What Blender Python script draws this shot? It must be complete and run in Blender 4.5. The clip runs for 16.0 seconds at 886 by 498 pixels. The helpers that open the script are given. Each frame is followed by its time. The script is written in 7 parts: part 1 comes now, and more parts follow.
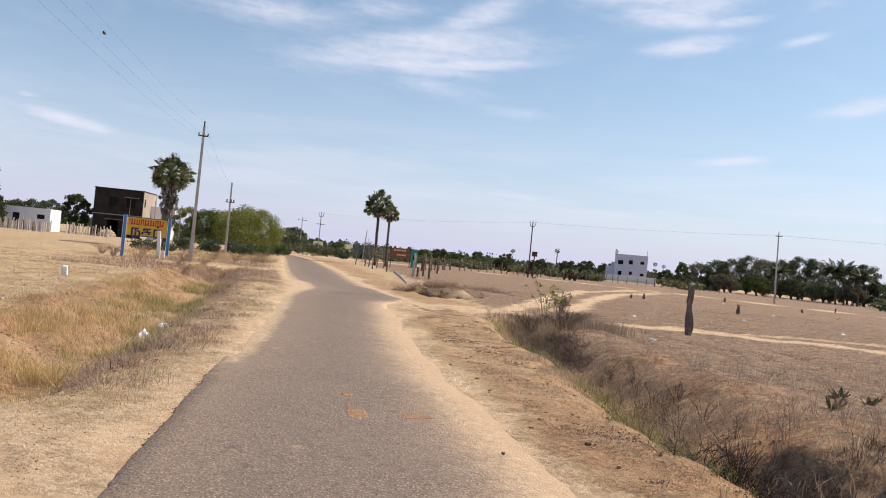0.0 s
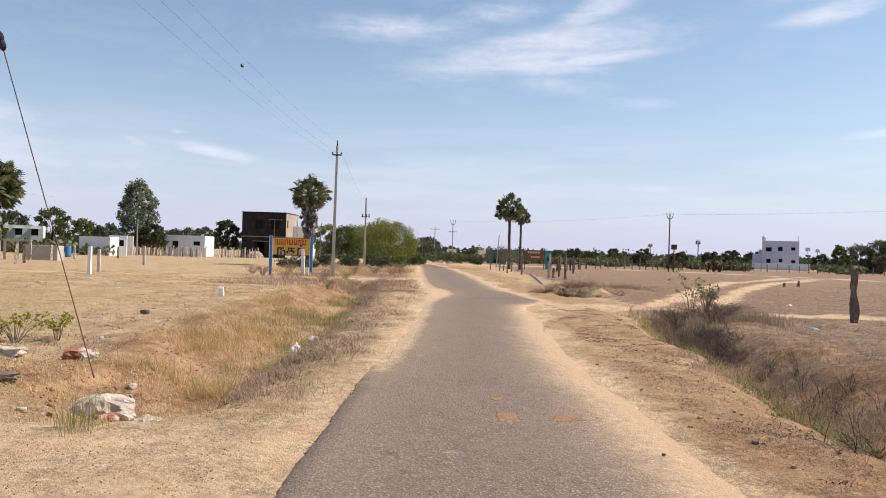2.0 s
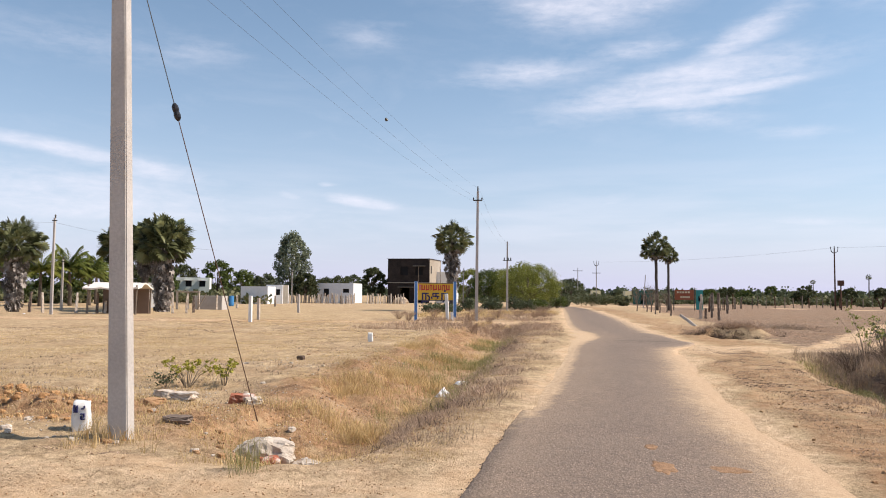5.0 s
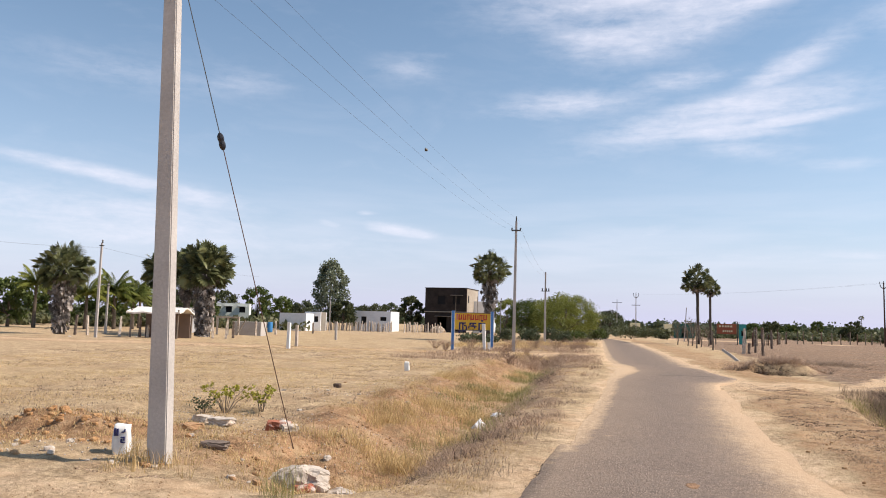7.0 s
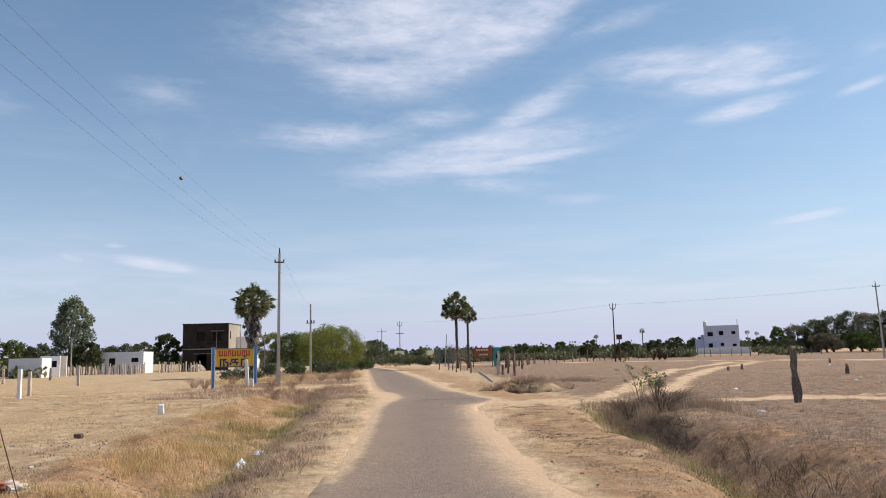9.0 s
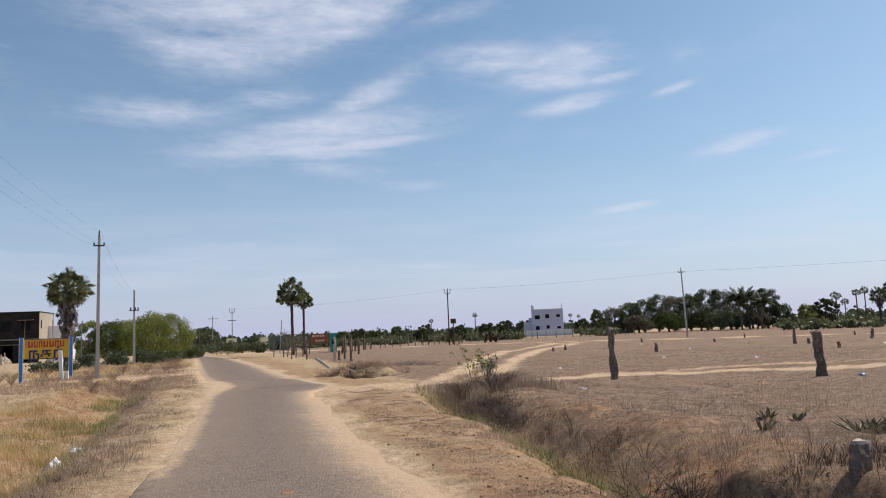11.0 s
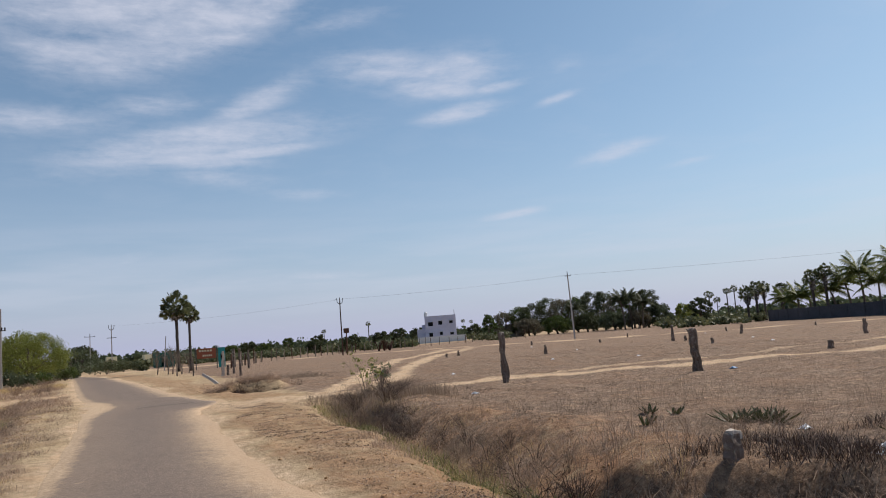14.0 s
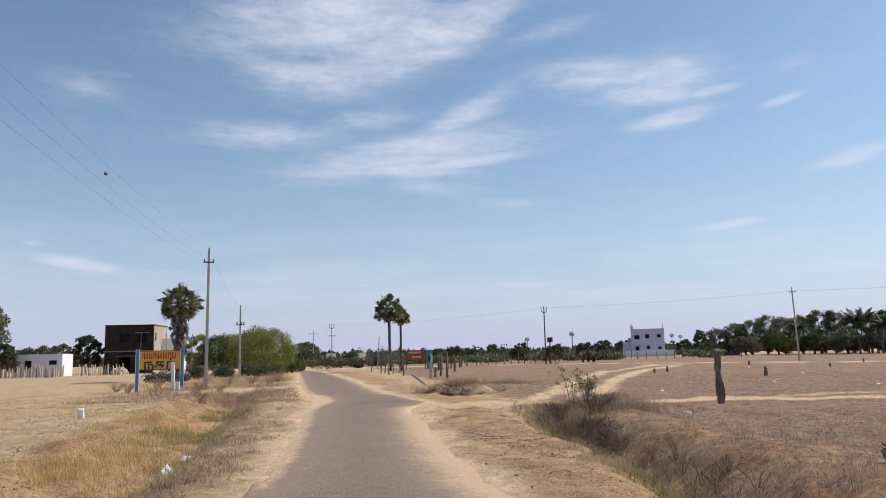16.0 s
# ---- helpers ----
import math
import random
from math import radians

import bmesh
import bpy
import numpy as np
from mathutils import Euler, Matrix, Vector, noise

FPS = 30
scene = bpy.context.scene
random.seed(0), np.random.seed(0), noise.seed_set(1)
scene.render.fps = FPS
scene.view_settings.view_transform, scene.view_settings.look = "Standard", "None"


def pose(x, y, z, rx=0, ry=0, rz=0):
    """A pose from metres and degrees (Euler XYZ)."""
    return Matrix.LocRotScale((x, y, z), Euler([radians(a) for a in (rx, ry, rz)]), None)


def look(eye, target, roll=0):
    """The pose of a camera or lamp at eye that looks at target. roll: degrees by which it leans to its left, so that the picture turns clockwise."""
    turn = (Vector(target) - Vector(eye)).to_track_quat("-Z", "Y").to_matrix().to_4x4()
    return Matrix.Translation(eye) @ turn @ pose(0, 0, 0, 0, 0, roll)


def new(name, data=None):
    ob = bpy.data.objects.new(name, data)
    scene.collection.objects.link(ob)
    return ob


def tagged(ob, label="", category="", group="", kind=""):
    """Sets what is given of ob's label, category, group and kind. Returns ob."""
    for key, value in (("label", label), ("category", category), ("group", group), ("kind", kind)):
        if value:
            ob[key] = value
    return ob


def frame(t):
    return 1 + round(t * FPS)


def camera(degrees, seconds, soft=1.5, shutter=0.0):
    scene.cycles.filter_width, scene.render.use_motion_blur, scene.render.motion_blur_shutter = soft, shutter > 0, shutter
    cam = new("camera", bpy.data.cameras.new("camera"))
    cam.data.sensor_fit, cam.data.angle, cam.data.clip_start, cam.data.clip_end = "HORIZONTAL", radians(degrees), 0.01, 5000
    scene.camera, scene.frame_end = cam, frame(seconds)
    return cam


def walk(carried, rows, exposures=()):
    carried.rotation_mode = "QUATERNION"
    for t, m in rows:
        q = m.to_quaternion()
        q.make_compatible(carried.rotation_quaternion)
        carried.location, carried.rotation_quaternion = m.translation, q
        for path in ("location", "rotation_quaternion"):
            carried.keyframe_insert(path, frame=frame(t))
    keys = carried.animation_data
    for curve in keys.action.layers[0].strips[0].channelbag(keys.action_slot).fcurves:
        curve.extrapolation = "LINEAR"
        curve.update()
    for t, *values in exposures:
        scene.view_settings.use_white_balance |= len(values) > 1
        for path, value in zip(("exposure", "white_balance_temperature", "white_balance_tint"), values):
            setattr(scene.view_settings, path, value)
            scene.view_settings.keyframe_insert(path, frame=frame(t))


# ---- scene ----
# ---- camera ----
cam = camera(60.64, 16.0, soft=1.0)
# seconds, x, y, z, yaw, pitch, lean to the right
PATH = [
    (0.0, 0.073, -0.067, 1.665, -10.30, 0.66, -5.58),
    (0.5, 0.073, -0.061, 1.664, -8.44, 1.01, -3.98),
    (1.0, 0.056, -0.032, 1.645, -6.50, 0.54, -3.39),
    (1.5, 0.030, 0.002, 1.639, -3.47, 0.04, -2.84),
    (2.0, 0.019, 0.014, 1.641, -0.29, 0.30, -1.80),
    (2.5, 0.008, -0.003, 1.654, 2.88, 0.92, -0.76),
    (3.0, 0.012, -0.003, 1.654, 5.38, 1.55, -0.16),
    (3.5, -0.000, 0.000, 1.649, 7.64, 2.26, 0.12),
    (4.0, -0.018, -0.001, 1.651, 8.88, 2.63, -0.03),
    (4.5, -0.009, 0.013, 1.644, 9.16, 2.96, -0.51),
    (5.0, -0.018, 0.005, 1.654, 10.45, 3.35, -0.57),
    (5.2, -0.030, 0.009, 1.654, 11.29, 3.55, -0.60),
    (6.25, -0.030, 0.007, 1.660, 14.90, 4.80, -1.10),
    (7.3, -0.010, 0.005, 1.664, 11.14, 5.79, -1.64),
    (7.5, 0.008, -0.010, 1.660, 9.04, 5.99, -1.57),
    (8.0, 0.060, -0.023, 1.663, 4.11, 6.52, -1.06),
    (8.5, 0.060, -0.008, 1.651, -0.79, 7.60, 0.28),
    (9.0, 0.030, -0.003, 1.649, -4.39, 7.91, 1.38),
    (9.5, -0.006, -0.009, 1.657, -8.99, 6.31, 1.29),
    (10.7, 0.000, 0.000, 1.650, -15.60, 6.30, 2.20),
    (12.0, 0.027, 0.017, 1.642, -20.65, 6.71, 2.91),
    (12.5, 0.042, -0.002, 1.651, -22.95, 6.71, 3.68),
    (13.0, 0.080, -0.013, 1.649, -25.05, 6.59, 4.29),
    (13.5, 0.089, -0.022, 1.647, -26.51, 6.40, 4.59),
    (14.0, 0.050, 0.033, 1.645, -24.92, 6.54, 4.40),
    (14.5, 0.010, 0.068, 1.642, -21.18, 6.80, 3.72),
    (15.0, -0.013, 0.073, 1.631, -17.39, 7.39, 2.68),
    (15.5, -0.031, 0.019, 1.650, -13.55, 8.01, 1.67),
    (16.0, -0.011, 0.090, 1.646, -9.46, 7.98, 1.35),
]
walk(cam, [(t, pose(x, y, z, 90 + pitch, 0, yaw) @ pose(0, 0, 0, 0, 0, -lean)) for t, x, y, z, yaw, pitch, lean in PATH],
     exposures=[(0.0, 0.22, 6600, 14), (1.2, 0.22, 6600, 14), (3.5, 0.3, 6600, 14), (7.5, 0.28, 6550, 14), (9.5, 0.03, 6300, 12), (12.0, -0.14, 6250, 12), (13.2, -0.24, 6250, 12), (14.2, -0.24, 6250, 12), (16.0, 0.0, 6300, 12)])

# ---- sky and sun ----
SUN_AZ, SUN_EL = 80.0, 47.0
world = bpy.data.worlds.new("world")
scene.world = world
world.use_nodes = True


class Nodes:
    """Small helper round a node tree."""

    def __init__(self, tree):
        self.tree = tree

    def add(self, kind):
        return self.tree.nodes.new(kind)

    def link(self, a, b):
        self.tree.links.new(a, b)

    def math(self, op, a, b=None, c=None, clamp=False):
        node = self.tree.nodes.new("ShaderNodeMath")
        node.operation, node.use_clamp = op, clamp
        for i, v in enumerate((a, b, c)):
            if v is None:
                continue
            if isinstance(v, (int, float)):
                node.inputs[i].default_value = v
            else:
                self.link(v, node.inputs[i])
        return node.outputs[0]

    def vmath(self, op, a, b=None):
        node = self.tree.nodes.new("ShaderNodeVectorMath")
        node.operation = op
        for i, v in enumerate((a, b)):
            if v is None:
                continue
            if isinstance(v, (tuple, Vector)):
                node.inputs[i].default_value = v
            else:
                self.link(v, node.inputs[i])
        return node.outputs["Value"] if op == "DOT_PRODUCT" else node.outputs[0]

    def mix(self, fac, a, b, blend="MIX"):
        node = self.tree.nodes.new("ShaderNodeMix")
        node.data_type, node.blend_type = "RGBA", blend
        for sock, v in ((node.inputs[0], fac), (node.inputs[6], a), (node.inputs[7], b)):
            if isinstance(v, (int, float)):
                sock.default_value = v
            elif isinstance(v, tuple):
                sock.default_value = (*v, 1)
            else:
                self.link(v, sock)
        return node.outputs[2]

    def noise(self, vector, scale, detail=4, rough=0.55, distortion=0.0):
        node = self.tree.nodes.new("ShaderNodeTexNoise")
        node.inputs["Scale"].default_value = scale
        node.inputs["Detail"].default_value = detail
        node.inputs["Roughness"].default_value = rough
        node.inputs["Distortion"].default_value = distortion
        if vector is not None:
            self.link(vector, node.inputs["Vector"])
        return node.outputs["Fac"]

    def span(self, value, lo, hi, to_lo=0.0, to_hi=1.0):
        node = self.tree.nodes.new("ShaderNodeMapRange")
        node.inputs[1].default_value, node.inputs[2].default_value = lo, hi
        node.inputs[3].default_value, node.inputs[4].default_value = to_lo, to_hi
        self.link(value, node.inputs[0])
        return node.outputs[0]


def heading(az, el):
    """Unit vector to a bearing (degrees right of +y) and an elevation."""
    a, e = radians(az), radians(el)
    return Vector((math.sin(a) * math.cos(e), math.cos(a) * math.cos(e), math.sin(e)))


# thin cirrus: bearing, elevation, half length, half height, slope, strength
HIGH_CIRRUS = [
    (1.6, 24.6, 8.1, 2.65, 4, 1.00), (6.1, 23.0, 7.3, 2.14, 18, 1.00), (-0.2, 20.9, 4.7, 1.62, -4, 0.80), (11.8, 24.6, 5.1, 1.54, 28, 0.80), (18.1, 23.6, 3.8, 0.68, 10, 0.45),
    (-3.7, 16.4, 5.6, 1.03, 3, 0.62), (7.2, 15.1, 8.1, 1.28, 8, 0.95), (5.9, 14.2, 4.7, 0.85, -4, 0.90), (11.1, 14.5, 4.1, 0.43, 6, 1.00), (4.2, 17.7, 3.8, 0.77, 4, 0.60),
    (11.6, 18.1, 4.1, 0.94, 24, 0.70), (8.5, 12.7, 3.8, 0.77, -6, 0.50), (14.7, 11.3, 2.8, 0.47, -3, 0.42),
]
EAST_CIRRUS = [
    (21.6, 20.2, 4.7, 1.28, -4, 0.70), (26.1, 19.5, 4.1, 1.45, 4, 0.80), (25.3, 18.5, 3.0, 0.68, -6, 0.95), (27.0, 16.6, 2.6, 0.56, 6, 1.00), (29.9, 18.2, 2.4, 0.43, 6, 0.60),
    (-16.3, 18.8, 3.0, 1.03, 4, 0.38), (-28.8, 17.0, 3.4, 1.11, 0, 0.35), (38.5, 12.5, 2.5, 0.56, 10, 0.75), (34.6, 16.9, 1.5, 0.30, 12, 0.75), (35.2, 18.9, 1.7, 0.94, 14, 0.28),
    (30.4, 8.7, 2.4, 0.34, 6, 0.65), (43.6, 11.1, 1.5, 0.26, 6, 0.45), (35.7, 6.7, 2.1, 0.21, 4, 0.30),
]
LOW_CIRRUS = [
    (-36.7, 9.4, 7.7, 0.51, -8, 0.85), (-32.4, 8.5, 5.1, 0.77, -6, 0.60), (-37.0, 6.4, 12.8, 2.14, -3, 0.62), (-16.7, 6.8, 3.0, 0.43, -8, 0.85), (-22.0, 7.1, 1.4, 0.38, -10, 0.50),
    (-16.2, 18.9, 3.0, 1.11, 6, 0.36), (-36.3, 16.7, 7.3, 1.28, -3, 0.32), (-29.6, 16.6, 1.7, 0.43, 4, 0.35), (-19.2, 8.0, 0.9, 0.21, 0, 0.50), (0.6, 6.8, 4.3, 0.68, 3, 0.42),
    (16.1, 5.1, 4.7, 0.38, -2, 0.45), (9.1, 5.1, 6.4, 0.60, 0, 0.40), (-23.6, 5.5, 8.5, 1.28, -2, 0.35),
]
n = Nodes(world.node_tree)
world.node_tree.nodes.clear()
coord = n.add("ShaderNodeTexCoord").outputs["Generated"]
sky = n.add("ShaderNodeTexSky")
sky.sky_type, sky.sun_disc, sky.sun_elevation, sky.sun_rotation = "NISHITA", False, radians(SUN_EL), radians(SUN_AZ)
sky.air_density, sky.dust_density, sky.ozone_density, sky.altitude = 1.0, 0.9, 1.2, 50
mask = None
for az, el, length, height, slope, strength in HIGH_CIRRUS + EAST_CIRRUS + LOW_CIRRUS:
    centre = heading(az, el)
    right = heading(az + 90, 0)
    up = right.cross(centre) * -1
    up = up if up.z > 0 else -up
    s, c = math.sin(radians(slope)), math.cos(radians(slope))
    ex, ey = (right * c + up * s) / math.sin(radians(length)), (up * c - right * s) / math.sin(radians(height))
    u = n.vmath("DOT_PRODUCT", coord, ex)
    v = n.math("SUBTRACT", n.vmath("DOT_PRODUCT", coord, ey), ey.dot(centre))
    r2 = n.math("ADD", n.math("MULTIPLY", u, u), n.math("MULTIPLY", v, v))
    front = n.math("GREATER_THAN", n.vmath("DOT_PRODUCT", coord, centre), 0.3)
    g = n.math("MULTIPLY", n.math("MULTIPLY", n.math("EXPONENT", n.math("MULTIPLY", r2, -0.75)), strength), front)
    mask = g if mask is None else n.math("MAXIMUM", mask, g)
sep = n.add("ShaderNodeSeparateXYZ")
n.link(coord, sep.inputs[0])
lift = n.math("ADD", n.math("MAXIMUM", sep.outputs[2], 0.0), 0.12)
flat = n.add("ShaderNodeCombineXYZ")
n.link(n.math("DIVIDE", sep.outputs[0], lift), flat.inputs[0])
n.link(n.math("DIVIDE", sep.outputs[1], lift), flat.inputs[1])
wisps = n.noise(flat.outputs[0], 2.6, 9, 0.62, 0.5)
streaks = n.noise(n.vmath("MULTIPLY", coord, (1.0, 1.0, 5.5)), 9.0, 9, 0.62, 0.25)
puffs = n.noise(n.vmath("MULTIPLY", coord, (1.0, 1.0, 2.4)), 42.0, 6, 0.62, 0.3)
ragged = n.math("ADD", n.math("MULTIPLY", n.math("SUBTRACT", streaks, 0.5), 1.7), n.math("MULTIPLY", n.math("SUBTRACT", puffs, 0.5), 0.9))
body = n.math("MULTIPLY", n.span(n.math("ADD", mask, ragged), -0.05, 1.2), n.span(mask, 0.02, 0.55))
thin = n.math("MULTIPLY", n.span(wisps, 0.5, 0.8), 0.10)
low = n.math("MULTIPLY", n.span(n.noise(n.vmath("MULTIPLY", coord, (3.0, 3.0, 26.0)), 1.6, 5, 0.5), 0.42, 0.66),
             n.math("MULTIPLY", n.span(sep.outputs[2], 0.02, 0.08), n.span(sep.outputs[2], 0.2, 0.1)))
cover = n.math("MAXIMUM", n.math("MULTIPLY", body, 0.78), n.math("MAXIMUM", thin, n.math("MULTIPLY", low, 0.26)), clamp=True)
SKY_STRENGTH = 0.1
cloud = tuple(v / SKY_STRENGTH for v in (0.76, 0.78, 0.87))
back = n.add("ShaderNodeBackground")
back.inputs["Strength"].default_value = SKY_STRENGTH
haze = n.math("MULTIPLY", n.math("EXPONENT", n.math("MULTIPLY", n.math("MAXIMUM", sep.outputs[2], 0.0), -7.0)), 0.9)
clear = n.mix(1.0, sky.outputs[0], (1.0, 1.17, 1.13), "MULTIPLY")
hazy = n.mix(haze, clear, tuple(v / SKY_STRENGTH for v in (0.57, 0.585, 0.80)))
n.link(n.mix(cover, hazy, cloud), back.inputs["Color"])
n.link(back.outputs[0], n.add("ShaderNodeOutputWorld").inputs[0])

sun = new("sun", bpy.data.lights.new("sun", "SUN"))
sun.data.energy, sun.data.angle, sun.data.color = 4.8, radians(0.5), (1.0, 0.91, 0.78)
sun.matrix_world = look(heading(SUN_AZ, SUN_EL) * 100, (0, 0, 0))

# ---- materials ----


def surface(name, dark, light, rough=0.85, fine=20.0, coarse=1.5, bump=0.3, metal=0.0, bump_scale=None, spots=None):
    """Paint, stone, wood and so on: two scales of colour, a third tint in spots, fine relief."""
    m = bpy.data.materials.new(name)
    m.use_nodes = True
    k = Nodes(m.node_tree)
    bsdf = m.node_tree.nodes["Principled BSDF"]
    pos = k.add("ShaderNodeNewGeometry").outputs["Position"]
    a, b = k.noise(pos, fine, 5, 0.65), k.noise(pos, coarse, 3, 0.6)
    rnd = k.add("ShaderNodeObjectInfo").outputs["Random"]
    f = k.math("ADD", k.math("MULTIPLY", k.span(a, 0.3, 0.7), 0.5), k.math("MULTIPLY", k.span(b, 0.3, 0.7), 0.5))
    f = k.math("ADD", f, k.math("MULTIPLY", k.math("SUBTRACT", rnd, 0.5), 0.25), clamp=True)
    col = k.mix(f, dark, light)
    if spots:
        tint, lo, hi, sc = spots
        col = k.mix(k.span(k.noise(pos, sc, 5, 0.6, 0.4), lo, hi), col, tint)
    k.link(col, bsdf.inputs["Base Color"])
    bsdf.inputs["Roughness"].default_value = rough
    bsdf.inputs["Metallic"].default_value = metal
    bsdf.inputs["Specular IOR Level"].default_value = 0.15 if rough > 0.8 else 0.4
    if bump:
        bp = k.add("ShaderNodeBump")
        bp.inputs["Strength"].default_value = bump
        bp.inputs["Distance"].default_value = 0.02
        k.link(k.noise(pos, bump_scale or fine, 6, 0.7), bp.inputs["Height"])
        k.link(bp.outputs[0], bsdf.inputs["Normal"])
    return m


def leafy(name, dark, light, rough=0.55, through_light=0.3, skew=1.0):
    """Leaves and blades: the tint changes from leaf to leaf."""
    m = bpy.data.materials.new(name)
    m.use_nodes = True
    k = Nodes(m.node_tree)
    bsdf = m.node_tree.nodes["Principled BSDF"]
    geo = k.add("ShaderNodeNewGeometry")
    big = k.noise(geo.outputs["Position"], 0.6, 3)
    f = k.math("ADD", k.math("MULTIPLY", k.math("POWER", geo.outputs["Random Per Island"], skew), 0.65), k.math("MULTIPLY", k.span(big, 0.3, 0.7), 0.35))
    col = k.mix(f, dark, light)
    k.link(col, bsdf.inputs["Base Color"])
    bsdf.inputs["Roughness"].default_value = rough
    bsdf.inputs["Specular IOR Level"].default_value = 0.25
    tr = k.add("ShaderNodeBsdfTranslucent")
    k.link(col, tr.inputs["Color"])
    mx = k.add("ShaderNodeMixShader")
    mx.inputs[0].default_value = through_light
    k.link(bsdf.outputs[0], mx.inputs[1])
    k.link(tr.outputs[0], mx.inputs[2])
    k.link(mx.outputs[0], m.node_tree.nodes["Material Output"].inputs[0])
    return m


CONCRETE = surface("pole_concrete", (0.34, 0.305, 0.285), (0.55, 0.51, 0.475), 0.9, 30, 1.2, 0.3)
# bare cement with the shade of the house front put into its colour
SHADED_CEMENT = surface("shaded_cement", (0.014, 0.011, 0.011), (0.05, 0.04, 0.036), 0.95, 6, 0.9, 0.3)
BEAM = surface("raw_concrete", (0.16, 0.14, 0.12), (0.30, 0.27, 0.23), 0.95, 6, 0.5, 0.3)
WHITEWASH = surface("whitewash", (0.62, 0.62, 0.63), (0.80, 0.80, 0.80), 0.9, 4, 0.4, 0.1)
WHITE = surface("white_paint", (0.66, 0.65, 0.63), (0.82, 0.81, 0.79), 0.7, 20, 2, 0.15)
# white wall with the lavender tint of sky-lit shade put into its colour
SHADE_LILAC = surface("shaded_white_wall", (0.52, 0.50, 0.60), (0.64, 0.62, 0.72), 0.9, 3, 0.4, 0.1)
BLUE = surface("blue_paint", (0.05, 0.16, 0.42), (0.09, 0.26, 0.58), 0.6, 12, 2, 0.1)
YELLOW = surface("yellow_paint", (0.62, 0.36, 0.03), (0.75, 0.47, 0.05), 0.6, 12, 2, 0.05)
RED = surface("red_paint", (0.42, 0.03, 0.03), (0.55, 0.05, 0.04), 0.6, 15, 2, 0.05)
NAVY = surface("navy_paint", (0.02, 0.02, 0.08), (0.03, 0.03, 0.12), 0.6, 15, 2, 0.05)
MAGENTA = surface("magenta_paint", (0.40, 0.04, 0.22), (0.52, 0.07, 0.30), 0.6, 15, 2, 0.05)
TEAL = surface("teal_paint", (0.03, 0.25, 0.24), (0.05, 0.36, 0.33), 0.6, 8, 1, 0.1)
DARKGREEN = surface("green_paint", (0.02, 0.09, 0.07), (0.03, 0.14, 0.11), 0.7, 8, 1, 0.1)
ORANGE = surface("orange_paint", (0.24, 0.06, 0.03), (0.36, 0.11, 0.05), 0.6, 8, 1, 0.1)
PALE_YELLOW = surface("pale_yellow_paint", (0.66, 0.60, 0.38), (0.78, 0.72, 0.50), 0.8, 4, 0.5, 0.1)
# near-black colour standing in for the shade inside window openings
VOID = surface("opening_shade", (0.010, 0.010, 0.012), (0.02, 0.02, 0.022), 0.9, 5, 1, 0.0)
STEEL = surface("weathered_steel", (0.05, 0.05, 0.05), (0.12, 0.11, 0.10), 0.5, 40, 4, 0.1, 0.6)
RUST = surface("rusty_steel", (0.07, 0.035, 0.025), (0.14, 0.07, 0.045), 0.8, 40, 4, 0.2, 0.3)
PORCELAIN = surface("dark_porcelain", (0.008, 0.008, 0.012), (0.02, 0.018, 0.024), 0.4, 30, 4, 0.0)
ROCK = surface("granite_post", (0.10, 0.075, 0.06), (0.26, 0.20, 0.165), 0.95, 14, 1.5, 0.7, spots=((0.34, 0.30, 0.25), 0.56, 0.7, 7.0))
PALE_ROCK = surface("pale_rubble", (0.38, 0.31, 0.25), (0.62, 0.55, 0.48), 0.95, 14, 3, 0.6, spots=((0.34, 0.24, 0.17), 0.52, 0.72, 5.0))
BRICK = surface("red_brick", (0.30, 0.10, 0.06), (0.46, 0.19, 0.12), 0.95, 18, 3, 0.5, spots=((0.6, 0.55, 0.5), 0.5, 0.62, 6.0))
CLOD = surface("red_clod", (0.30, 0.165, 0.085), (0.52, 0.33, 0.185), 0.95, 16, 3, 0.7)
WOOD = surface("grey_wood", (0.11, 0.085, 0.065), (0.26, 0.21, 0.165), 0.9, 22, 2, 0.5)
BARK = surface("bark", (0.07, 0.055, 0.045), (0.18, 0.145, 0.115), 0.95, 14, 2, 0.6)
PALM_BARK = surface("palm_bark", (0.045, 0.038, 0.034), (0.13, 0.11, 0.095), 0.95, 10, 2, 0.6)
PLASTIC_BLUE = surface("blue_plastic", (0.03, 0.15, 0.36), (0.05, 0.22, 0.46), 0.35, 8, 2, 0.0)
PLASTIC_WHITE = surface("white_plastic", (0.70, 0.70, 0.72), (0.85, 0.85, 0.86), 0.4, 8, 2, 0.1)
PALMYRA = leafy("palmyra_leaf", (0.03, 0.04, 0.016), (0.27, 0.28, 0.13), 0.42, 0.2, 1.6)
DEAD_FROND = leafy("dead_frond", (0.03, 0.025, 0.022), (0.62, 0.55, 0.50), 0.8, 0.15, 3.0)
COCONUT = leafy("coconut_leaf", (0.05, 0.085, 0.02), (0.22, 0.23, 0.055))
DARK_LEAF = leafy("dark_leaf", (0.03, 0.038, 0.018), (0.10, 0.11, 0.045))
MID_LEAF = leafy("green_leaf", (0.04, 0.065, 0.016), (0.13, 0.16, 0.04))
BRIGHT_LEAF = leafy("yellow_green_leaf", (0.10, 0.125, 0.025), (0.31, 0.32, 0.075))
GREY_LEAF = leafy("grey_green_leaf", (0.05, 0.065, 0.035), (0.14, 0.16, 0.085))
STRAW = leafy("straw", (0.42, 0.28, 0.12), (0.76, 0.57, 0.30), 0.7, 0.3)
BROWN_WEED = leafy("brown_weed", (0.24, 0.155, 0.105), (0.66, 0.49, 0.36), 0.85, 0.25, 1.4)
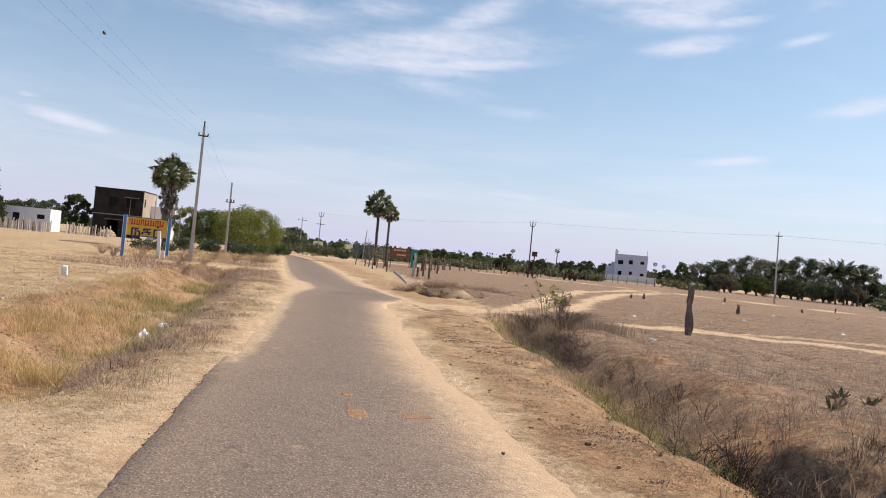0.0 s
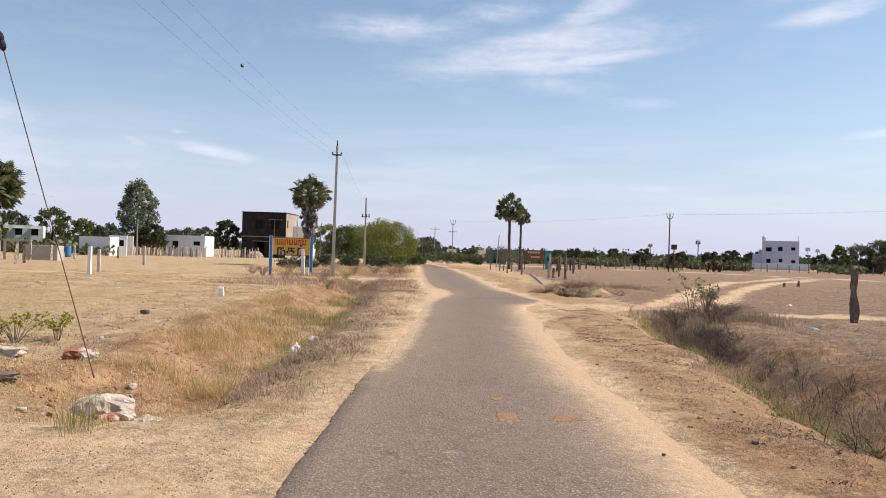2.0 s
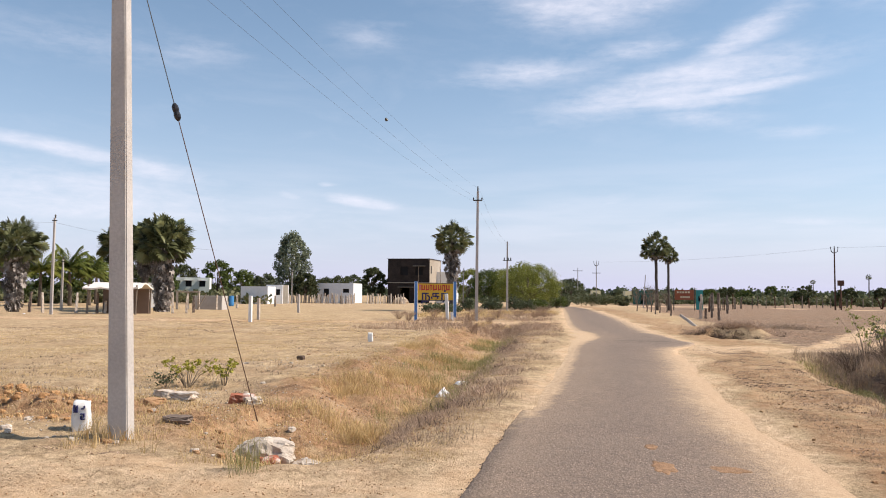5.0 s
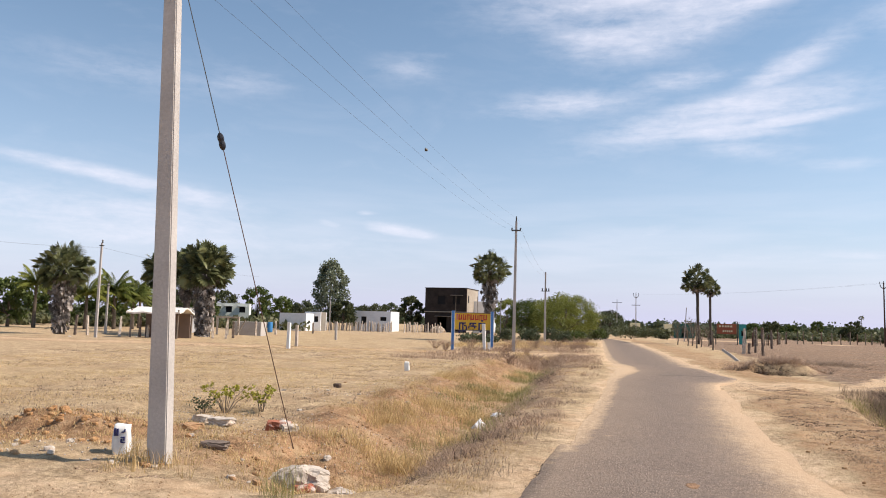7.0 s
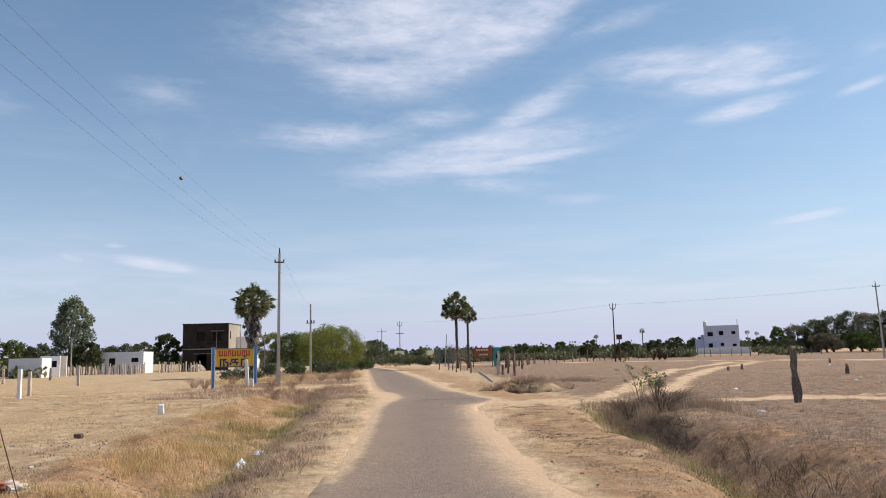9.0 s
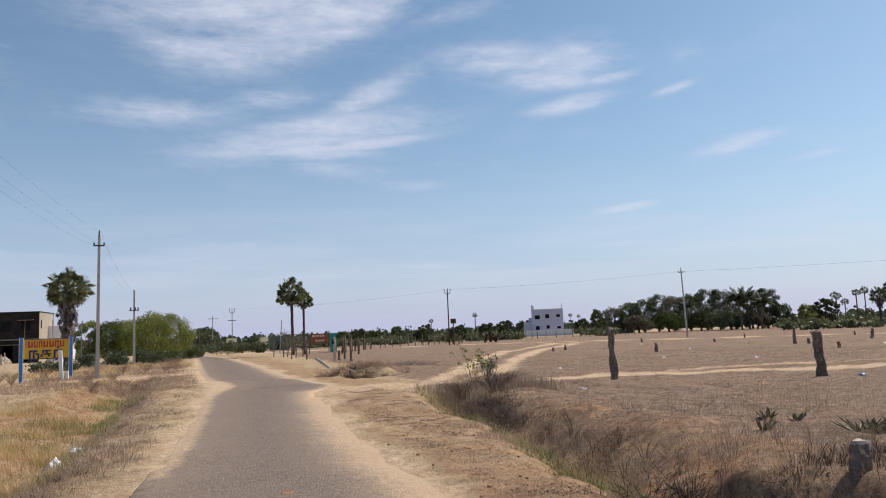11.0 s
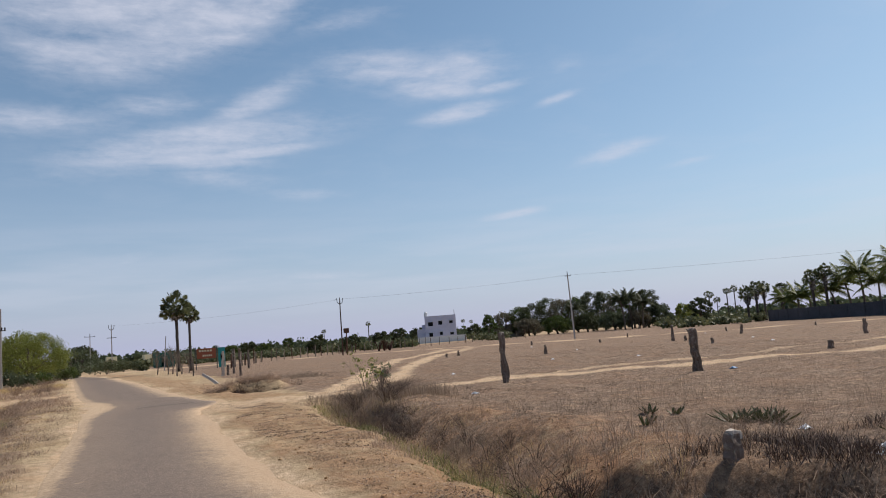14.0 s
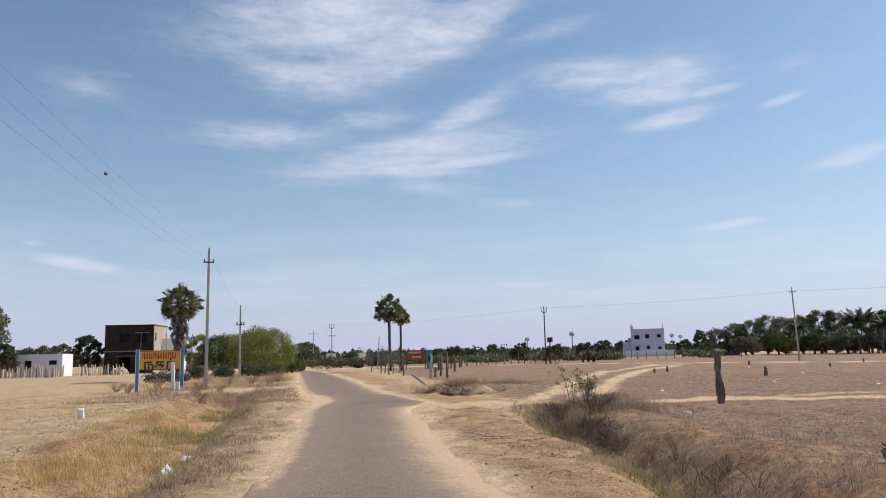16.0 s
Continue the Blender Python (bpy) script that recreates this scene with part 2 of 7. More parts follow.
EUC_LEAF = leafy("eucalyptus_leaf", (0.08, 0.10, 0.06), (0.28, 0.31, 0.21))
DRY_WEED = leafy("dry_weed", (0.20, 0.14, 0.10), (0.46, 0.35, 0.255), 0.8, 0.3)
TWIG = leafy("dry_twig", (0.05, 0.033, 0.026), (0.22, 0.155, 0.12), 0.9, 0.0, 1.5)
GREEN_BLADE = leafy("green_blade", (0.15, 0.145, 0.05), (0.45, 0.40, 0.17), 0.6, 0.3)

AGAVE = leafy("thick_green_leaf", (0.035, 0.042, 0.018), (0.15, 0.155, 0.07), 0.4, 0.1)
DUSTY_LEAF = leafy("dusty_leaf", (0.07, 0.06, 0.04), (0.23, 0.20, 0.13))
DUG_SOIL = surface("dug_orange_soil", (0.27, 0.135, 0.06), (0.55, 0.325, 0.16), 0.95, 18, 3, 0.8)

# ---- shapes ----
rng = np.random.default_rng(7)


def mesh_from(name, verts, faces, material, smooth=False):
    me = bpy.data.meshes.new(name)
    me.from_pydata([tuple(v) for v in verts], [], [tuple(f) for f in faces])
    me.materials.append(material)
    if smooth:
        me.shade_smooth()
    return me


def part(name, bm, material, parent=None, label="", smooth=False):
    """Links a bmesh as one mesh object under a thing or a part."""
    bmesh.ops.recalc_face_normals(bm, faces=bm.faces)
    me = bpy.data.meshes.new(name)
    bm.to_mesh(me)
    bm.free()
    me.materials.append(material)
    if smooth:
        me.shade_smooth()
    ob = new(name, me)
    ob.parent = parent
    return tagged(ob, label=label) if label else ob


def thing(name, x, y, z=None, rz=0.0, label="", category="", group="", tilt=(0.0, 0.0)):
    ob = new(name)
    ob.matrix_basis = pose(x, y, height(x, y) if z is None else z, tilt[0], tilt[1], rz)
    return tagged(ob, label=label, category=category, group=group)


def box(bm, cx, cy, cz, sx, sy, sz, bevel=0.0, m=None):
    r = bmesh.ops.create_cube(bm, size=1.0, matrix=(m or Matrix()) @ Matrix.Translation((cx, cy, cz)) @ Matrix.Diagonal((sx, sy, sz, 1)))
    if bevel:
        edges = {e for v in r["verts"] for e in v.link_edges}
        bmesh.ops.bevel(bm, geom=list(edges), offset=bevel, segments=2, affect="EDGES", profile=0.6)
    return bm


def tube(bm, points, radii, seg=8):
    """A round limb through the points."""
    points = [Vector(p) for p in points]
    rings = []
    for i, p in enumerate(points):
        d = (points[min(i + 1, len(points) - 1)] - points[max(i - 1, 0)]).normalized()
        a = d.orthogonal().normalized() if i == 0 else (ref - d * ref.dot(d)).normalized()
        ref = a
        b = d.cross(a)
        rings.append([bm.verts.new(p + (a * math.cos(q) + b * math.sin(q)) * radii[i]) for q in (2 * math.pi * k / seg for k in range(seg))])
    for r0, r1 in zip(rings, rings[1:]):
        for k in range(seg):
            bm.faces.new((r0[k], r0[(k + 1) % seg], r1[(k + 1) % seg], r1[k]))
    bm.faces.new(rings[0][::-1])
    bm.faces.new(rings[-1])
    return bm


def lumpy(bm, amount, scale, seed):
    """Pushes the points of a bmesh about for worn and broken shapes."""
    off = Vector((seed * 3.7, seed * 1.3, seed * 2.1))
    for v in bm.verts:
        v.co += noise.noise_vector(v.co * scale + off) * amount
    return bm


def cut_box(sx, sy, sz, cuts=3):
    bm = bmesh.new()
    bmesh.ops.create_cube(bm, size=1.0, matrix=Matrix.Translation((0, 0, sz / 2)) @ Matrix.Diagonal((sx, sy, sz, 1)))
    bmesh.ops.subdivide_edges(bm, edges=bm.edges[:], cuts=cuts, use_grid_fill=True)
    return bm


def value_noise(x, y, scale, seed):
    """Smooth noise from -1 to 1 on arrays."""
    x, y = np.asarray(x, float) * scale + seed * 17.3, np.asarray(y, float) * scale + seed * 31.7
    xi, yi = np.floor(x), np.floor(y)
    fx, fy = x - xi, y - yi
    fx, fy = fx * fx * (3 - 2 * fx), fy * fy * (3 - 2 * fy)

    def h(a, b):
        s = np.sin(a * 127.1 + b * 311.7 + seed * 74.7) * 43758.5453
        return (s - np.floor(s)) * 2 - 1
    return (h(xi, yi) * (1 - fx) + h(xi + 1, yi) * fx) * (1 - fy) + (h(xi, yi + 1) * (1 - fx) + h(xi + 1, yi + 1) * fx) * fy


def step(v, lo, hi):
    u = np.clip((np.asarray(v, float) - lo) / (hi - lo), 0, 1)
    return u * u * (3 - 2 * u)


def to_line(x, y, pts):
    """Distance to a broken line."""
    best = np.full(np.shape(x), 1e9)
    for (ax, ay), (bx, by) in zip(pts, pts[1:]):
        dx, dy = bx - ax, by - ay
        u = np.clip(((x - ax) * dx + (y - ay) * dy) / (dx * dx + dy * dy), 0, 1)
        best = np.minimum(best, np.hypot(x - ax - u * dx, y - ay - u * dy))
    return best


# ---- the lie of the land ----
ROAD_Y = [-60, 0, 5, 9.5, 12.5, 17, 24, 27, 29.8, 32.5, 36, 41, 52, 66, 83, 95, 112, 140]
ROAD_L = [-1.6, -1.1, -1.0, -0.9, -0.55, -0.37, -0.24, -0.02, 0.5, 0.45, -0.25, -0.6, -1.0, -1.4, -1.9, -2.4, -5.5, -14]
ROAD_R = [2.4, 2.2, 2.05, 2.0, 2.05, 2.25, 2.7, 3.75, 3.45, 3.2, 3.0, 2.85, 2.6, 2.05, 1.2, 0.4, -2.2, -10.5]
DITCH_L = ([3, 7, 9, 14, 22, 32, 45], [-3.4, -3.1, -2.75, -2.75, -2.95, -3.4, -4.0])
DITCH_R = ([-5, 2, 5.5, 9, 16, 23, 34], [4.7, 4.6, 4.6, 4.85, 5.6, 6.5, 7.6])
SIDE_TRACK = [(2.8, 25.5), (5.7, 25.2), (9, 24.6), (13, 23.9), (18.5, 21.6), (26, 19.0), (40, 15.5), (70, 10)]
SIDE_TRACK_2 = [(13, 24.6), (20, 24.2), (30, 24.0), (50, 25)]
FORK_A = [(7, 25.5), (10.2, 32), (14, 41), (22, 58), (30, 70), (40, 86)]
FORK_B = [(8.5, 25.5), (12.0, 32), (16.3, 41), (25, 58), (34, 71), (43, 86)]
CROSS_TRACK = [(-2, 118), (17, 118), (36, 105), (46, 92), (52, 74), (64, 59), (85, 38)]
LEFT_TRACK = [(-120, 36), (-33, 39.5), (-10, 41.3), (-4.5, 43), (0, 47)]


def height(x, y):
    scalar = np.isscalar(x)
    x, y = np.atleast_1d(np.asarray(x, float)), np.atleast_1d(np.asarray(y, float))
    near = step(np.hypot(x, y), 140, 60)
    left, right = np.interp(y, ROAD_Y, ROAD_L), np.interp(y, ROAD_Y, ROAD_R)
    off = np.maximum(np.maximum(left - x, x - right), 0)
    rough = step(off, 0.3, 2.5)
    z = rough * near * (0.05 * value_noise(x, y, 0.35, 1) + 0.035 * value_noise(x, y, 1.1, 2) + 0.02 * value_noise(x, y, 3.3, 3))
    z += step(off, 0.1, 0.8) * near * (0.016 * value_noise(x, y, 6.0, 4) + 0.022 * value_noise(x, y, 2.2, 14))
    # ditch beside the road, with a steep road bank and an eroded far bank
    d = x - np.interp(y, *DITCH_L) + 0.18 * value_noise(x, y, 0.7, 5)
    lo = np.where(d > 0, np.exp(-(d / 0.62) ** 2), np.exp(-(d / 1.25) ** 2))
    z -= 0.42 * lo * step(y, 6.6, 8.6) * step(y, 46, 36)
    z += 0.14 * np.exp(-((d + 2.2) / 0.9) ** 2) * step(y, 8, 11) * step(y, 42, 30) * (0.6 + 0.6 * value_noise(x, y, 1.3, 6))
    d = x - np.interp(y, *DITCH_R) + 0.2 * value_noise(x, y, 0.8, 7) + 0.1 * value_noise(x, y, 2.3, 17)
    steep = np.maximum(np.exp(-((y - 18.6) / 2.2) ** 4), np.exp(-((y - 6.9) / 0.9) ** 4))
    lo = np.where(d < 0, np.exp(-(d / 0.6) ** 2), steep * np.exp(-(d / 0.66) ** 4) + (1 - steep) * np.exp(-(d / 1.05) ** 2))
    z -= (0.5 + 0.2 * steep + 0.14 * value_noise(x, y, 0.45, 18)) * lo * step(y, 24.3, 21.5) * step(y, -6, -2)
    # washed-out hollow beyond the side track, with a raised back edge
    z -= 0.55 * np.exp(-((x - 6.2) / 0.8) ** 4 - ((y - 32.4) / 0.9) ** 4)
    z += (0.4 + 0.12 * value_noise(x, y, 1.6, 20)) * np.exp(-((x - 6.3) / 1.25) ** 4 - ((y - 34.0) / 0.75) ** 6)
    # crumbling far bank of the ditch on the field side
    bank = np.exp(-((x - np.interp(y, *DITCH_L) + 1.5) / 0.9) ** 2) * step(y, 7.5, 9) * step(y, 44, 32)
    z += bank * (0.13 * value_noise(x, y, 1.5, 15) + 0.06 * value_noise(x, y, 4.2, 16))
    z += 0.14 * np.exp(-((d - 1.9) / 0.8) ** 2) * step(y, 22, 18) * (0.6 + 0.7 * value_noise(x, y, 1.5, 8))
    z -= 0.5 * np.exp(-(((x + y) * 0.7071 - 8.3) / 0.62) ** 4 - (((x - y) * 0.7071 - 0.35) / 1.4) ** 4)
    # heap of dug soil by the boundary stone
    z += 0.22 * np.exp(-((x + 7.4) / 1.2) ** 2 - ((y - 9.3) / 0.7) ** 2) * (1 + 0.6 * value_noise(x, y, 3.0, 9) + 0.45 * value_noise(x, y, 6.0, 19))
    z -= 0.02 * step(off, 0.6, 0.0)
    return float(z[0]) if scalar else z


def zones(x, y):
    """How much loose sand, red soil and grey-brown pasture lies at a place."""
    left, right = np.interp(y, ROAD_Y, ROAD_L), np.interp(y, ROAD_Y, ROAD_R)
    wob = value_noise(x, y, 0.5, 11) * 0.35 + value_noise(x, y, 1.7, 12) * 0.2 + value_noise(x, y, 5.0, 13) * 0.1
    offl, offr = left - x + wob, x - right + wob
    sand = np.where(x < (left + right) / 2, step(offl, np.interp(y, [6, 10, 25, 30, 60], [1.0, 0.45, 0.4, 1.0, 0.6]) + 0.2, 0.05), step(offr, 0.7, 0.15))
    sand = np.maximum(sand, 0.85 * step(y + wob * 1.5, 7.4, 6.0) * (x < 0))
    for line, w in ((SIDE_TRACK, 0.75), (SIDE_TRACK_2, 0.3), (FORK_A, 0.55), (FORK_B, 0.55), (CROSS_TRACK, 1.5), (LEFT_TRACK, 1.9)):
        k = 0.7 if line is LEFT_TRACK or line is SIDE_TRACK_2 else 1.0
        sand = np.maximum(sand, k * step(to_line(x, y, line) + wob * 0.8, w + 0.35, w * 0.5))
    sand = np.maximum(sand, step(np.hypot((x - 3.4) / 1.7, (y - 24.8) / 2.8) + wob * 0.5, 1.0, 0.6))
    soil = step(offr, 0.35, 0.9) * step(offr, 3.4, 2.2) * np.interp(y, [6, 12], [0.85, 0.6])
    soil = np.maximum(soil, step(np.abs(x - np.interp(y, *DITCH_L) + 1.3) + wob, 1.7, 0.6) * step(y, 7, 9) * step(y, 45, 30) * 0.85)
    soil = np.maximum(soil, 0.6 * step(offl, 1.6, 0.8) * step(y, 8, 5) * (x < 0))
    soil = np.maximum(soil, step(np.hypot((x + 7.6) / 2.4, (y - 9.5) / 1.3) + wob * 0.3, 1.1, 0.7))
    soil = np.maximum(soil, step(np.hypot((x - 5.6) / 0.8, (y - 8.2) / 0.9) + wob * 0.4, 1.1, 0.6))
    soil = np.maximum(soil, 0.7 * step(to_line(x, y, LEFT_TRACK) + wob, 3.0, 1.5))
    past = x - np.interp(y, *DITCH_R)
    soil = np.maximum(soil, 0.62 * step(past + wob, -0.6, 0.2) * step(past + wob, 3.4, 1.6) * step(y, 20, 12) * (0.8 + 0.5 * value_noise(x, y, 0.8, 27)))
    grey = step(x - np.interp(y, *DITCH_R) + wob, -0.4, 0.8)
    grey = np.maximum(grey * step(y, 240, 120), 0.5 * step(np.abs(x - np.interp(y, *DITCH_L) - 0.6) + wob, 1.25, 0.6) * step(y, 8, 10) * step(y, 64, 42))
    return np.clip(sand, 0, 1), np.clip(soil, 0, 1), np.clip(grey, 0, 1)


def ticks(dense, limit):
    """Grid lines: even ones inside the given spans, then ever wider out to the limit."""
    out = list(dense)
    gap = dense[-1] - dense[-2]
    while out[-1] < limit:
        gap *= 1.16
        out.append(out[-1] + gap)
    gap = dense[1] - dense[0]
    while out[0] > -limit:
        gap *= 1.16
        out.insert(0, out[0] - gap)
    return np.array(out)


gx = ticks(np.concatenate([np.arange(-24, -9, 0.35), np.arange(-9, 11, 0.1), np.arange(11, 30, 0.35)]), 4200)
gy = ticks(np.concatenate([np.arange(2.5, 16, 0.1), np.arange(16, 40, 0.22), np.arange(40, 75, 0.6)]), 4200)
GX, GY = np.meshgrid(gx, gy)
GZ = height(GX.ravel(), GY.ravel())
verts = np.stack([GX.ravel(), GY.ravel(), GZ], 1)
nx, ny = len(gx), len(gy)
idx = np.arange(nx * ny).reshape(ny, nx)
faces = np.stack([idx[:-1, :-1], idx[:-1, 1:], idx[1:, 1:], idx[1:, :-1]], -1).reshape(-1, 4)
me = bpy.data.meshes.new("ground")
me.vertices.add(len(verts))
me.vertices.foreach_set("co", verts.ravel())
me.loops.add(faces.size)
me.loops.foreach_set("vertex_index", faces.ravel())
me.polygons.add(len(faces))
me.polygons.foreach_set("loop_start", np.arange(0, faces.size, 4))
me.update(calc_edges=True)
me.shade_smooth()
for key, values in zip(("sand", "soil", "grey"), zones(verts[:, 0], verts[:, 1])):
    me.attributes.new(key, "FLOAT", "POINT").data.foreach_set("value", values.astype(np.float32))
ground = tagged(new("ground", me), "dry grassy plain with sandy tracks and red soil", "ground", kind="structure")


def ground_material():
    m = bpy.data.materials.new("dry_ground")
    m.use_nodes = True
    k = Nodes(m.node_tree)
    bsdf = m.node_tree.nodes["Principled BSDF"]
    pos = k.add("ShaderNodeNewGeometry").outputs["Position"]

    def attr(key):
        a = k.add("ShaderNodeAttribute")
        a.attribute_name = key
        return a.outputs["Fac"]
    fine, mid, big, huge = k.noise(pos, 42, 6, 0.75), k.noise(pos, 5, 6, 0.7), k.noise(pos, 0.5, 5, 0.6), k.noise(pos, 0.05, 4, 0.6)
    tex = k.math("ADD", k.math("MULTIPLY", k.span(fine, 0.38, 0.62), 0.5), k.math("MULTIPLY", k.span(mid, 0.38, 0.62), 0.5))
    straw = k.mix(tex, (0.285, 0.198, 0.115), (0.70, 0.525, 0.33))
    patch = k.noise(pos, 1.4, 5, 0.65, 0.3)
    straw = k.mix(k.math("MULTIPLY", k.span(patch, 0.5, 0.7), 0.45), straw, (0.24, 0.155, 0.09))
    straw = k.mix(k.math("MULTIPLY", k.span(big, 0.42, 0.66), 0.55), straw, (0.32, 0.205, 0.115))
    straw = k.mix(k.math("MULTIPLY", k.span(huge, 0.45, 0.65), 0.5), straw, (0.46, 0.33, 0.17))
    grey = k.mix(tex, (0.085, 0.054, 0.037), (0.46, 0.32, 0.22))
    grey = k.mix(k.math("MULTIPLY", k.span(patch, 0.5, 0.66), 0.55), grey, (0.125, 0.075, 0.052))
    grey = k.mix(k.math("MULTIPLY", k.span(big, 0.45, 0.66), 0.6), grey, (0.28, 0.165, 0.10))
    tufts = k.add("ShaderNodeTexVoronoi")
    tufts.inputs["Scale"].default_value = 4.5
    bent = k.add("ShaderNodeMixRGB")
    bent.inputs[0].default_value = 0.06
    k.link(pos, bent.inputs[1])
    k.link(k.noise(pos, 6, 3), bent.inputs[2])
    k.link(bent.outputs[0], tufts.inputs["Vector"])
    tuft = k.math("MULTIPLY", k.span(tufts.outputs["Distance"], 0.42, 0.15), k.span(k.noise(pos, 0.9, 4, 0.7, 0.6), 0.42, 0.6))
    straw = k.mix(k.math("MULTIPLY", tuft, 0.4), straw, (0.25, 0.165, 0.095))
    grey = k.mix(k.math("MULTIPLY", tuft, 0.45), grey, (0.075, 0.045, 0.033))
    soil = k.mix(tex, (0.13, 0.06, 0.03), (0.52, 0.295, 0.155))
    soil = k.mix(k.math("MULTIPLY", k.span(patch, 0.48, 0.62), 0.6), soil, (0.30, 0.165, 0.085))
    soil = k.mix(k.math("MULTIPLY", k.span(k.noise(pos, 2.3, 6, 0.7, 0.4), 0.54, 0.66), 0.7), soil, (0.52, 0.38, 0.22))
    crumbs = k.math("MULTIPLY", k.span(k.noise(pos, 17, 6, 0.8, 0.5), 0.5, 0.6), k.span(k.noise(pos, 1.1, 4, 0.7, 0.5), 0.4, 0.6))
    soil = k.mix(k.math("MULTIPLY", crumbs, 0.75), soil, (0.11, 0.055, 0.032))
    grey = k.mix(k.math("MULTIPLY", crumbs, 0.5), grey, (0.09, 0.056, 0.04))
    straw = k.mix(k.math("MULTIPLY", crumbs, 0.35), straw, (0.22, 0.14, 0.08))
    speck = k.math("MULTIPLY", k.span(k.noise(pos, 8.5, 5, 0.8, 0.3), 0.52, 0.60), k.span(k.noise(pos, 0.35, 4, 0.65), 0.36, 0.6))
    grey = k.mix(k.math("MULTIPLY", speck, 0.6), grey, (0.085, 0.052, 0.038))
    straw = k.mix(k.math("MULTIPLY", speck, 0.4), straw, (0.24, 0.155, 0.085))
    pale = k.math("MULTIPLY", k.span(k.noise(pos, 12, 5, 0.8, 0.3), 0.58, 0.66), 0.55)
    grey = k.mix(pale, grey, (0.50, 0.37, 0.26))
    straw = k.mix(pale, straw, (0.72, 0.56, 0.36))
    sand = k.mix(tex, (0.47, 0.325, 0.20), (0.72, 0.53, 0.35))
    sand = k.mix(k.math("MULTIPLY", k.span(patch, 0.45, 0.7), 0.5), sand, (0.48, 0.285, 0.15))
    edge = k.math("ADD", k.math("MULTIPLY", k.math("SUBTRACT", k.span(mid, 0.3, 0.7), 0.5), 0.6), k.math("MULTIPLY", k.math("SUBTRACT", k.span(patch, 0.3, 0.7), 0.5), 0.7))

    def cut(a, width=0.25):
        return k.span(k.math("ADD", a, edge), 0.5 - width, 0.5 + width)
    col = k.mix(cut(attr("grey")), straw, grey)
    col = k.mix(k.math("MULTIPLY", cut(attr("soil"), 0.4), 0.85), col, soil)
    col = k.mix(cut(attr("sand"), 0.4), col, sand)
    grit = k.add("ShaderNodeTexVoronoi")
    grit.inputs["Scale"].default_value = 16
    k.link(pos, grit.inputs["Vector"])
    spots = k.math("MULTIPLY", k.span(grit.outputs["Distance"], 0.16, 0.08), k.span(k.noise(pos, 2.0, 3), 0.5, 0.62))
    col = k.mix(k.math("MULTIPLY", spots, 0.4), col, (0.13, 0.08, 0.05))
    k.link(col, bsdf.inputs["Base Color"])
    bsdf.inputs["Roughness"].default_value = 0.95
    bsdf.inputs["Specular IOR Level"].default_value = 0.15
    bp = k.add("ShaderNodeBump")
    bp.inputs["Strength"].default_value, bp.inputs["Distance"].default_value = 0.9, 0.05
    k.link(k.math("ADD", k.math("MULTIPLY", fine, 0.5), k.math("ADD", mid, k.math("MULTIPLY", crumbs, 0.25))), bp.inputs["Height"])
    k.link(bp.outputs[0], bsdf.inputs["Normal"])
    return m


me.materials.append(ground_material())


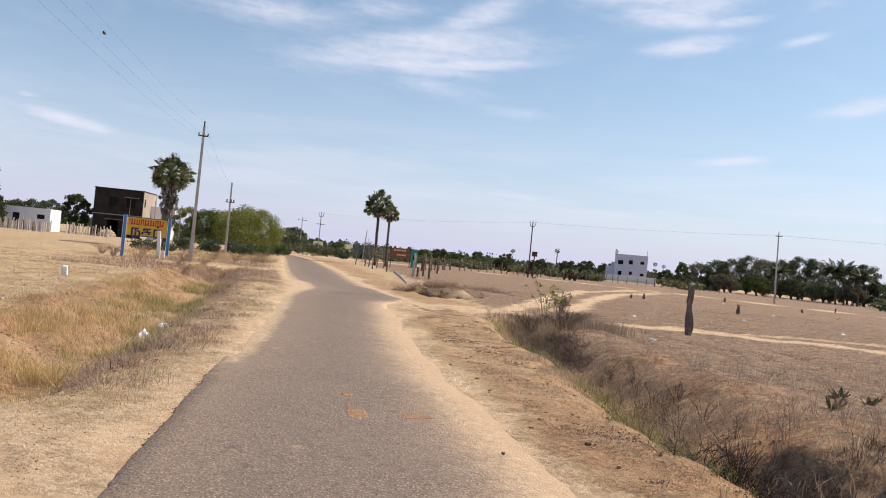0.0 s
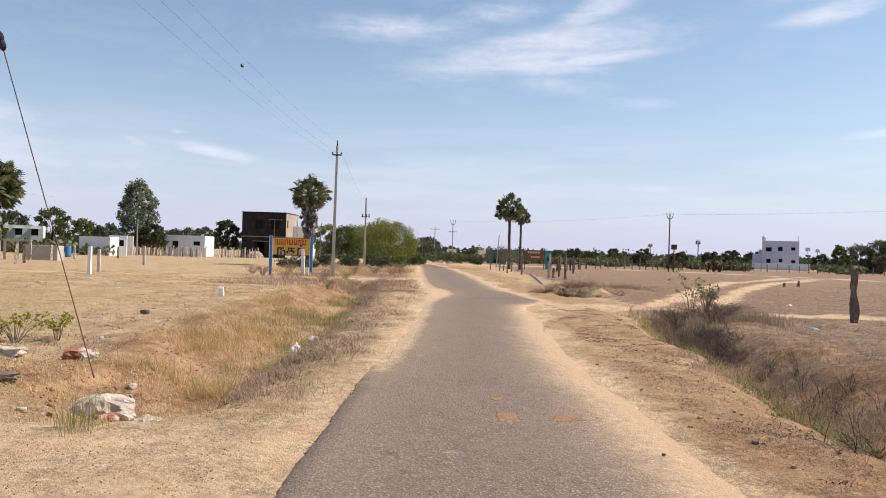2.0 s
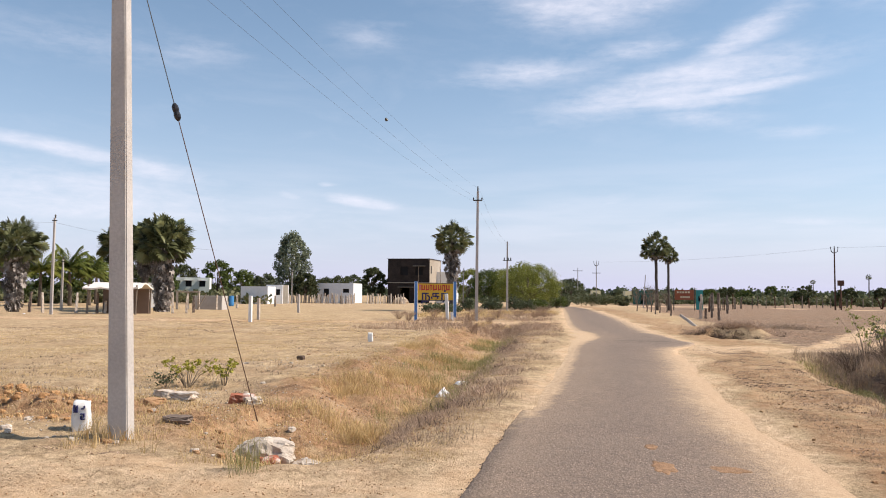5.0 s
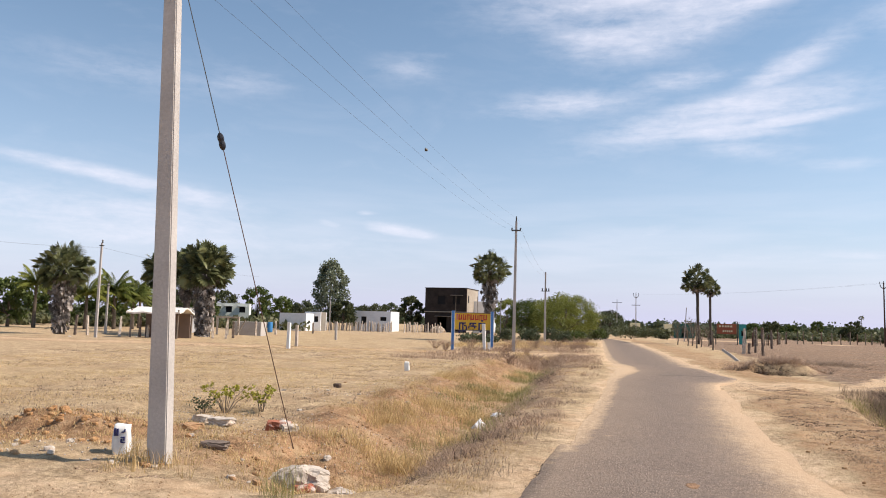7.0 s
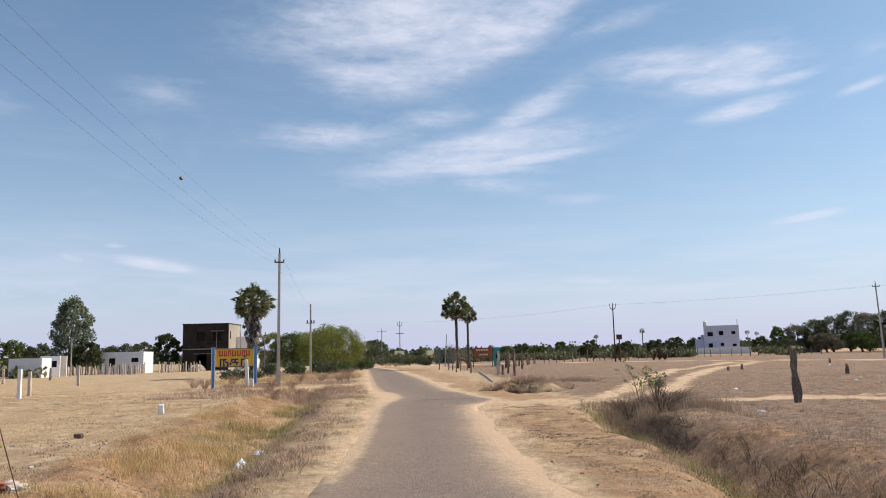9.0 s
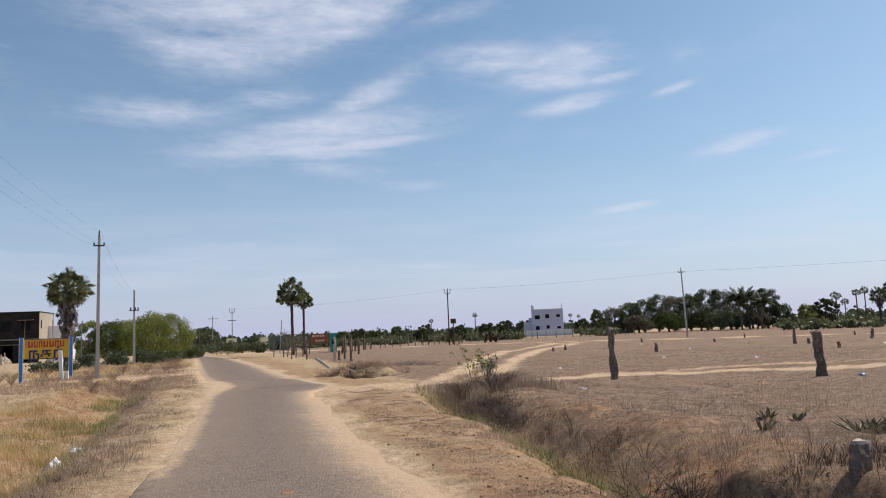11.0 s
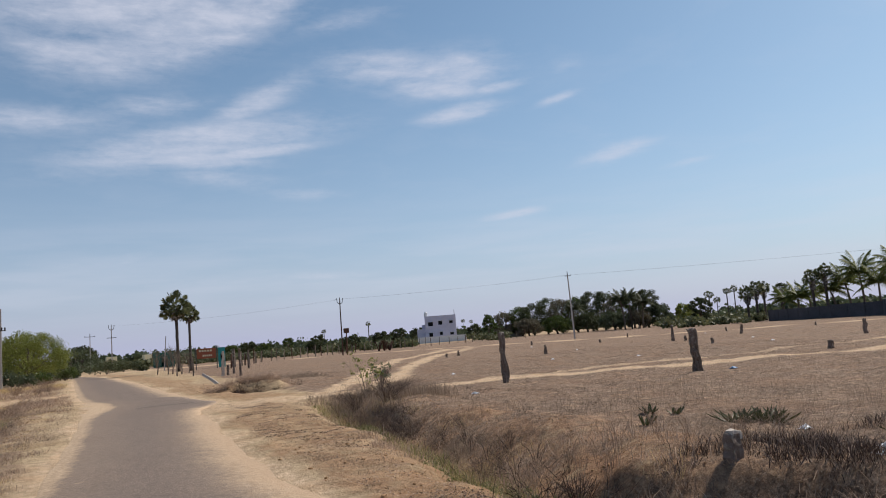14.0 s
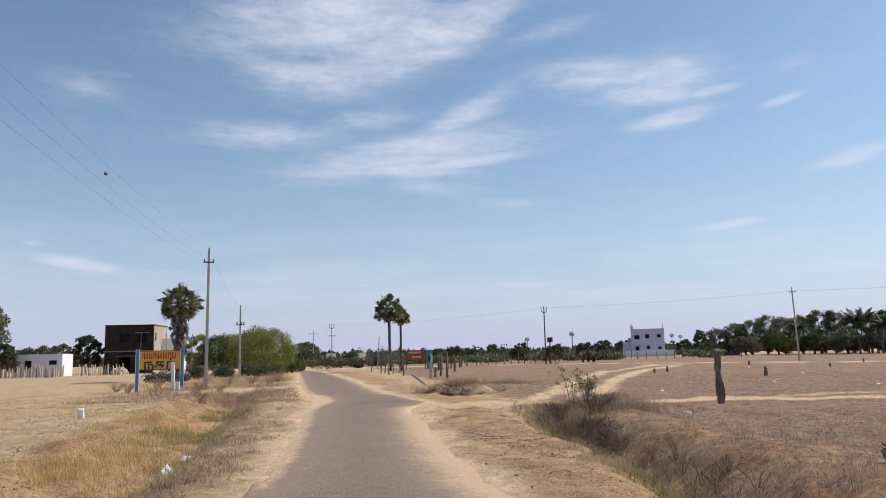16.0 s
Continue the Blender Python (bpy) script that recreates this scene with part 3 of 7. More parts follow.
def asphalt_material():
    m = bpy.data.materials.new("worn_asphalt")
    m.use_nodes = True
    k = Nodes(m.node_tree)
    bsdf = m.node_tree.nodes["Principled BSDF"]
    pos = k.add("ShaderNodeNewGeometry").outputs["Position"]
    uv = k.add("ShaderNodeUVMap").outputs[0]
    s = k.add("ShaderNodeSeparateXYZ")
    k.link(uv, s.inputs[0])
    stones = k.add("ShaderNodeTexVoronoi")
    stones.inputs["Scale"].default_value = 34
    k.link(pos, stones.inputs["Vector"])
    fine, mid, big = k.noise(pos, 90, 4, 0.7), k.noise(pos, 3.0, 5, 0.65), k.noise(pos, 0.45, 4, 0.6)
    col = k.mix(k.span(fine, 0.3, 0.7), (0.032, 0.023, 0.018), (0.33, 0.242, 0.187))
    col = k.mix(k.math("MULTIPLY", k.span(stones.outputs["Distance"], 0.36, 0.12), 0.8), col, (0.48, 0.352, 0.268))
    col = k.mix(k.math("MULTIPLY", k.span(k.noise(pos, 14, 5, 0.75, 0.3), 0.52, 0.62), 0.5), col, (0.06, 0.046, 0.04))
    col = k.mix(k.math("MULTIPLY", k.span(big, 0.4, 0.65), 0.35), col, (0.215, 0.165, 0.127))
    # loose sand blown in from both edges; u is metres from the left edge, v metres from the right edge
    side = k.math("MINIMUM", s.outputs[0], s.outputs[1])
    wob = k.math("ADD", side, k.math("MULTIPLY", k.math("SUBTRACT", mid, 0.5), 0.9))
    right_side = k.math("ADD", s.outputs[1], k.math("MULTIPLY", k.math("SUBTRACT", mid, 0.5), 0.6))
    left_side = k.math("ADD", s.outputs[0], k.math("MULTIPLY", k.math("SUBTRACT", mid, 0.5), 0.45))
    dust = k.math("MAXIMUM", k.math("MULTIPLY", k.span(left_side, 0.26, 0.02), k.span(fine, 0.25, 0.7, 0.7, 1.0)), k.span(k.math("ADD", k.span(right_side, 1.1, 0.0), k.math("MULTIPLY", k.math("SUBTRACT", fine, 0.5), 1.6)), 0.35, 0.95))
    dust = k.math("MAXIMUM", dust, k.math("MAXIMUM", k.span(left_side, 0.12, -0.12), k.span(right_side, 0.1, -0.1)))
    haze = k.math("MULTIPLY", k.span(wob, 1.2, 0.2), 0.16)
    worn = k.math("MULTIPLY", k.span(k.noise(pos, 1.3, 5, 0.7, 0.5), 0.64, 0.72), 0.5)
    drift = k.mix(k.span(k.noise(pos, 11, 6, 0.75), 0.38, 0.62), (0.40, 0.27, 0.16), (0.62, 0.45, 0.295))
    drift = k.mix(k.math("MULTIPLY", k.span(right_side, 0.3, -0.15), 0.8), drift, k.mix(k.span(fine, 0.36, 0.64), (0.34, 0.215, 0.125), (0.58, 0.41, 0.265)))
    col = k.mix(k.math("MAXIMUM", k.math("MAXIMUM", dust, haze), worn), col, drift)
    k.link(col, bsdf.inputs["Base Color"])
    bsdf.inputs["Roughness"].default_value = 0.88
    bsdf.inputs["Specular IOR Level"].default_value = 0.3
    bp = k.add("ShaderNodeBump")
    bp.inputs["Strength"].default_value, bp.inputs["Distance"].default_value = 0.6, 0.01
    k.link(k.math("SUBTRACT", fine, stones.outputs["Distance"]), bp.inputs["Height"])
    k.link(bp.outputs[0], bsdf.inputs["Normal"])
    return m


def build_road():
    ys = np.concatenate([np.arange(-60, 2, 2.0), np.arange(2, 14, 0.06), np.arange(14, 45, 0.2), np.arange(45, 140, 1.0)])
    left = np.interp(ys, ROAD_Y, ROAD_L) + np.where(ys < 12, 0.012, 0.05) * value_noise(ys, ys * 0, 1.1, 21) + 0.014 * value_noise(ys, ys * 0, 5.0, 22) + np.where(ys < 12, 0.014, 0.0) * value_noise(ys, ys * 0, 13.0, 26)
    right = np.interp(ys, ROAD_Y, ROAD_R) + 0.08 * value_noise(ys, ys * 0, 0.9, 23) + 0.03 * value_noise(ys, ys * 0, 5.0, 24)
    # the tar runs on under the drifted sand at both sides
    buried = np.minimum(left, np.where((ys > 23) & (ys < 35), np.interp(ys, [23, 35], [-0.26, -0.48]), left)) - np.interp(ys, [9.6, 13], [0.015, 0.3])
    fr = np.linspace(0, 1, 19)
    vs, fs, uv = [], [], []
    for y, a, b, out in zip(ys, left, right, buried):
        w = b - a
        far = b + (0.4 if y < 22 or y > 33 else 0.03)
        kept = 0.34 * max(0.0, min(1.0, (10.6 - y) / 3))
        bare = 0.7 * max(0.0, 1 - abs(y - 29.5) / 4.5) ** 0.5
        vs.append((out - 0.05, y, -0.06))
        uv.append((out - a + kept, w))
        for u in fr:
            x = out + (far - out) * u
            f = (x - a) / w
            crown = 0.03 * max(0.0, 1 - (2 * f - 1) ** 2)
            dip = (0.04 * max(0.0, 1 - (x - out) / 0.3) if y > 11 else 0) + (0.045 * max(0.0, 1 - (far - x) / 0.42) if far - b > 0.1 else 0)
            vs.append((x, y, 0.006 + crown - dip + 0.004 * math.sin(y * 1.7 + x * 3)))
            uv.append((x - a + kept, b - x + bare))
        vs.append((far + 0.03, y, -0.06))
        uv.append((w, b - far + bare))
    c = len(fr) + 2
    for i in range(len(ys) - 1):
        for j in range(c - 1):
            fs.append((i * c + j, i * c + j + 1, (i + 1) * c + j + 1, (i + 1) * c + j))
    mesh = mesh_from("road", vs, fs, asphalt_material(), True)
    layer = mesh.uv_layers.new(name="UVMap")
    layer.data.foreach_set("uv", np.array([uv[lp.vertex_index] for lp in mesh.loops]).ravel())
    tagged(new("road", mesh), "worn grey asphalt lane with sandy broken edges", "road", kind="structure")


build_road()


def lane_top(x, y):
    """Height of the lane's crown at a place."""
    a, b = np.interp(y, ROAD_Y, ROAD_L), np.interp(y, ROAD_Y, ROAD_R)
    f = (x - a) / (b - a)
    return 0.006 + 0.03 * (1 - (2 * f - 1) ** 2) + 0.004 * math.sin(y * 1.7 + x * 3)

# ---- plants ----


def cards(name, centres, normals_up, size, aspect, material, droop=0.0):
    """One mesh of many small bent leaves (two triangles each) at the given places."""
    count = len(centres)
    d = rng.normal(size=(count, 3))
    d[:, 2] = d[:, 2] * 0.7 + normals_up
    d /= np.linalg.norm(d, axis=1)[:, None] + 1e-9
    a = np.cross(d, rng.normal(size=(count, 3)))
    a /= np.linalg.norm(a, axis=1)[:, None] + 1e-9
    b = np.cross(d, a)
    s = (size * rng.uniform(0.6, 1.4, count))[:, None]
    c = np.asarray(centres)
    v = np.stack([c - a * s, c - b * s * aspect + d * s * 0.15, c + a * s - np.array([0, 0, droop]) * s, c + b * s * aspect + d * s * 0.15], 1).reshape(-1, 3)
    f = np.arange(count * 4).reshape(-1, 4)
    return quick_mesh(name, v, f, material)


def quick_mesh(name, v, f, material):
    v, f = np.asarray(v, np.float32), np.asarray(f, np.int32)
    mesh = bpy.data.meshes.new(name)
    mesh.vertices.add(len(v))
    mesh.vertices.foreach_set("co", v.ravel())
    mesh.loops.add(f.size)
    mesh.loops.foreach_set("vertex_index", f.ravel())
    mesh.polygons.add(len(f))
    mesh.polygons.foreach_set("loop_start", np.arange(0, f.size, f.shape[1], dtype=np.int32))
    mesh.update(calc_edges=True)
    mesh.materials.append(material)
    return mesh


def blob_points(count, centre, radii, hollow=0.45):
    """Places inside an ellipsoid, denser towards its skin."""
    p = rng.normal(size=(count, 3))
    p /= np.linalg.norm(p, axis=1)[:, None]
    p *= rng.uniform(hollow, 1.0, count)[:, None]
    return p * np.array(radii) + np.array(centre)


def tree(name, x, y, tall, wide, label, leaf, clumps=22, leaves=130, leaf_size=0.16, trunk=0.25, bare=0.3, squash=0.42, bark=BARK, rz=0.0, category="tree", group=""):
    """Trunk with forking limbs, and a crown of leaf clumps round the limbs' ends."""
    top = thing(name, x, y, None, rz, label, category, group)
    limbs, pts = bmesh.new(), []
    fork = tall * bare
    sway = rng.uniform(-0.06, 0.06, 2) * tall
    tube(limbs, [(0, 0, -0.1), (sway[0] * 0.4, sway[1] * 0.4, fork * 0.6), (sway[0], sway[1], fork), (sway[0] * 1.3, sway[1] * 1.3, tall * 0.7)],
         [trunk, trunk * 0.8, trunk * 0.7, trunk * 0.25], 7)
    for i in range(clumps):
        a = 2.4 * i + rng.uniform(-0.4, 0.4)
        h = fork * 0.9 + (tall * 0.93 - fork * 0.9) * ((i + 0.5) / clumps) ** 0.8
        u = (h - fork * 0.7) / (tall - fork * 0.7)
        reach = wide * 0.5 * math.sqrt(max(0.08, 1 - (2 * u - 0.85) ** 2)) * rng.uniform(0.55, 0.95)
        end = np.array([sway[0] + reach * math.cos(a), sway[1] + reach * math.sin(a), h])
        if i % 2 == 0:
            start = (sway[0] * 0.9, sway[1] * 0.9, fork * rng.uniform(0.8, 1.1))
            midp = ((start[0] + end[0]) * 0.45, (start[1] + end[1]) * 0.45, (start[2] + end[2]) * 0.5 + 0.05 * tall)
            tube(limbs, [start, midp, tuple(end)], [trunk * 0.38, trunk * 0.22, trunk * 0.06], 5)
        r = wide * rng.uniform(0.10, 0.2)
        pts.append(blob_points(leaves, end, (r, r, r * (squash + 0.25)), 0.3))
    part("trunk", limbs, bark, top, smooth=True)
    ob = new("crown", cards("crown", np.concatenate(pts), 0.5, leaf_size, 0.6, leaf, 0.3))
    ob.parent = top
    return top


def bush_points(cx, cy, wide, tall, count, lobes=6):
    """Leaf places of a low bush that sits on the land."""
    out = []
    for _ in range(lobes):
        a, r = rng.uniform(0, 6.28), wide * 0.32 * math.sqrt(rng.uniform())
        px, py = cx + r * math.cos(a), cy + r * math.sin(a)
        rr = wide * rng.uniform(0.2, 0.32)
        hh = tall * rng.uniform(0.55, 1.0) / 2
        p = blob_points(count // lobes, (px, py, hh), (rr, rr, hh), 0.35)
        out.append(p)
    p = np.concatenate(out)
    p[:, 2] = np.maximum(p[:, 2], 0.03) + height(cx, cy)
    return p


def fan_leaf(bm, origin, direction, radius, blades=11, fold=0.25):
    """A stiff fan leaf: narrow blades spread over most of a circle."""
    d = direction.normalized()
    side = d.cross(Vector((0, 0, 1)))
    side = side.normalized() if side.length > 0.05 else Vector((1, 0, 0))
    n_ = side.cross(d)
    twist = rng.uniform(-1.3, 1.3)
    side, n_ = side * math.cos(twist) + n_ * math.sin(twist), n_ * math.cos(twist) - side * math.sin(twist)
    base = bm.verts.new(origin)
    for i in range(blades):
        q = (i / (blades - 1) - 0.5) * 4.0
        w = 4.0 / blades * 0.5
        r = radius * (1 - 0.12 * abs(q))
        tip_dir = d * math.cos(q) + side * math.sin(q)
        m1 = origin + (d * math.cos(q - w) + side * math.sin(q - w)) * r * 0.62 + n_ * fold * r * 0.25
        m2 = origin + (d * math.cos(q + w) + side * math.sin(q + w)) * r * 0.62 - n_ * fold * r * 0.1
        tip = origin + tip_dir * r * rng.uniform(0.92, 1.08) - Vector((0, 0, r * 0.06))
        v1, v2, v3 = bm.verts.new(m1), bm.verts.new(m2), bm.verts.new(tip)
        bm.faces.new((base, v1, v2))
        bm.faces.new((v1, v3, v2))


def plain_part(name, bm, material, parent):
    mesh = bpy.data.meshes.new(name)
    bm.to_mesh(mesh)
    bm.free()
    mesh.materials.append(material)
    ob = new(name, mesh)
    ob.parent = parent
    return ob


def palmyra(x, y, crown_at, radius, label, skirt=0.0, leaves=38, trunk=0.2, rz=0.0, group="", lean=0.0):
    """Palmyra palm: dark trunk, a ball of fan leaves, dead leaves hanging below."""
    top = thing("palmyra_palm", x, y, None, rz, label, "palm tree", group)
    bm = bmesh.new()
    k = 9
    tube(bm, [(lean * (i / k) ** 2 + rng.uniform(-0.02, 0.02), 0, crown_at * i / k - 0.1) for i in range(k + 1)],
         [trunk * (1.25 - 0.35 * min(1, i / 2.5)) * (1 + 0.05 * (i % 2)) for i in range(k + 1)], 9)
    part("trunk", bm, PALM_BARK, top, smooth=True)
    hub = Vector((lean, 0, crown_at))
    bm = bmesh.new()
    leaves = round(leaves * 2.2)
    for i in range(leaves):
        u = (i + 0.5) / leaves
        el = math.asin(1 - 1.72 * u)
        a = i * 2.39996 + rng.uniform(-0.2, 0.2)
        d = Vector((math.cos(a) * math.cos(el), math.sin(a) * math.cos(el), math.sin(el)))
        stalk = radius * rng.uniform(0.4, 0.74)
        p0, p1 = hub + d * 0.1, hub + d * stalk
        w = d.orthogonal().normalized() * 0.02
        bm.faces.new([bm.verts.new(p) for p in (p0 - w, p0 + w, p1 + w, p1 - w)])
        fan_leaf(bm, p1, d, radius * rng.uniform(0.26, 0.36), 13, rng.uniform(0.2, 0.9))
    plain_part("crown", bm, PALMYRA, top)
    if skirt:
        bm = bmesh.new()
        count = int(95 * skirt)
        for i in range(count):
            a = i * 2.39996 + rng.uniform(-0.3, 0.3)
            u = i / count
            h = crown_at - 0.1 * radius - skirt * u
            reach = radius * (0.42 - 0.26 * u) * rng.uniform(0.3, 1.15)
            d = Vector((math.cos(a) * 0.35, math.sin(a) * 0.35, -rng.uniform(0.6, 1.2)))
            p1 = Vector((lean, 0, h)) + Vector((math.cos(a), math.sin(a), -0.3)) * reach
            w = Vector((-math.sin(a), math.cos(a), 0)) * 0.025
            p0 = Vector((lean + 0.15 * math.cos(a), 0.15 * math.sin(a), h + 0.1))
            bm.faces.new([bm.verts.new(p) for p in (p0 - w, p0 + w, p1 + w, p1 - w)])
            fan_leaf(bm, p1, d, radius * rng.uniform(0.08, 0.17), 6, 0.8)
        tagged(plain_part("skirt", bm, DEAD_FROND, top), label="hanging grey dead palm leaves")
    return top


def coconut_palm(x, y, crown_at, radius, label, fronds=24, rz=0.0, group="", lean=0.6, material=None):
    """Coconut palm: slim curved trunk, arching fronds with hanging leaflets."""
    top = thing("coconut_palm", x, y, None, rz, label, "palm tree", group)
    bm = bmesh.new()
    k = 7
    tube(bm, [(lean * (i / k) ** 2, 0, crown_at * i / k - 0.1) for i in range(k + 1)], [0.2 - 0.09 * i / k for i in range(k + 1)], 8)
    part("trunk", bm, BARK, top, smooth=True)
    bm = bmesh.new()
    for i in range(fronds):
        a = i * 2.39996 + rng.uniform(-0.2, 0.2)
        rise = 1.75 - 1.75 * (i / fronds)
        out = Vector((math.cos(a), math.sin(a), 0))
        side = Vector((-math.sin(a), math.cos(a), 0))
        pts = []
        for j in range(9):
            s = j / 8
            pts.append(Vector((lean, 0, crown_at)) + out * radius * s * math.cos(rise * 0.6) + Vector((0, 0, radius * (rise * 0.85 * s - 0.62 * s * s))))
        for p0, p1 in zip(pts, pts[1:]):
            bm.faces.new([bm.verts.new(p) for p in (p0 - side * 0.03, p0 + side * 0.03, p1 + side * 0.02, p1 - side * 0.02)])
        for j in range(2, 30):
            s = j / 30
            q = s * 8
            p = pts[int(q)].lerp(pts[min(8, int(q) + 1)], q - int(q))
            ln = radius * 0.30 * math.sin(math.pi * min(1, s * 0.85 + 0.15)) * rng.uniform(0.85, 1.15)
            for sg in (-1, 1):
                d = (side * sg * 0.8 + out * 0.45 + Vector((0, 0, -rng.uniform(0.35, 0.8)))).normalized()
                w = out * 0.085
                bm.faces.new([bm.verts.new(v) for v in (p - w, p + w, p + d * ln)])
    plain_part("crown", bm, material or COCONUT, top)
    return top


def blades(name, xs, ys, tall, lean, per, material, label, width=0.006, spread=0.05, category="grass"):
    """Tufts of narrow blades as one mesh of kind stuff."""
    zs = height(xs, ys)
    count = len(xs) * per
    bx = np.repeat(xs, per) + rng.normal(size=count) * spread
    by = np.repeat(ys, per) + rng.normal(size=count) * spread
    bz = np.repeat(zs, per) - 0.015
    hh = np.repeat(np.broadcast_to(tall, xs.shape), per) * rng.uniform(0.45, 1.15, count)
    a = rng.uniform(0, 6.283, count)
    t = rng.uniform(0.1, 1.0, count) * lean
    dx, dy = np.cos(a) * t, np.sin(a) * t
    b = rng.uniform(0, 6.283, count)
    w = width * rng.uniform(0.6, 1.5, count)
    wx, wy = np.cos(b) * w, np.sin(b) * w
    base = np.stack([bx, by, bz], 1)
    wv = np.stack([wx, wy, 0 * wx], 1)
    mid = base + np.stack([dx * hh * 0.35, dy * hh * 0.35, hh * 0.6], 1)
    tip = base + np.stack([dx * hh, dy * hh, hh * (1 - 0.25 * t)], 1)
    v = np.stack([base - wv, base + wv, mid + wv * 0.8, tip, mid - wv * 0.8], 1).reshape(-1, 3)
    f = (np.array([(0, 1, 2), (0, 2, 4), (4, 2, 3)])[None] + np.arange(count)[:, None, None] * 5).reshape(-1, 3)
    return tagged(new(name, quick_mesh(name, v, f, material)), label, category, kind="stuff")


def scatter(count, x0, x1, y0, y1, power=1.0):
    """Random places, denser towards y0."""
    u = rng.uniform(size=count) ** power
    return rng.uniform(x0, x1, count), y0 + (y1 - y0) * u

# ---- poles and wires ----


def at(az, d):
    """Place at a bearing and a distance from the start."""
    return d * math.sin(radians(az)), d * math.cos(radians(az))


def shaft(bm, tall, w0, d0, w1, d1):
    """A tapering rectangular post with softened edges."""
    r = bmesh.ops.create_cube(bm, size=1.0, matrix=Matrix.Translation((0, 0, tall / 2 - 0.1)) @ Matrix.Diagonal((1, 1, tall + 0.2, 1)))
    for v in r["verts"]:
        up = v.co.z > 0
        v.co.x *= w1 if up else w0
        v.co.y *= d1 if up else d0
    bmesh.ops.bevel(bm, geom=[e for e in bm.edges if abs((e.verts[0].co - e.verts[1].co).z) > 1], offset=0.012, segments=2, affect="EDGES")
    return bm


def insulator(bm, x, y, z, r=0.05, tall=0.16):
    tube(bm, [(x, y, z), (x, y, z + tall * 0.3), (x, y, z + tall * 0.35), (x, y, z + tall * 0.7), (x, y, z + tall)], [r * 0.6, r, r * 0.6, r, r * 0.4], 8)


def utility_pole(x, y, tall, label, arm=1.0, arm_at=0.55, shape="cross", rz=0.0, tilt=(0.0, 0.0), width=0.2, material=CONCRETE, group="poles along the lane"):
    top = thing("utility_pole", x, y, None, rz, label, "utility pole", group, tilt)
    part("shaft", shaft(bmesh.new(), tall, width, width * 0.6, width * 0.62, width * 0.45), material, top)
    if shape == "cross":
        bm = box(bmesh.new(), 0, -0.07, tall - arm_at, arm, 0.06, 0.08, 0.01)
        part("cross_arm", bm, STEEL, top)
        part("top_pin", tube(bmesh.new(), [(0, 0, tall - 0.1), (0, 0, tall + 0.3)], [0.05, 0.035], 6), STEEL, top)
        for sx in (-arm * 0.45, arm * 0.45):
            bm = bmesh.new()
            insulator(bm, sx, -0.07, tall - arm_at + 0.04, 0.045, 0.13)
            part("insulator", bm, PORCELAIN, top)
    elif shape == "vee":
        for sg in (-1, 1):
            part("bracket", tube(bmesh.new(), [(0, 0, tall - 0.75), (sg * 0.36, 0, tall - 0.5), (sg * 0.44, 0, tall - 0.08)], [0.05, 0.05, 0.035], 6), STEEL, top)
            bm = bmesh.new()
            insulator(bm, sg * 0.44, 0, tall - 0.08, 0.06, 0.22)
            part("insulator", bm, PORCELAIN, top)
        bm = bmesh.new()
        insulator(bm, 0, 0, tall, 0.06, 0.25)
        part("insulator", bm, PORCELAIN, top)
        if arm > 1.5:
            part("cross_arm", box(bmesh.new(), 0, -0.07, tall - 2.0, 1.5, 0.06, 0.1, 0.01), STEEL, top)
    elif shape == "knob":
        part("cross_arm", box(bmesh.new(), 0.05, -0.06, tall - 0.2, 0.36, 0.06, 0.07, 0.01), STEEL, top)
        bm = bmesh.new()
        insulator(bm, 0.05, 0, tall - 0.02, 0.06, 0.24)
        part("insulator", bm, STEEL, top)
    elif shape == "double":
        for dz, w in ((0.35, arm), (1.5, arm * 0.8)):
            part("cross_arm", box(bmesh.new(), 0, -0.07, tall - dz, w, 0.06, 0.08, 0.01), STEEL, top)
    elif shape == "bracket":
        part("cross_arm", box(bmesh.new(), 0, -0.08, tall - arm_at, 0.85, 0.08, 0.07, 0.01), STEEL, top)
        for sx in (-0.3, 0.1, 0.34):
            bm = bmesh.new()
            insulator(bm, sx, -0.08, tall - arm_at + 0.03, 0.07, 0.26)
            part("insulator", bm, PORCELAIN, top)
    return top


def wire(name, a, b, sag, label, r=0.008, kind_word="power line"):
    a, b = Vector(a), Vector(b)
    pts = [a.lerp(b, i / 24) - Vector((0, 0, sag * 4 * (i / 24) * (1 - i / 24))) for i in range(25)]
    ob = part(name, tube(bmesh.new(), pts, [r] * 25, 5), STEEL)
    return tagged(ob, label, kind_word, "overhead wires")


utility_pole(-5.06, 7.74, 7.1, "pale concrete utility pole beside the dug soil", width=0.25, tilt=(0.0, -2.1), rz=0)
utility_pole(-6.16, 44.3, 7.65, "grey concrete utility pole with steel cross arm", arm=0.55, tilt=(0, 0.3), rz=6)
utility_pole(-7.4, 75.5, 6.9, "grey concrete utility pole before green bushes", shape="bracket", arm_at=1.9, width=0.22)
utility_pole(*at(-0.35, 150), 6.6, "thin far utility pole with one cross arm", arm=1.8, arm_at=0.3)
utility_pole(*at(1.0, 140), 7.6, "far utility pole with forked top", shape="vee", arm=1.6)
utility_pole(32.3, 106.3, 8.1, "dark steel utility pole with forked top", shape="vee", material=RUST, group="poles across the field")
utility_pole(56.4, 83.0, 8.5, "grey utility pole with short cross arm", arm=0.9, arm_at=0.3, group="poles across the field", tilt=(0, -1.5))
utility_pole(*at(38.9, 175), 7.5, "far utility pole before the dark trees", arm=2.4, group="poles across the field")
utility_pole(*at(-37.7, 56.4), 6.4, "concrete utility pole beside palmyra palms", shape="knob", group="poles by the houses")
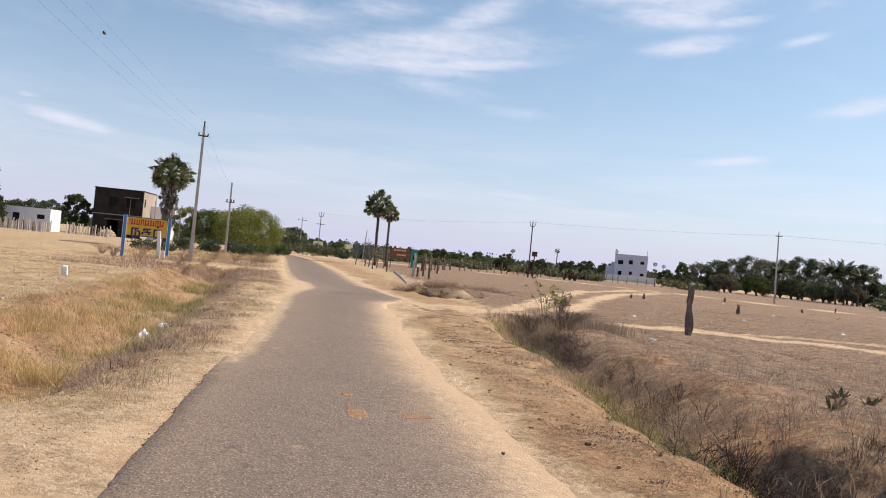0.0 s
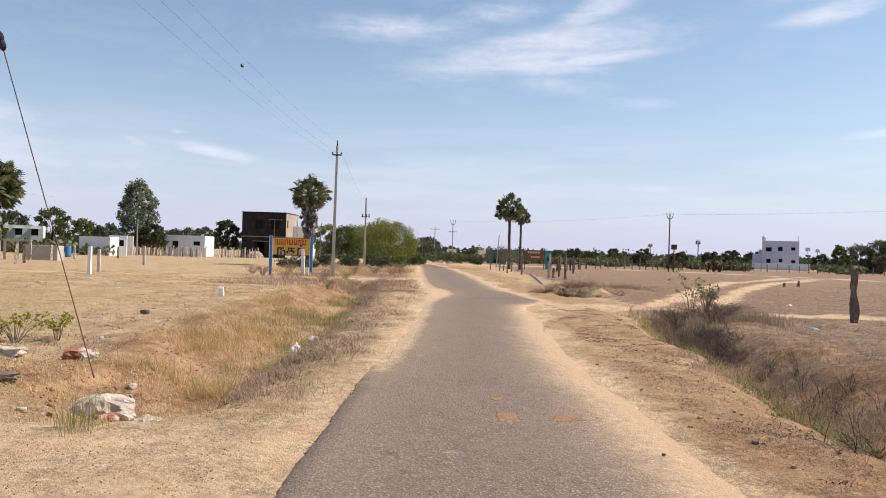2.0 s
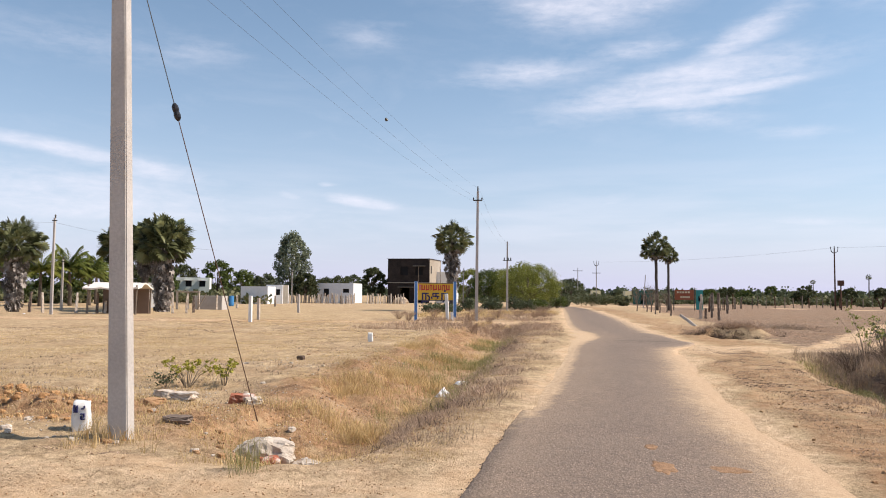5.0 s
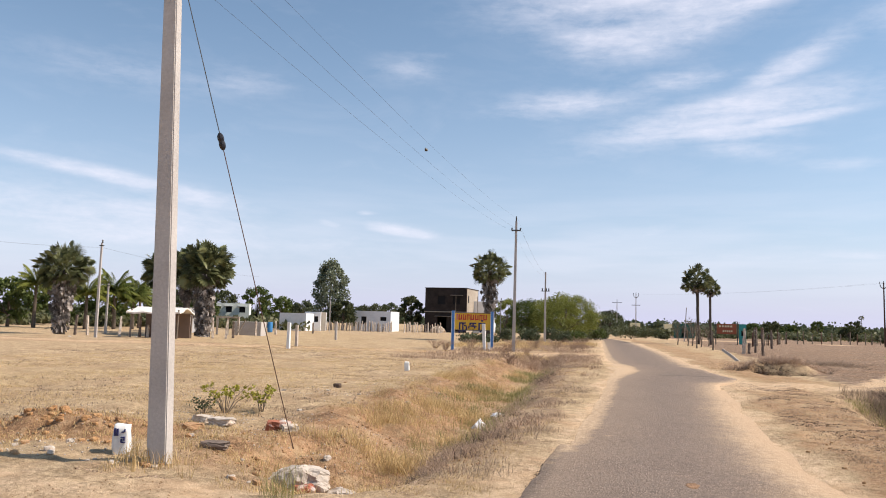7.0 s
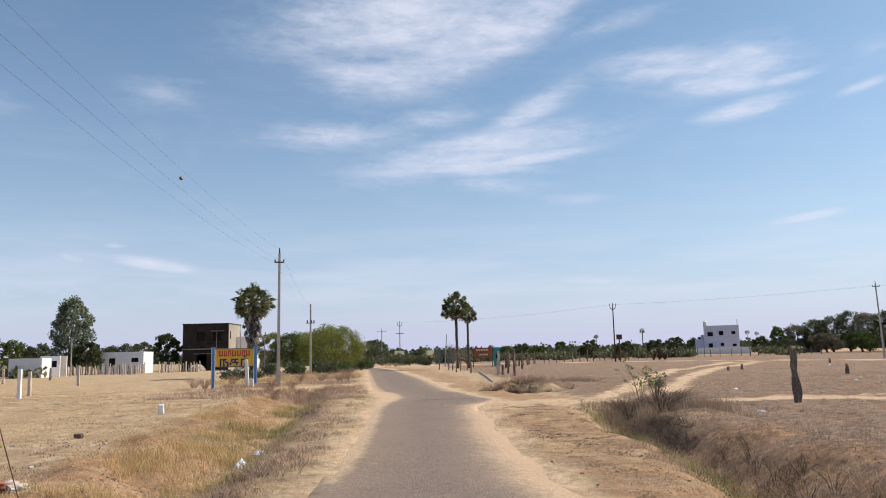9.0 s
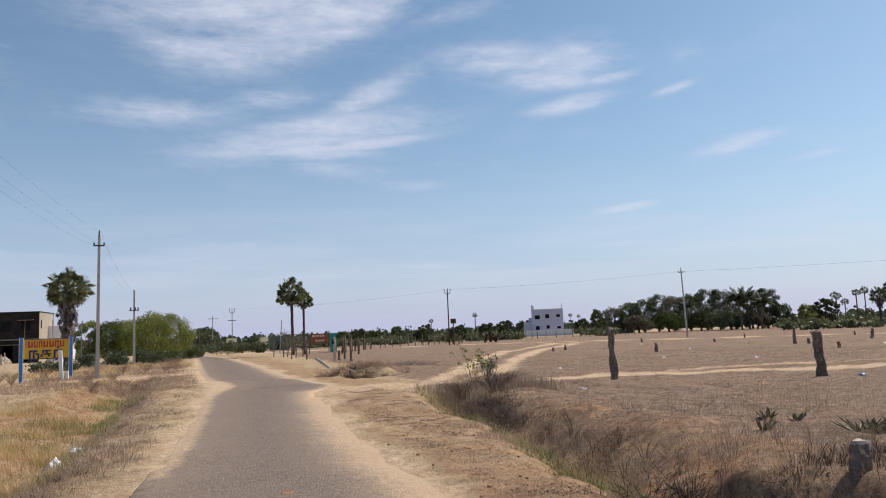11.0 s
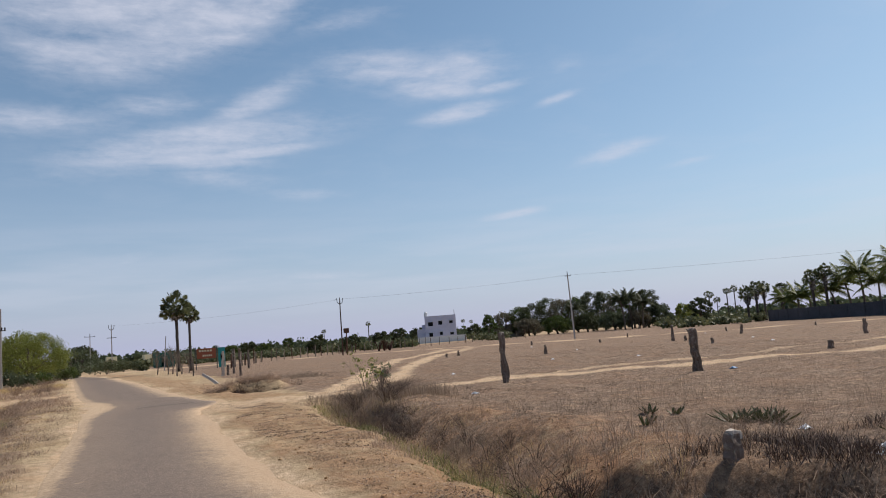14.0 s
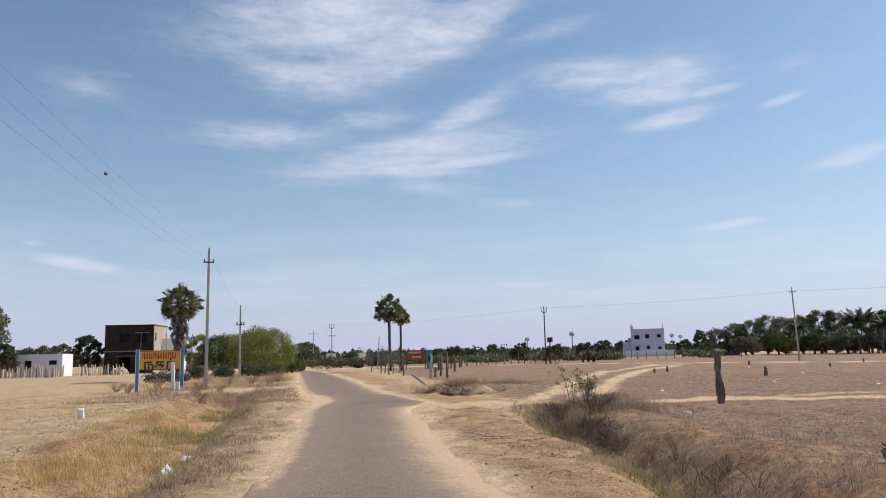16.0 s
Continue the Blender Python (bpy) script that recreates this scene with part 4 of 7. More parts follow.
utility_pole(*at(-37.1, 68), 4.1, "short concrete pole beside coconut palms", shape="knob", group="poles by the houses")
utility_pole(*at(-21.7, 105), 4.6, "thin concrete pole beside the eucalyptus", shape="knob", width=0.16, group="poles by the houses")
utility_pole(*at(-8.9, 95), 4.6, "thin pole behind the green bushes", shape="knob", width=0.16, group="poles by the houses")
pole_thin = utility_pole(*at(4.35, 104), 4.4, "slanting white concrete pole beside the lane", shape="none", width=0.15, tilt=(0, 4))
for dx, dz in ((-0.25, 7.1), (0.25, 7.1), (0.0, 7.85)):
    wire("power_line", (-5.33 + dx, 7.7, dz - 1.0), (-6.02 + dx, 44.3, dz), 0.35, "thin sagging overhead wire along the lane", 0.0022)
    wire("power_line", (-6.02 + dx, 44.3, dz), (-7.4 + dx, 75.5, 6.6), 0.5, "thin sagging overhead wire along the lane", 0.0022)
for dx, dz in ((-0.44, 8.1), (0.44, 8.1)):
    wire("power_line", (32.3 + dx, 106.3, dz), (56.4 + dx, 83.0, 8.3), 0.25, "thin overhead wire across the pasture", 0.004)
    wire("power_line", (32.3 + dx, 106.3, dz), (*at(1.0, 140), 7.6), 0.5, "thin overhead wire across the pasture", 0.004)
    wire("power_line", (56.4 + dx, 83.0, 8.3), (110, 40, 8.5), 0.4, "thin overhead wire across the pasture", 0.004)

wire("power_line", (*at(-37.7, 56.4), 6.1), (*at(-27.0, 92), 6.4), 0.3, "thin overhead wire behind the palms", 0.006)
wire("power_line", (*at(-37.7, 56.4), 6.1), (*at(-52.0, 50), 6.1), 0.3, "thin overhead wire behind the palms", 0.006)


def tangle(x, y, z):
    bm = bmesh.new()
    bmesh.ops.create_icosphere(bm, subdivisions=2, radius=0.045)
    lumpy(bm, 0.03, 14, 3)
    ob = part("wire_tangle", bm, STEEL)
    ob.location = (x, y, z)
    tagged(ob, "small dark rag caught on the overhead wire", "rag")


tangle(-5.27, 19.8, 6.62 - 0.25)


def stay_wire():
    foot, head = Vector((-4.1, 9.2, 0.0)), Vector((-5.52, 7.74, 6.9))
    top = thing("stay_wire", foot.x, foot.y, foot.z, 0, "steel stay wire anchored in rubble beside the pole", "stay wire")
    d = head - foot
    cut0, cut1 = 0.54, 0.57
    part("lower_wire", tube(bmesh.new(), [Vector(), d * 0.02, d * cut0], [0.009, 0.006, 0.006], 6), RUST, top)
    part("upper_wire", tube(bmesh.new(), [d * cut1, d * 0.75, d], [0.006] * 3, 6), STEEL, top)
    c = [d * (cut0 + (cut1 - cut0) * i / 6) for i in range(7)]
    part("insulator", tube(bmesh.new(), c, [0.018, 0.04, 0.043, 0.036, 0.043, 0.04, 0.018], 10), PORCELAIN, top, "dark brown egg insulator")


stay_wire()

# ---- name board ----


def lettering(body, size, material, parent, x, y, z, name="lettering"):
    cu = bpy.data.curves.new(name, "FONT")
    cu.body, cu.size, cu.extrude, cu.align_x, cu.align_y = body, size, 0.004, "CENTER", "CENTER"
    cu.offset = 0.016
    tmp = new(name, cu)
    bpy.context.view_layer.update()
    mesh = bpy.data.meshes.new_from_object(tmp.evaluated_get(bpy.context.evaluated_depsgraph_get()))
    bpy.data.objects.remove(tmp)
    mesh.materials.clear()
    mesh.materials.append(material)
    ob = new(name, mesh)
    ob.parent = parent
    ob.matrix_basis = pose(x, y, z, 90, 0, 0)
    return ob


def name_board(x, y, rz):
    top = thing("name_board", x, y, None, rz, "yellow painted name board between blue posts", "sign board")
    for sx in (-1.2, 1.2):
        p = part("post", box(bmesh.new(), sx, 0, 1.15, 0.2, 0.2, 2.5, 0.012), BLUE, top, "blue painted concrete post")
        for ex in (-0.092, 0.092):
            part("white_edge", box(bmesh.new(), sx + ex, -0.008, 1.16, 0.022, 0.2, 2.42, 0.002), WHITE, p, "white painted edge stripe")
    panel = part("panel", box(bmesh.new(), 0, 0, 1.76, 2.18, 0.05, 1.06, 0.006), YELLOW, top, "yellow painted panel")
    for z, h in ((2.29, 0.035), (1.235, 0.05)):
        part("frame", box(bmesh.new(), 0, -0.015, z, 2.2, 0.07, h, 0.004), STEEL, panel)
    widths = [0.10, 0.27, 0.22, 0.2, 0.28, 0.26, 0.22, 0.27]
    px = -1.0
    for i, w in enumerate(widths):
        bm = bmesh.new()
        bar = 2.16 if i % 3 == 0 else 1.9
        box(bm, px + w / 2, -0.029, bar, w * 0.84, 0.012, 0.07)
        box(bm, px + w * 0.2, -0.0292, 2.02, w * 0.28, 0.012, 0.36)
        box(bm, px + w * 0.74, -0.0294, 2.03, w * 0.26, 0.012, 0.30)
        part("painted_bar", bm, MAGENTA if i == 0 else RED, panel)
        px += w + 0.012
    lettering("\u0ba8\u0b95\u0bb0\u0bcd", 0.74, NAVY, panel, -0.05, -0.03, 1.5)
    return top


name_board(-8.95, 46.0, 11)


def slim_post(name, x, y, tall, label, material, width=0.14, tilt=(0.0, 0.0), rz=0.0, group="", category="post"):
    top = thing(name, x, y, None, rz, label, category, group, tilt)
    bm = cut_box(width, width * 0.85, tall + 0.1, 2)
    for v in bm.verts:
        v.co.z -= 0.1
    part("shaft", lumpy(bm, width * 0.12, 5, x), material, top)
    return top


slim_post("white_post", -8.05, 45.3, 1.6, "leaning white painted post beside the name board", WHITE, 0.18, (0, -3))
slim_post("white_post", -7.75, 45.1, 0.5, "short white painted stub beside the name board", WHITE, 0.14)
slim_post("white_post", -17.8, 38.8, 1.45, "white painted boundary post in the field", WHITE, 0.17)
slim_post("white_post", -18.4, 41.2, 1.25, "faded pinkish boundary post in the field", PALE_ROCK, 0.15)
slim_post("white_post", *at(-21.2, 62), 1.5, "grey boundary post in the field", CONCRETE, 0.16)

# ---- stones and litter by the near pole ----


def boundary_stone(x, y, tall, width, label, rz=0.0, marks=True, tilt=(0.0, 0.0)):
    top = thing("boundary_stone", x, y, None, rz, label, "boundary stone", tilt=tilt)
    bm = cut_box(width, width * 0.75, tall + 0.08, 4)
    for v in bm.verts:
        u = v.co.z / tall
        v.co.x *= 1 - 0.22 * max(0, u - 0.6) ** 1.0
        v.co.z -= 0.08
    part("stone", lumpy(bm, 0.018, 7, 2), WHITE, top, smooth=True)
    if marks:
        for bx, bz, w, h in ((-0.06, 0.27, 0.02, 0.07), (-0.03, 0.26, 0.018, 0.08), (0.03, 0.26, 0.03, 0.012), (0.05, 0.28, 0.012, 0.03), (-0.045, 0.225, 0.05, 0.014),
                             (0.03, 0.20, 0.045, 0.012), (0.048, 0.18, 0.012, 0.04), (0.015, 0.16, 0.012, 0.04), (0.038, 0.14, 0.045, 0.012)):
            part("painted_bar", box(bmesh.new(), bx, -width * 0.75 / 2 - 0.012, bz, w, 0.03, h), NAVY, top)
    return top


boundary_stone(-5.85, 8.15, 0.34, 0.18, "whitewashed boundary stone with dark painted marks", 20)
boundary_stone(-7.05, 24.8, 0.30, 0.16, "whitewashed boundary stub in straw grass", 10, False)


def rock(name, x, y, sx, sy, sz, label, material, seed, rz=0.0, category="stone", sink=0.25, angular=0.5, group="", z=None):
    bm = bmesh.new()
    bmesh.ops.create_cube(bm, size=1.0)
    bmesh.ops.subdivide_edges(bm, edges=bm.edges[:], cuts=11 if sx > 0.34 else 5 if sx > 0.2 else 3, use_grid_fill=True)
    for v in bm.verts:
        v.co = v.co.lerp(v.co.normalized() * 0.62, 1 - angular)
    lumpy(bm, 0.16, 1.9, seed)
    lumpy(bm, 0.08, 5.0, seed + 9)
    lumpy(bm, 0.05, 11.0, seed + 4)
    lumpy(bm, 0.03, 23.0, seed + 2)
    bmesh.ops.scale(bm, vec=(sx, sy, sz), verts=bm.verts)
    ob = part(name, bm, material)
    ob.matrix_basis = pose(x, y, (height(x, y) if z is None else z) + sz * (0.5 - sink), 0, 0, rz)
    return tagged(ob, label, category, group)


rock("white_boulder", -3.6, 8.35, 0.55, 0.42, 0.34, "pale whitewashed boulder at the ditch end", PALE_ROCK, 14, 10, angular=0.3)
rock("white_boulder", -3.15, 8.45, 0.36, 0.26, 0.18, "pale flat stone at the ditch end", PALE_ROCK, 4, -10, angular=0.05)
rock("white_boulder", -3.45, 8.1, 0.22, 0.16, 0.16, "reddish stone under the boulder", BRICK, 5, 30)
rock("brick_lump", -4.95, 10.55, 0.32, 0.22, 0.17, "broken red brick masonry lump", BRICK, 2, 12, "rubble", 0.15, 0.85)
rock("brick_lump", -4.72, 10.45, 0.22, 0.17, 0.12, "pale mortar lump beside the brick", PALE_ROCK, 6, 40, "rubble", 0.2, 0.7)
rock("flat_slab", -5.85, 10.5, 0.34, 0.22, 0.11, "thin pale stone slab in dry grass", PALE_ROCK, 3, -8, "stone", 0.1, 0.9)
rock("flat_slab", -4.95, 8.75, 0.3, 0.2, 0.1, "thin brown stone slab in dry grass", ROCK, 7, 5, "stone", 0.1, 0.85)
rock("field_stone", -6.4, 10.9, 0.28, 0.22, 0.16, "pale rounded field stone", PALE_ROCK, 8, 0)
rock("field_stone", -5.95, 9.9, 0.26, 0.2, 0.13, "reddish rounded field stone", CLOD, 9, 40)
rock("field_stone", -6.63, 17.3, 0.15, 0.14, 0.14, "dark stone on the straw field", TWIG, 10, 0)
for i in range(90):
    u = rng.uniform()
    px, py = -rng.uniform(3.4, 7.5) , 7.5 + 13 * u * u
    if i % 3 == 0:
        px, py = rng.uniform(2.5, 3.9), rng.uniform(4.5, 14)
    s = rng.uniform(0.025, 0.075) * (0.55 if i % 3 == 0 else 1.0)
    rock("loose_stone", px, py, s * 1.4, s, s * 0.8, "small loose stone on dry soil", (CLOD, CLOD, PALE_ROCK)[i % 3], i + 20, rng.uniform(0, 360), group="loose stones")
rock("road_stone", 1.92, 6.25, 0.026, 0.024, 0.02, "small dark stone on the lane edge", TWIG, 12, sink=0.1, z=0.03)
rock("road_stone", 2.95, 6.9, 0.05, 0.042, 0.034, "dark stone on the sandy verge", TWIG, 13, sink=0.1)
for i in range(90):
    rock("soil_clod", -7.3 + rng.normal() * 0.9, 9.2 + rng.normal() * 0.45, *(rng.uniform(0.025, 0.09) * np.array((1.3, 1.0, 0.8))), "clod of dug orange soil", DUG_SOIL, i + 140, rng.uniform(0, 360), "soil clod", 0.4, 0.3, "dug soil clods")


def litter(x, y, sx, sy, sz, label, material, seed, rz=0.0):
    bm = bmesh.new()
    bmesh.ops.create_grid(bm, x_segments=16, y_segments=12, size=0.5)
    for v in bm.verts:
        v.co.z += 0.45 * max(0.0, 1 - (v.co.x ** 2 + v.co.y ** 2) * 4)
    lumpy(bm, 0.14, 3.0, seed)
    lumpy(bm, 0.07, 8.0, seed + 3)
    low = min(v.co.z for v in bm.verts)
    for v in bm.verts:
        v.co.z -= low
    bmesh.ops.scale(bm, vec=(sx, sy, sz), verts=bm.verts)
    bmesh.ops.solidify(bm, geom=bm.faces[:], thickness=0.004)
    ob = part("plastic_litter", bm, material, smooth=True)
    ob.matrix_basis = pose(x, y, height(x, y) + 0.005, 0, 0, rz)
    return tagged(ob, label, "litter", "scattered litter")


litter(-2.72, 14.9, 0.3, 0.3, 0.35, "crumpled white plastic sheet in the ditch", PLASTIC_WHITE, 1)
litter(-2.4, 15.2, 0.3, 0.2, 0.15, "crumpled white plastic scrap in the ditch", PLASTIC_WHITE, 2)
litter(17.6, 17.6, 0.22, 0.18, 0.12, "crushed blue plastic scrap on the pasture", PLASTIC_BLUE, 3)
litter(7.98, 5.75, 0.62, 0.42, 0.32, "crumpled white plastic bag in dry weeds", PLASTIC_WHITE, 4, 30)
litter(9.0, 7.8, 0.16, 0.14, 0.12, "small white plastic scrap in dry weeds", PLASTIC_WHITE, 5)
for i, (lx, ly) in enumerate(((24, 30), (30, 44), (21, 33), (9.5, 19), (33, 30), (40, 38), (36, 60), (52, 55), (-36, 44), (-33, 47), (14, 30))):
    litter(lx, ly, 0.2, 0.16, 0.1, "small pale scrap lying on the pasture", PLASTIC_WHITE, 10 + i, i * 40)

# ---- stone posts on the pasture ----


def stone_post(x, y, tall, width, label, seed, tilt=(0.0, 0.0), rz=0.0, material=ROCK, cap=False, group="stone posts on the pasture", rough=0.28):
    top = thing("stone_post", x, y, None, rz, label, "stone post", group, tilt)
    bm = cut_box(width, width * 0.7, tall + 0.15, 9)
    for v in bm.verts:
        v.co.z -= 0.15
        u = max(0.0, v.co.z / tall)
        v.co.x *= 1.12 - 0.32 * u
    lumpy(bm, width * rough * 0.7, 4.0, seed)
    lumpy(bm, width * rough * 0.55, 13.0, seed + 5)
    lumpy(bm, width * 0.12, 14.0, seed + 5)
    part("shaft", bm, material, top)
    if cap:
        bm = cut_box(width * 0.75, width * 0.6, 0.09, 2)
        lumpy(bm, 0.025, 8, seed)
        ob = part("cap_stone", bm, PALE_ROCK, top, "pale mortar cap")
        ob.location = (0.03, 0, tall - 0.05)
    return top


stone_post(12.13, 21.95, 1.62, 0.18, "tall rough granite post with pale cap", 3, (0, -2.0), cap=True, rough=0.4)
stone_post(16.81, 18.27, 1.30, 0.22, "tall rough grey granite post on scraped soil", 6, (0, -2.5), rough=0.4)
stone_post(6.43, 6.58, 0.28, 0.19, "squat cut granite stub among dry weeds", 8, (2, 0), 15, ROCK, True, rough=0.05)
stone_post(26.6, 42.6, 0.55, 0.17, "low dark stone stub on the pasture", 9)
stone_post(38.8, 44.4, 1.15, 0.19, "dark stone post with pale tip", 10, cap=True)
stone_post(48.4, 47.1, 0.75, 0.2, "dark leaning stone post on the pasture", 12, (0, 8))
stone_post(26.8, 21.5, 0.32, 0.2, "low grey stone stub beside the track", 13)
stone_post(*at(53.4, 49), 0.85, 0.2, "dark stone post on the pasture", 21)
stone_post(*at(56.5, 47), 0.9, 0.2, "dark stone post near the boundary wall", 22)
for i, (az, d, h) in enumerate(((36, 70, 0.4), (42, 57, 0.45), (43.8, 48, 0.4), (31, 80, 0.5), (44.8, 80, 0.5), (50.5, 80, 0.4), (25.5, 62, 0.5), (24.6, 60, 0.35), (38, 88, 0.5))):
    stone_post(*at(az, d), h * 0.8, 0.15, "low dark stone stub on the pasture", 30 + i)

# ---- fences ----


def fence_post(x, y, tall, seed, label, group, material=WOOD, width=0.13):
    return stone_post(x, y, tall, width, label, seed, (rng.uniform(-3, 3), rng.uniform(-4, 4)), rng.uniform(0, 90), material, False, group)


for i, (az, d, h) in enumerate(((-39.0, 62, 1.5), (-38.2, 62, 1.5), (-36.2, 60, 1.5), (-34.9, 58, 1.5), (-34.4, 58, 0.9), (-32.8, 58, 1.6), (-32.4, 60, 1.4), (-30, 59, 1.5), (-29.1, 59, 1.4), (-28.6, 61, 1.3), (-27, 70, 1.3), (-25.6, 75, 1.3), (-22.9, 85, 1.2))):
    fence_post(*at(az, d), h, 50 + i, "rough grey granite fence post", "fence posts by the houses", PALE_ROCK if i % 3 else ROCK, 0.16)
for i in range(84):
    u = i / 83
    az = -22.6 + 9.2 * u
    if -17.0 < az < -16.2:
        continue
    fence_post(*at(az + rng.uniform(-0.06, 0.06), 112 + 4 * math.sin(u * 9)), rng.uniform(1.05, 1.6), 70 + i, "pale weathered picket before the white house", "pickets by the white house", WOOD if i % 4 == 0 else PALE_ROCK, 0.13)
for i, (az, d, h, w, mt) in enumerate(((8.3, 57.5, 1.75, 0.18, PALE_ROCK), (8.65, 58, 0.75, 0.2, ROCK), (9.05, 60, 1.85, 0.19, ROCK), (9.55, 56, 1.9, 0.2, ROCK), (6.3, 66, 1.5, 0.16, WOOD), (5.2, 68, 1.6, 0.14, WOOD), (10.1, 75, 1.6, 0.2, ROCK))):
    fence_post(*at(az, d), h, 130 + i, "tall rough stone gate post beside the lane", "posts beside the lane", mt, w)
line = [(13.2, 84), (21, 108), (41, 127), (60, 138), (74, 140), (84, 138)]
for (ax, ay), (bx, by), count in zip(line, line[1:], (12, 14, 11, 7, 5)):
    for i in range(count):
        u = i / count
        fence_post(ax + (bx - ax) * u + rng.uniform(-0.3, 0.3), ay + (by - ay) * u, rng.uniform(1.3, 1.9), 150 + i, "weathered wooden fence post across the pasture", "fence posts across the pasture", RUST if i % 4 == 0 else WOOD, 0.13)


def slanting_post():
    top = thing("fallen_post", 5.75, 44.0, None, 0, "pale leaning concrete post beside the lane", "post")
    bm = tube(bmesh.new(), [(-0.38, 0.3, 0.6), (0, 0, 0.32), (0.38, -0.3, -0.02)], [0.09, 0.10, 0.10], 4)
    part("shaft", bm, CONCRETE, top)


slanting_post()

# ---- buildings ----


def wall(bm, x0, x1, z0, z1, y0, y1, openings):
    """A wall slab along x with openings cut through: (x0, x1, z0, z1)."""
    xs = sorted({x0, x1, *[o[0] for o in openings], *[o[1] for o in openings]})
    zs = sorted({z0, z1, *[o[2] for o in openings], *[o[3] for o in openings]})
    solid = {(i, j) for i in range(len(xs) - 1) for j in range(len(zs) - 1)
             if not any(o[0] < (xs[i] + xs[i + 1]) / 2 < o[1] and o[2] < (zs[j] + zs[j + 1]) / 2 < o[3] for o in openings)}
    made = {}

    def v(i, j, y):
        if (i, j, y) not in made:
            made[i, j, y] = bm.verts.new((xs[i], y, zs[j]))
        return made[i, j, y]
    for i, j in solid:
        for y in (y0, y1):
            bm.faces.new((v(i, j, y), v(i + 1, j, y), v(i + 1, j + 1, y), v(i, j + 1, y)))
        for (ni, nj), (p, q) in (((i - 1, j), ((i, j), (i, j + 1))), ((i + 1, j), ((i + 1, j), (i + 1, j + 1))), ((i, j - 1), ((i, j), (i + 1, j))), ((i, j + 1), ((i, j + 1), (i + 1, j + 1)))):
            if (ni, nj) not in solid:
                bm.faces.new((v(*p, y0), v(*q, y0), v(*q, y1), v(*p, y1)))
    return bm


def house(name, x, y, rz, wide, deep, tall, label, material, front, side_material=None, roof=True, parapet=0.0, frame=None, slab=BEAM):
    """Four walls with openings through the front, a roof slab, dark panels for the shade in windows."""
    top = thing(name, x, y, 0.0, rz, label, "house")
    part("front_wall", wall(bmesh.new(), -wide / 2, wide / 2, -0.2, tall, 0, 0.25, front), material, top)
    part("back_wall", box(bmesh.new(), 0, deep - 0.125, tall / 2 - 0.1, wide, 0.25, tall + 0.2), material, top)
    for sx in (-1, 1):
        part("side_wall", box(bmesh.new(), sx * (wide / 2 - 0.125), deep / 2, tall / 2 - 0.1, 0.25, deep - 0.5, tall + 0.2), side_material or material, top)
    if roof:
        part("roof", box(bmesh.new(), 0, deep / 2, tall - parapet - 0.08, wide - 0.5, deep - 0.5, 0.16), slab, top)
    part("floor", box(bmesh.new(), 0, deep / 2, 0.02, wide - 0.5, deep - 0.5, 0.2), slab, top)
    for o in front:
        if o[2] > 0.3:
            w = part("window", box(bmesh.new(), (o[0] + o[1]) / 2, 0.16, (o[2] + o[3]) / 2, o[1] - o[0], 0.03, o[3] - o[2]), VOID, top, "dark panel for the shade in a window opening")
            if frame:
                part("sunshade", box(bmesh.new(), (o[0] + o[1]) / 2, -0.2, o[3] + 0.08, o[1] - o[0] + 0.4, 0.5, 0.08), frame, w)
    return top


# unfinished two-storey house of bare cement blocks; shaded front and sunlit sides are coloured in
hx, hy = at(-13.05, 125)
uh = house("unfinished_house", hx, hy, -3, 7.1, 8.0, 7.25, "unfinished two storey house of bare cement, front coloured as in shade", SHADED_CEMENT,
           [(-1.4, -0.1, 4.6, 6.0), (1.15, 2.45, 4.6, 6.0), (-1.4, 0.2, 0.1, 2.5), (1.6, 3.0, 0.1, 2.5)], surface("sunlit_wall", (0.30, 0.25, 0.20), (0.46, 0.40, 0.33), 0.95, 3, 0.4, 0.2))
part("floor_slab", box(bmesh.new(), 0, 3.9, 3.35, 7.3, 8.2, 0.16), BEAM, uh)
part("parapet_cap", box(bmesh.new(), 0, 4.0, 7.29, 7.3, 8.2, 0.08), SHADED_CEMENT, uh)
part("sunshade", box(bmesh.new(), 1.9, -0.3, 6.1, 2.0, 0.6, 0.09), BEAM, uh)
part("sunshade", box(bmesh.new(), -0.2, -0.3, 2.62, 3.0, 0.6, 0.09), BEAM, uh)
part("scaffold_pole", tube(bmesh.new(), [(1.9, -0.9, 0), (1.9, -0.6, 6.1)], [0.05, 0.05], 6), WOOD, uh)
part("scaffold_pole", tube(bmesh.new(), [(5.3, 1.2, 0), (5.1, 1.0, 6.0)], [0.05, 0.05], 6), WOOD, uh)
# dark panel on the side wall, painted as a shaded window opening
for wy in (1.2,):
    part("window", box(bmesh.new(), 3.56, wy, 5.5, 0.03, 0.6, 1.2), VOID, uh)
part("rear_wing", box(bmesh.new(), 5.0, 7.0, 2.6, 3.0, 4.0, 5.4), WHITEWASH, uh, "pale plastered rear wing")
rock("sand_heap", *at(-13.6, 118), 2.0, 1.5, 1.3, "heap of pale builders sand before the unfinished house", surface("sand_heap", (0.42, 0.33, 0.25), (0.55, 0.45, 0.35), 0.95, 10, 1, 0.4), 61, category="sand heap", sink=0.35, angular=0.1)

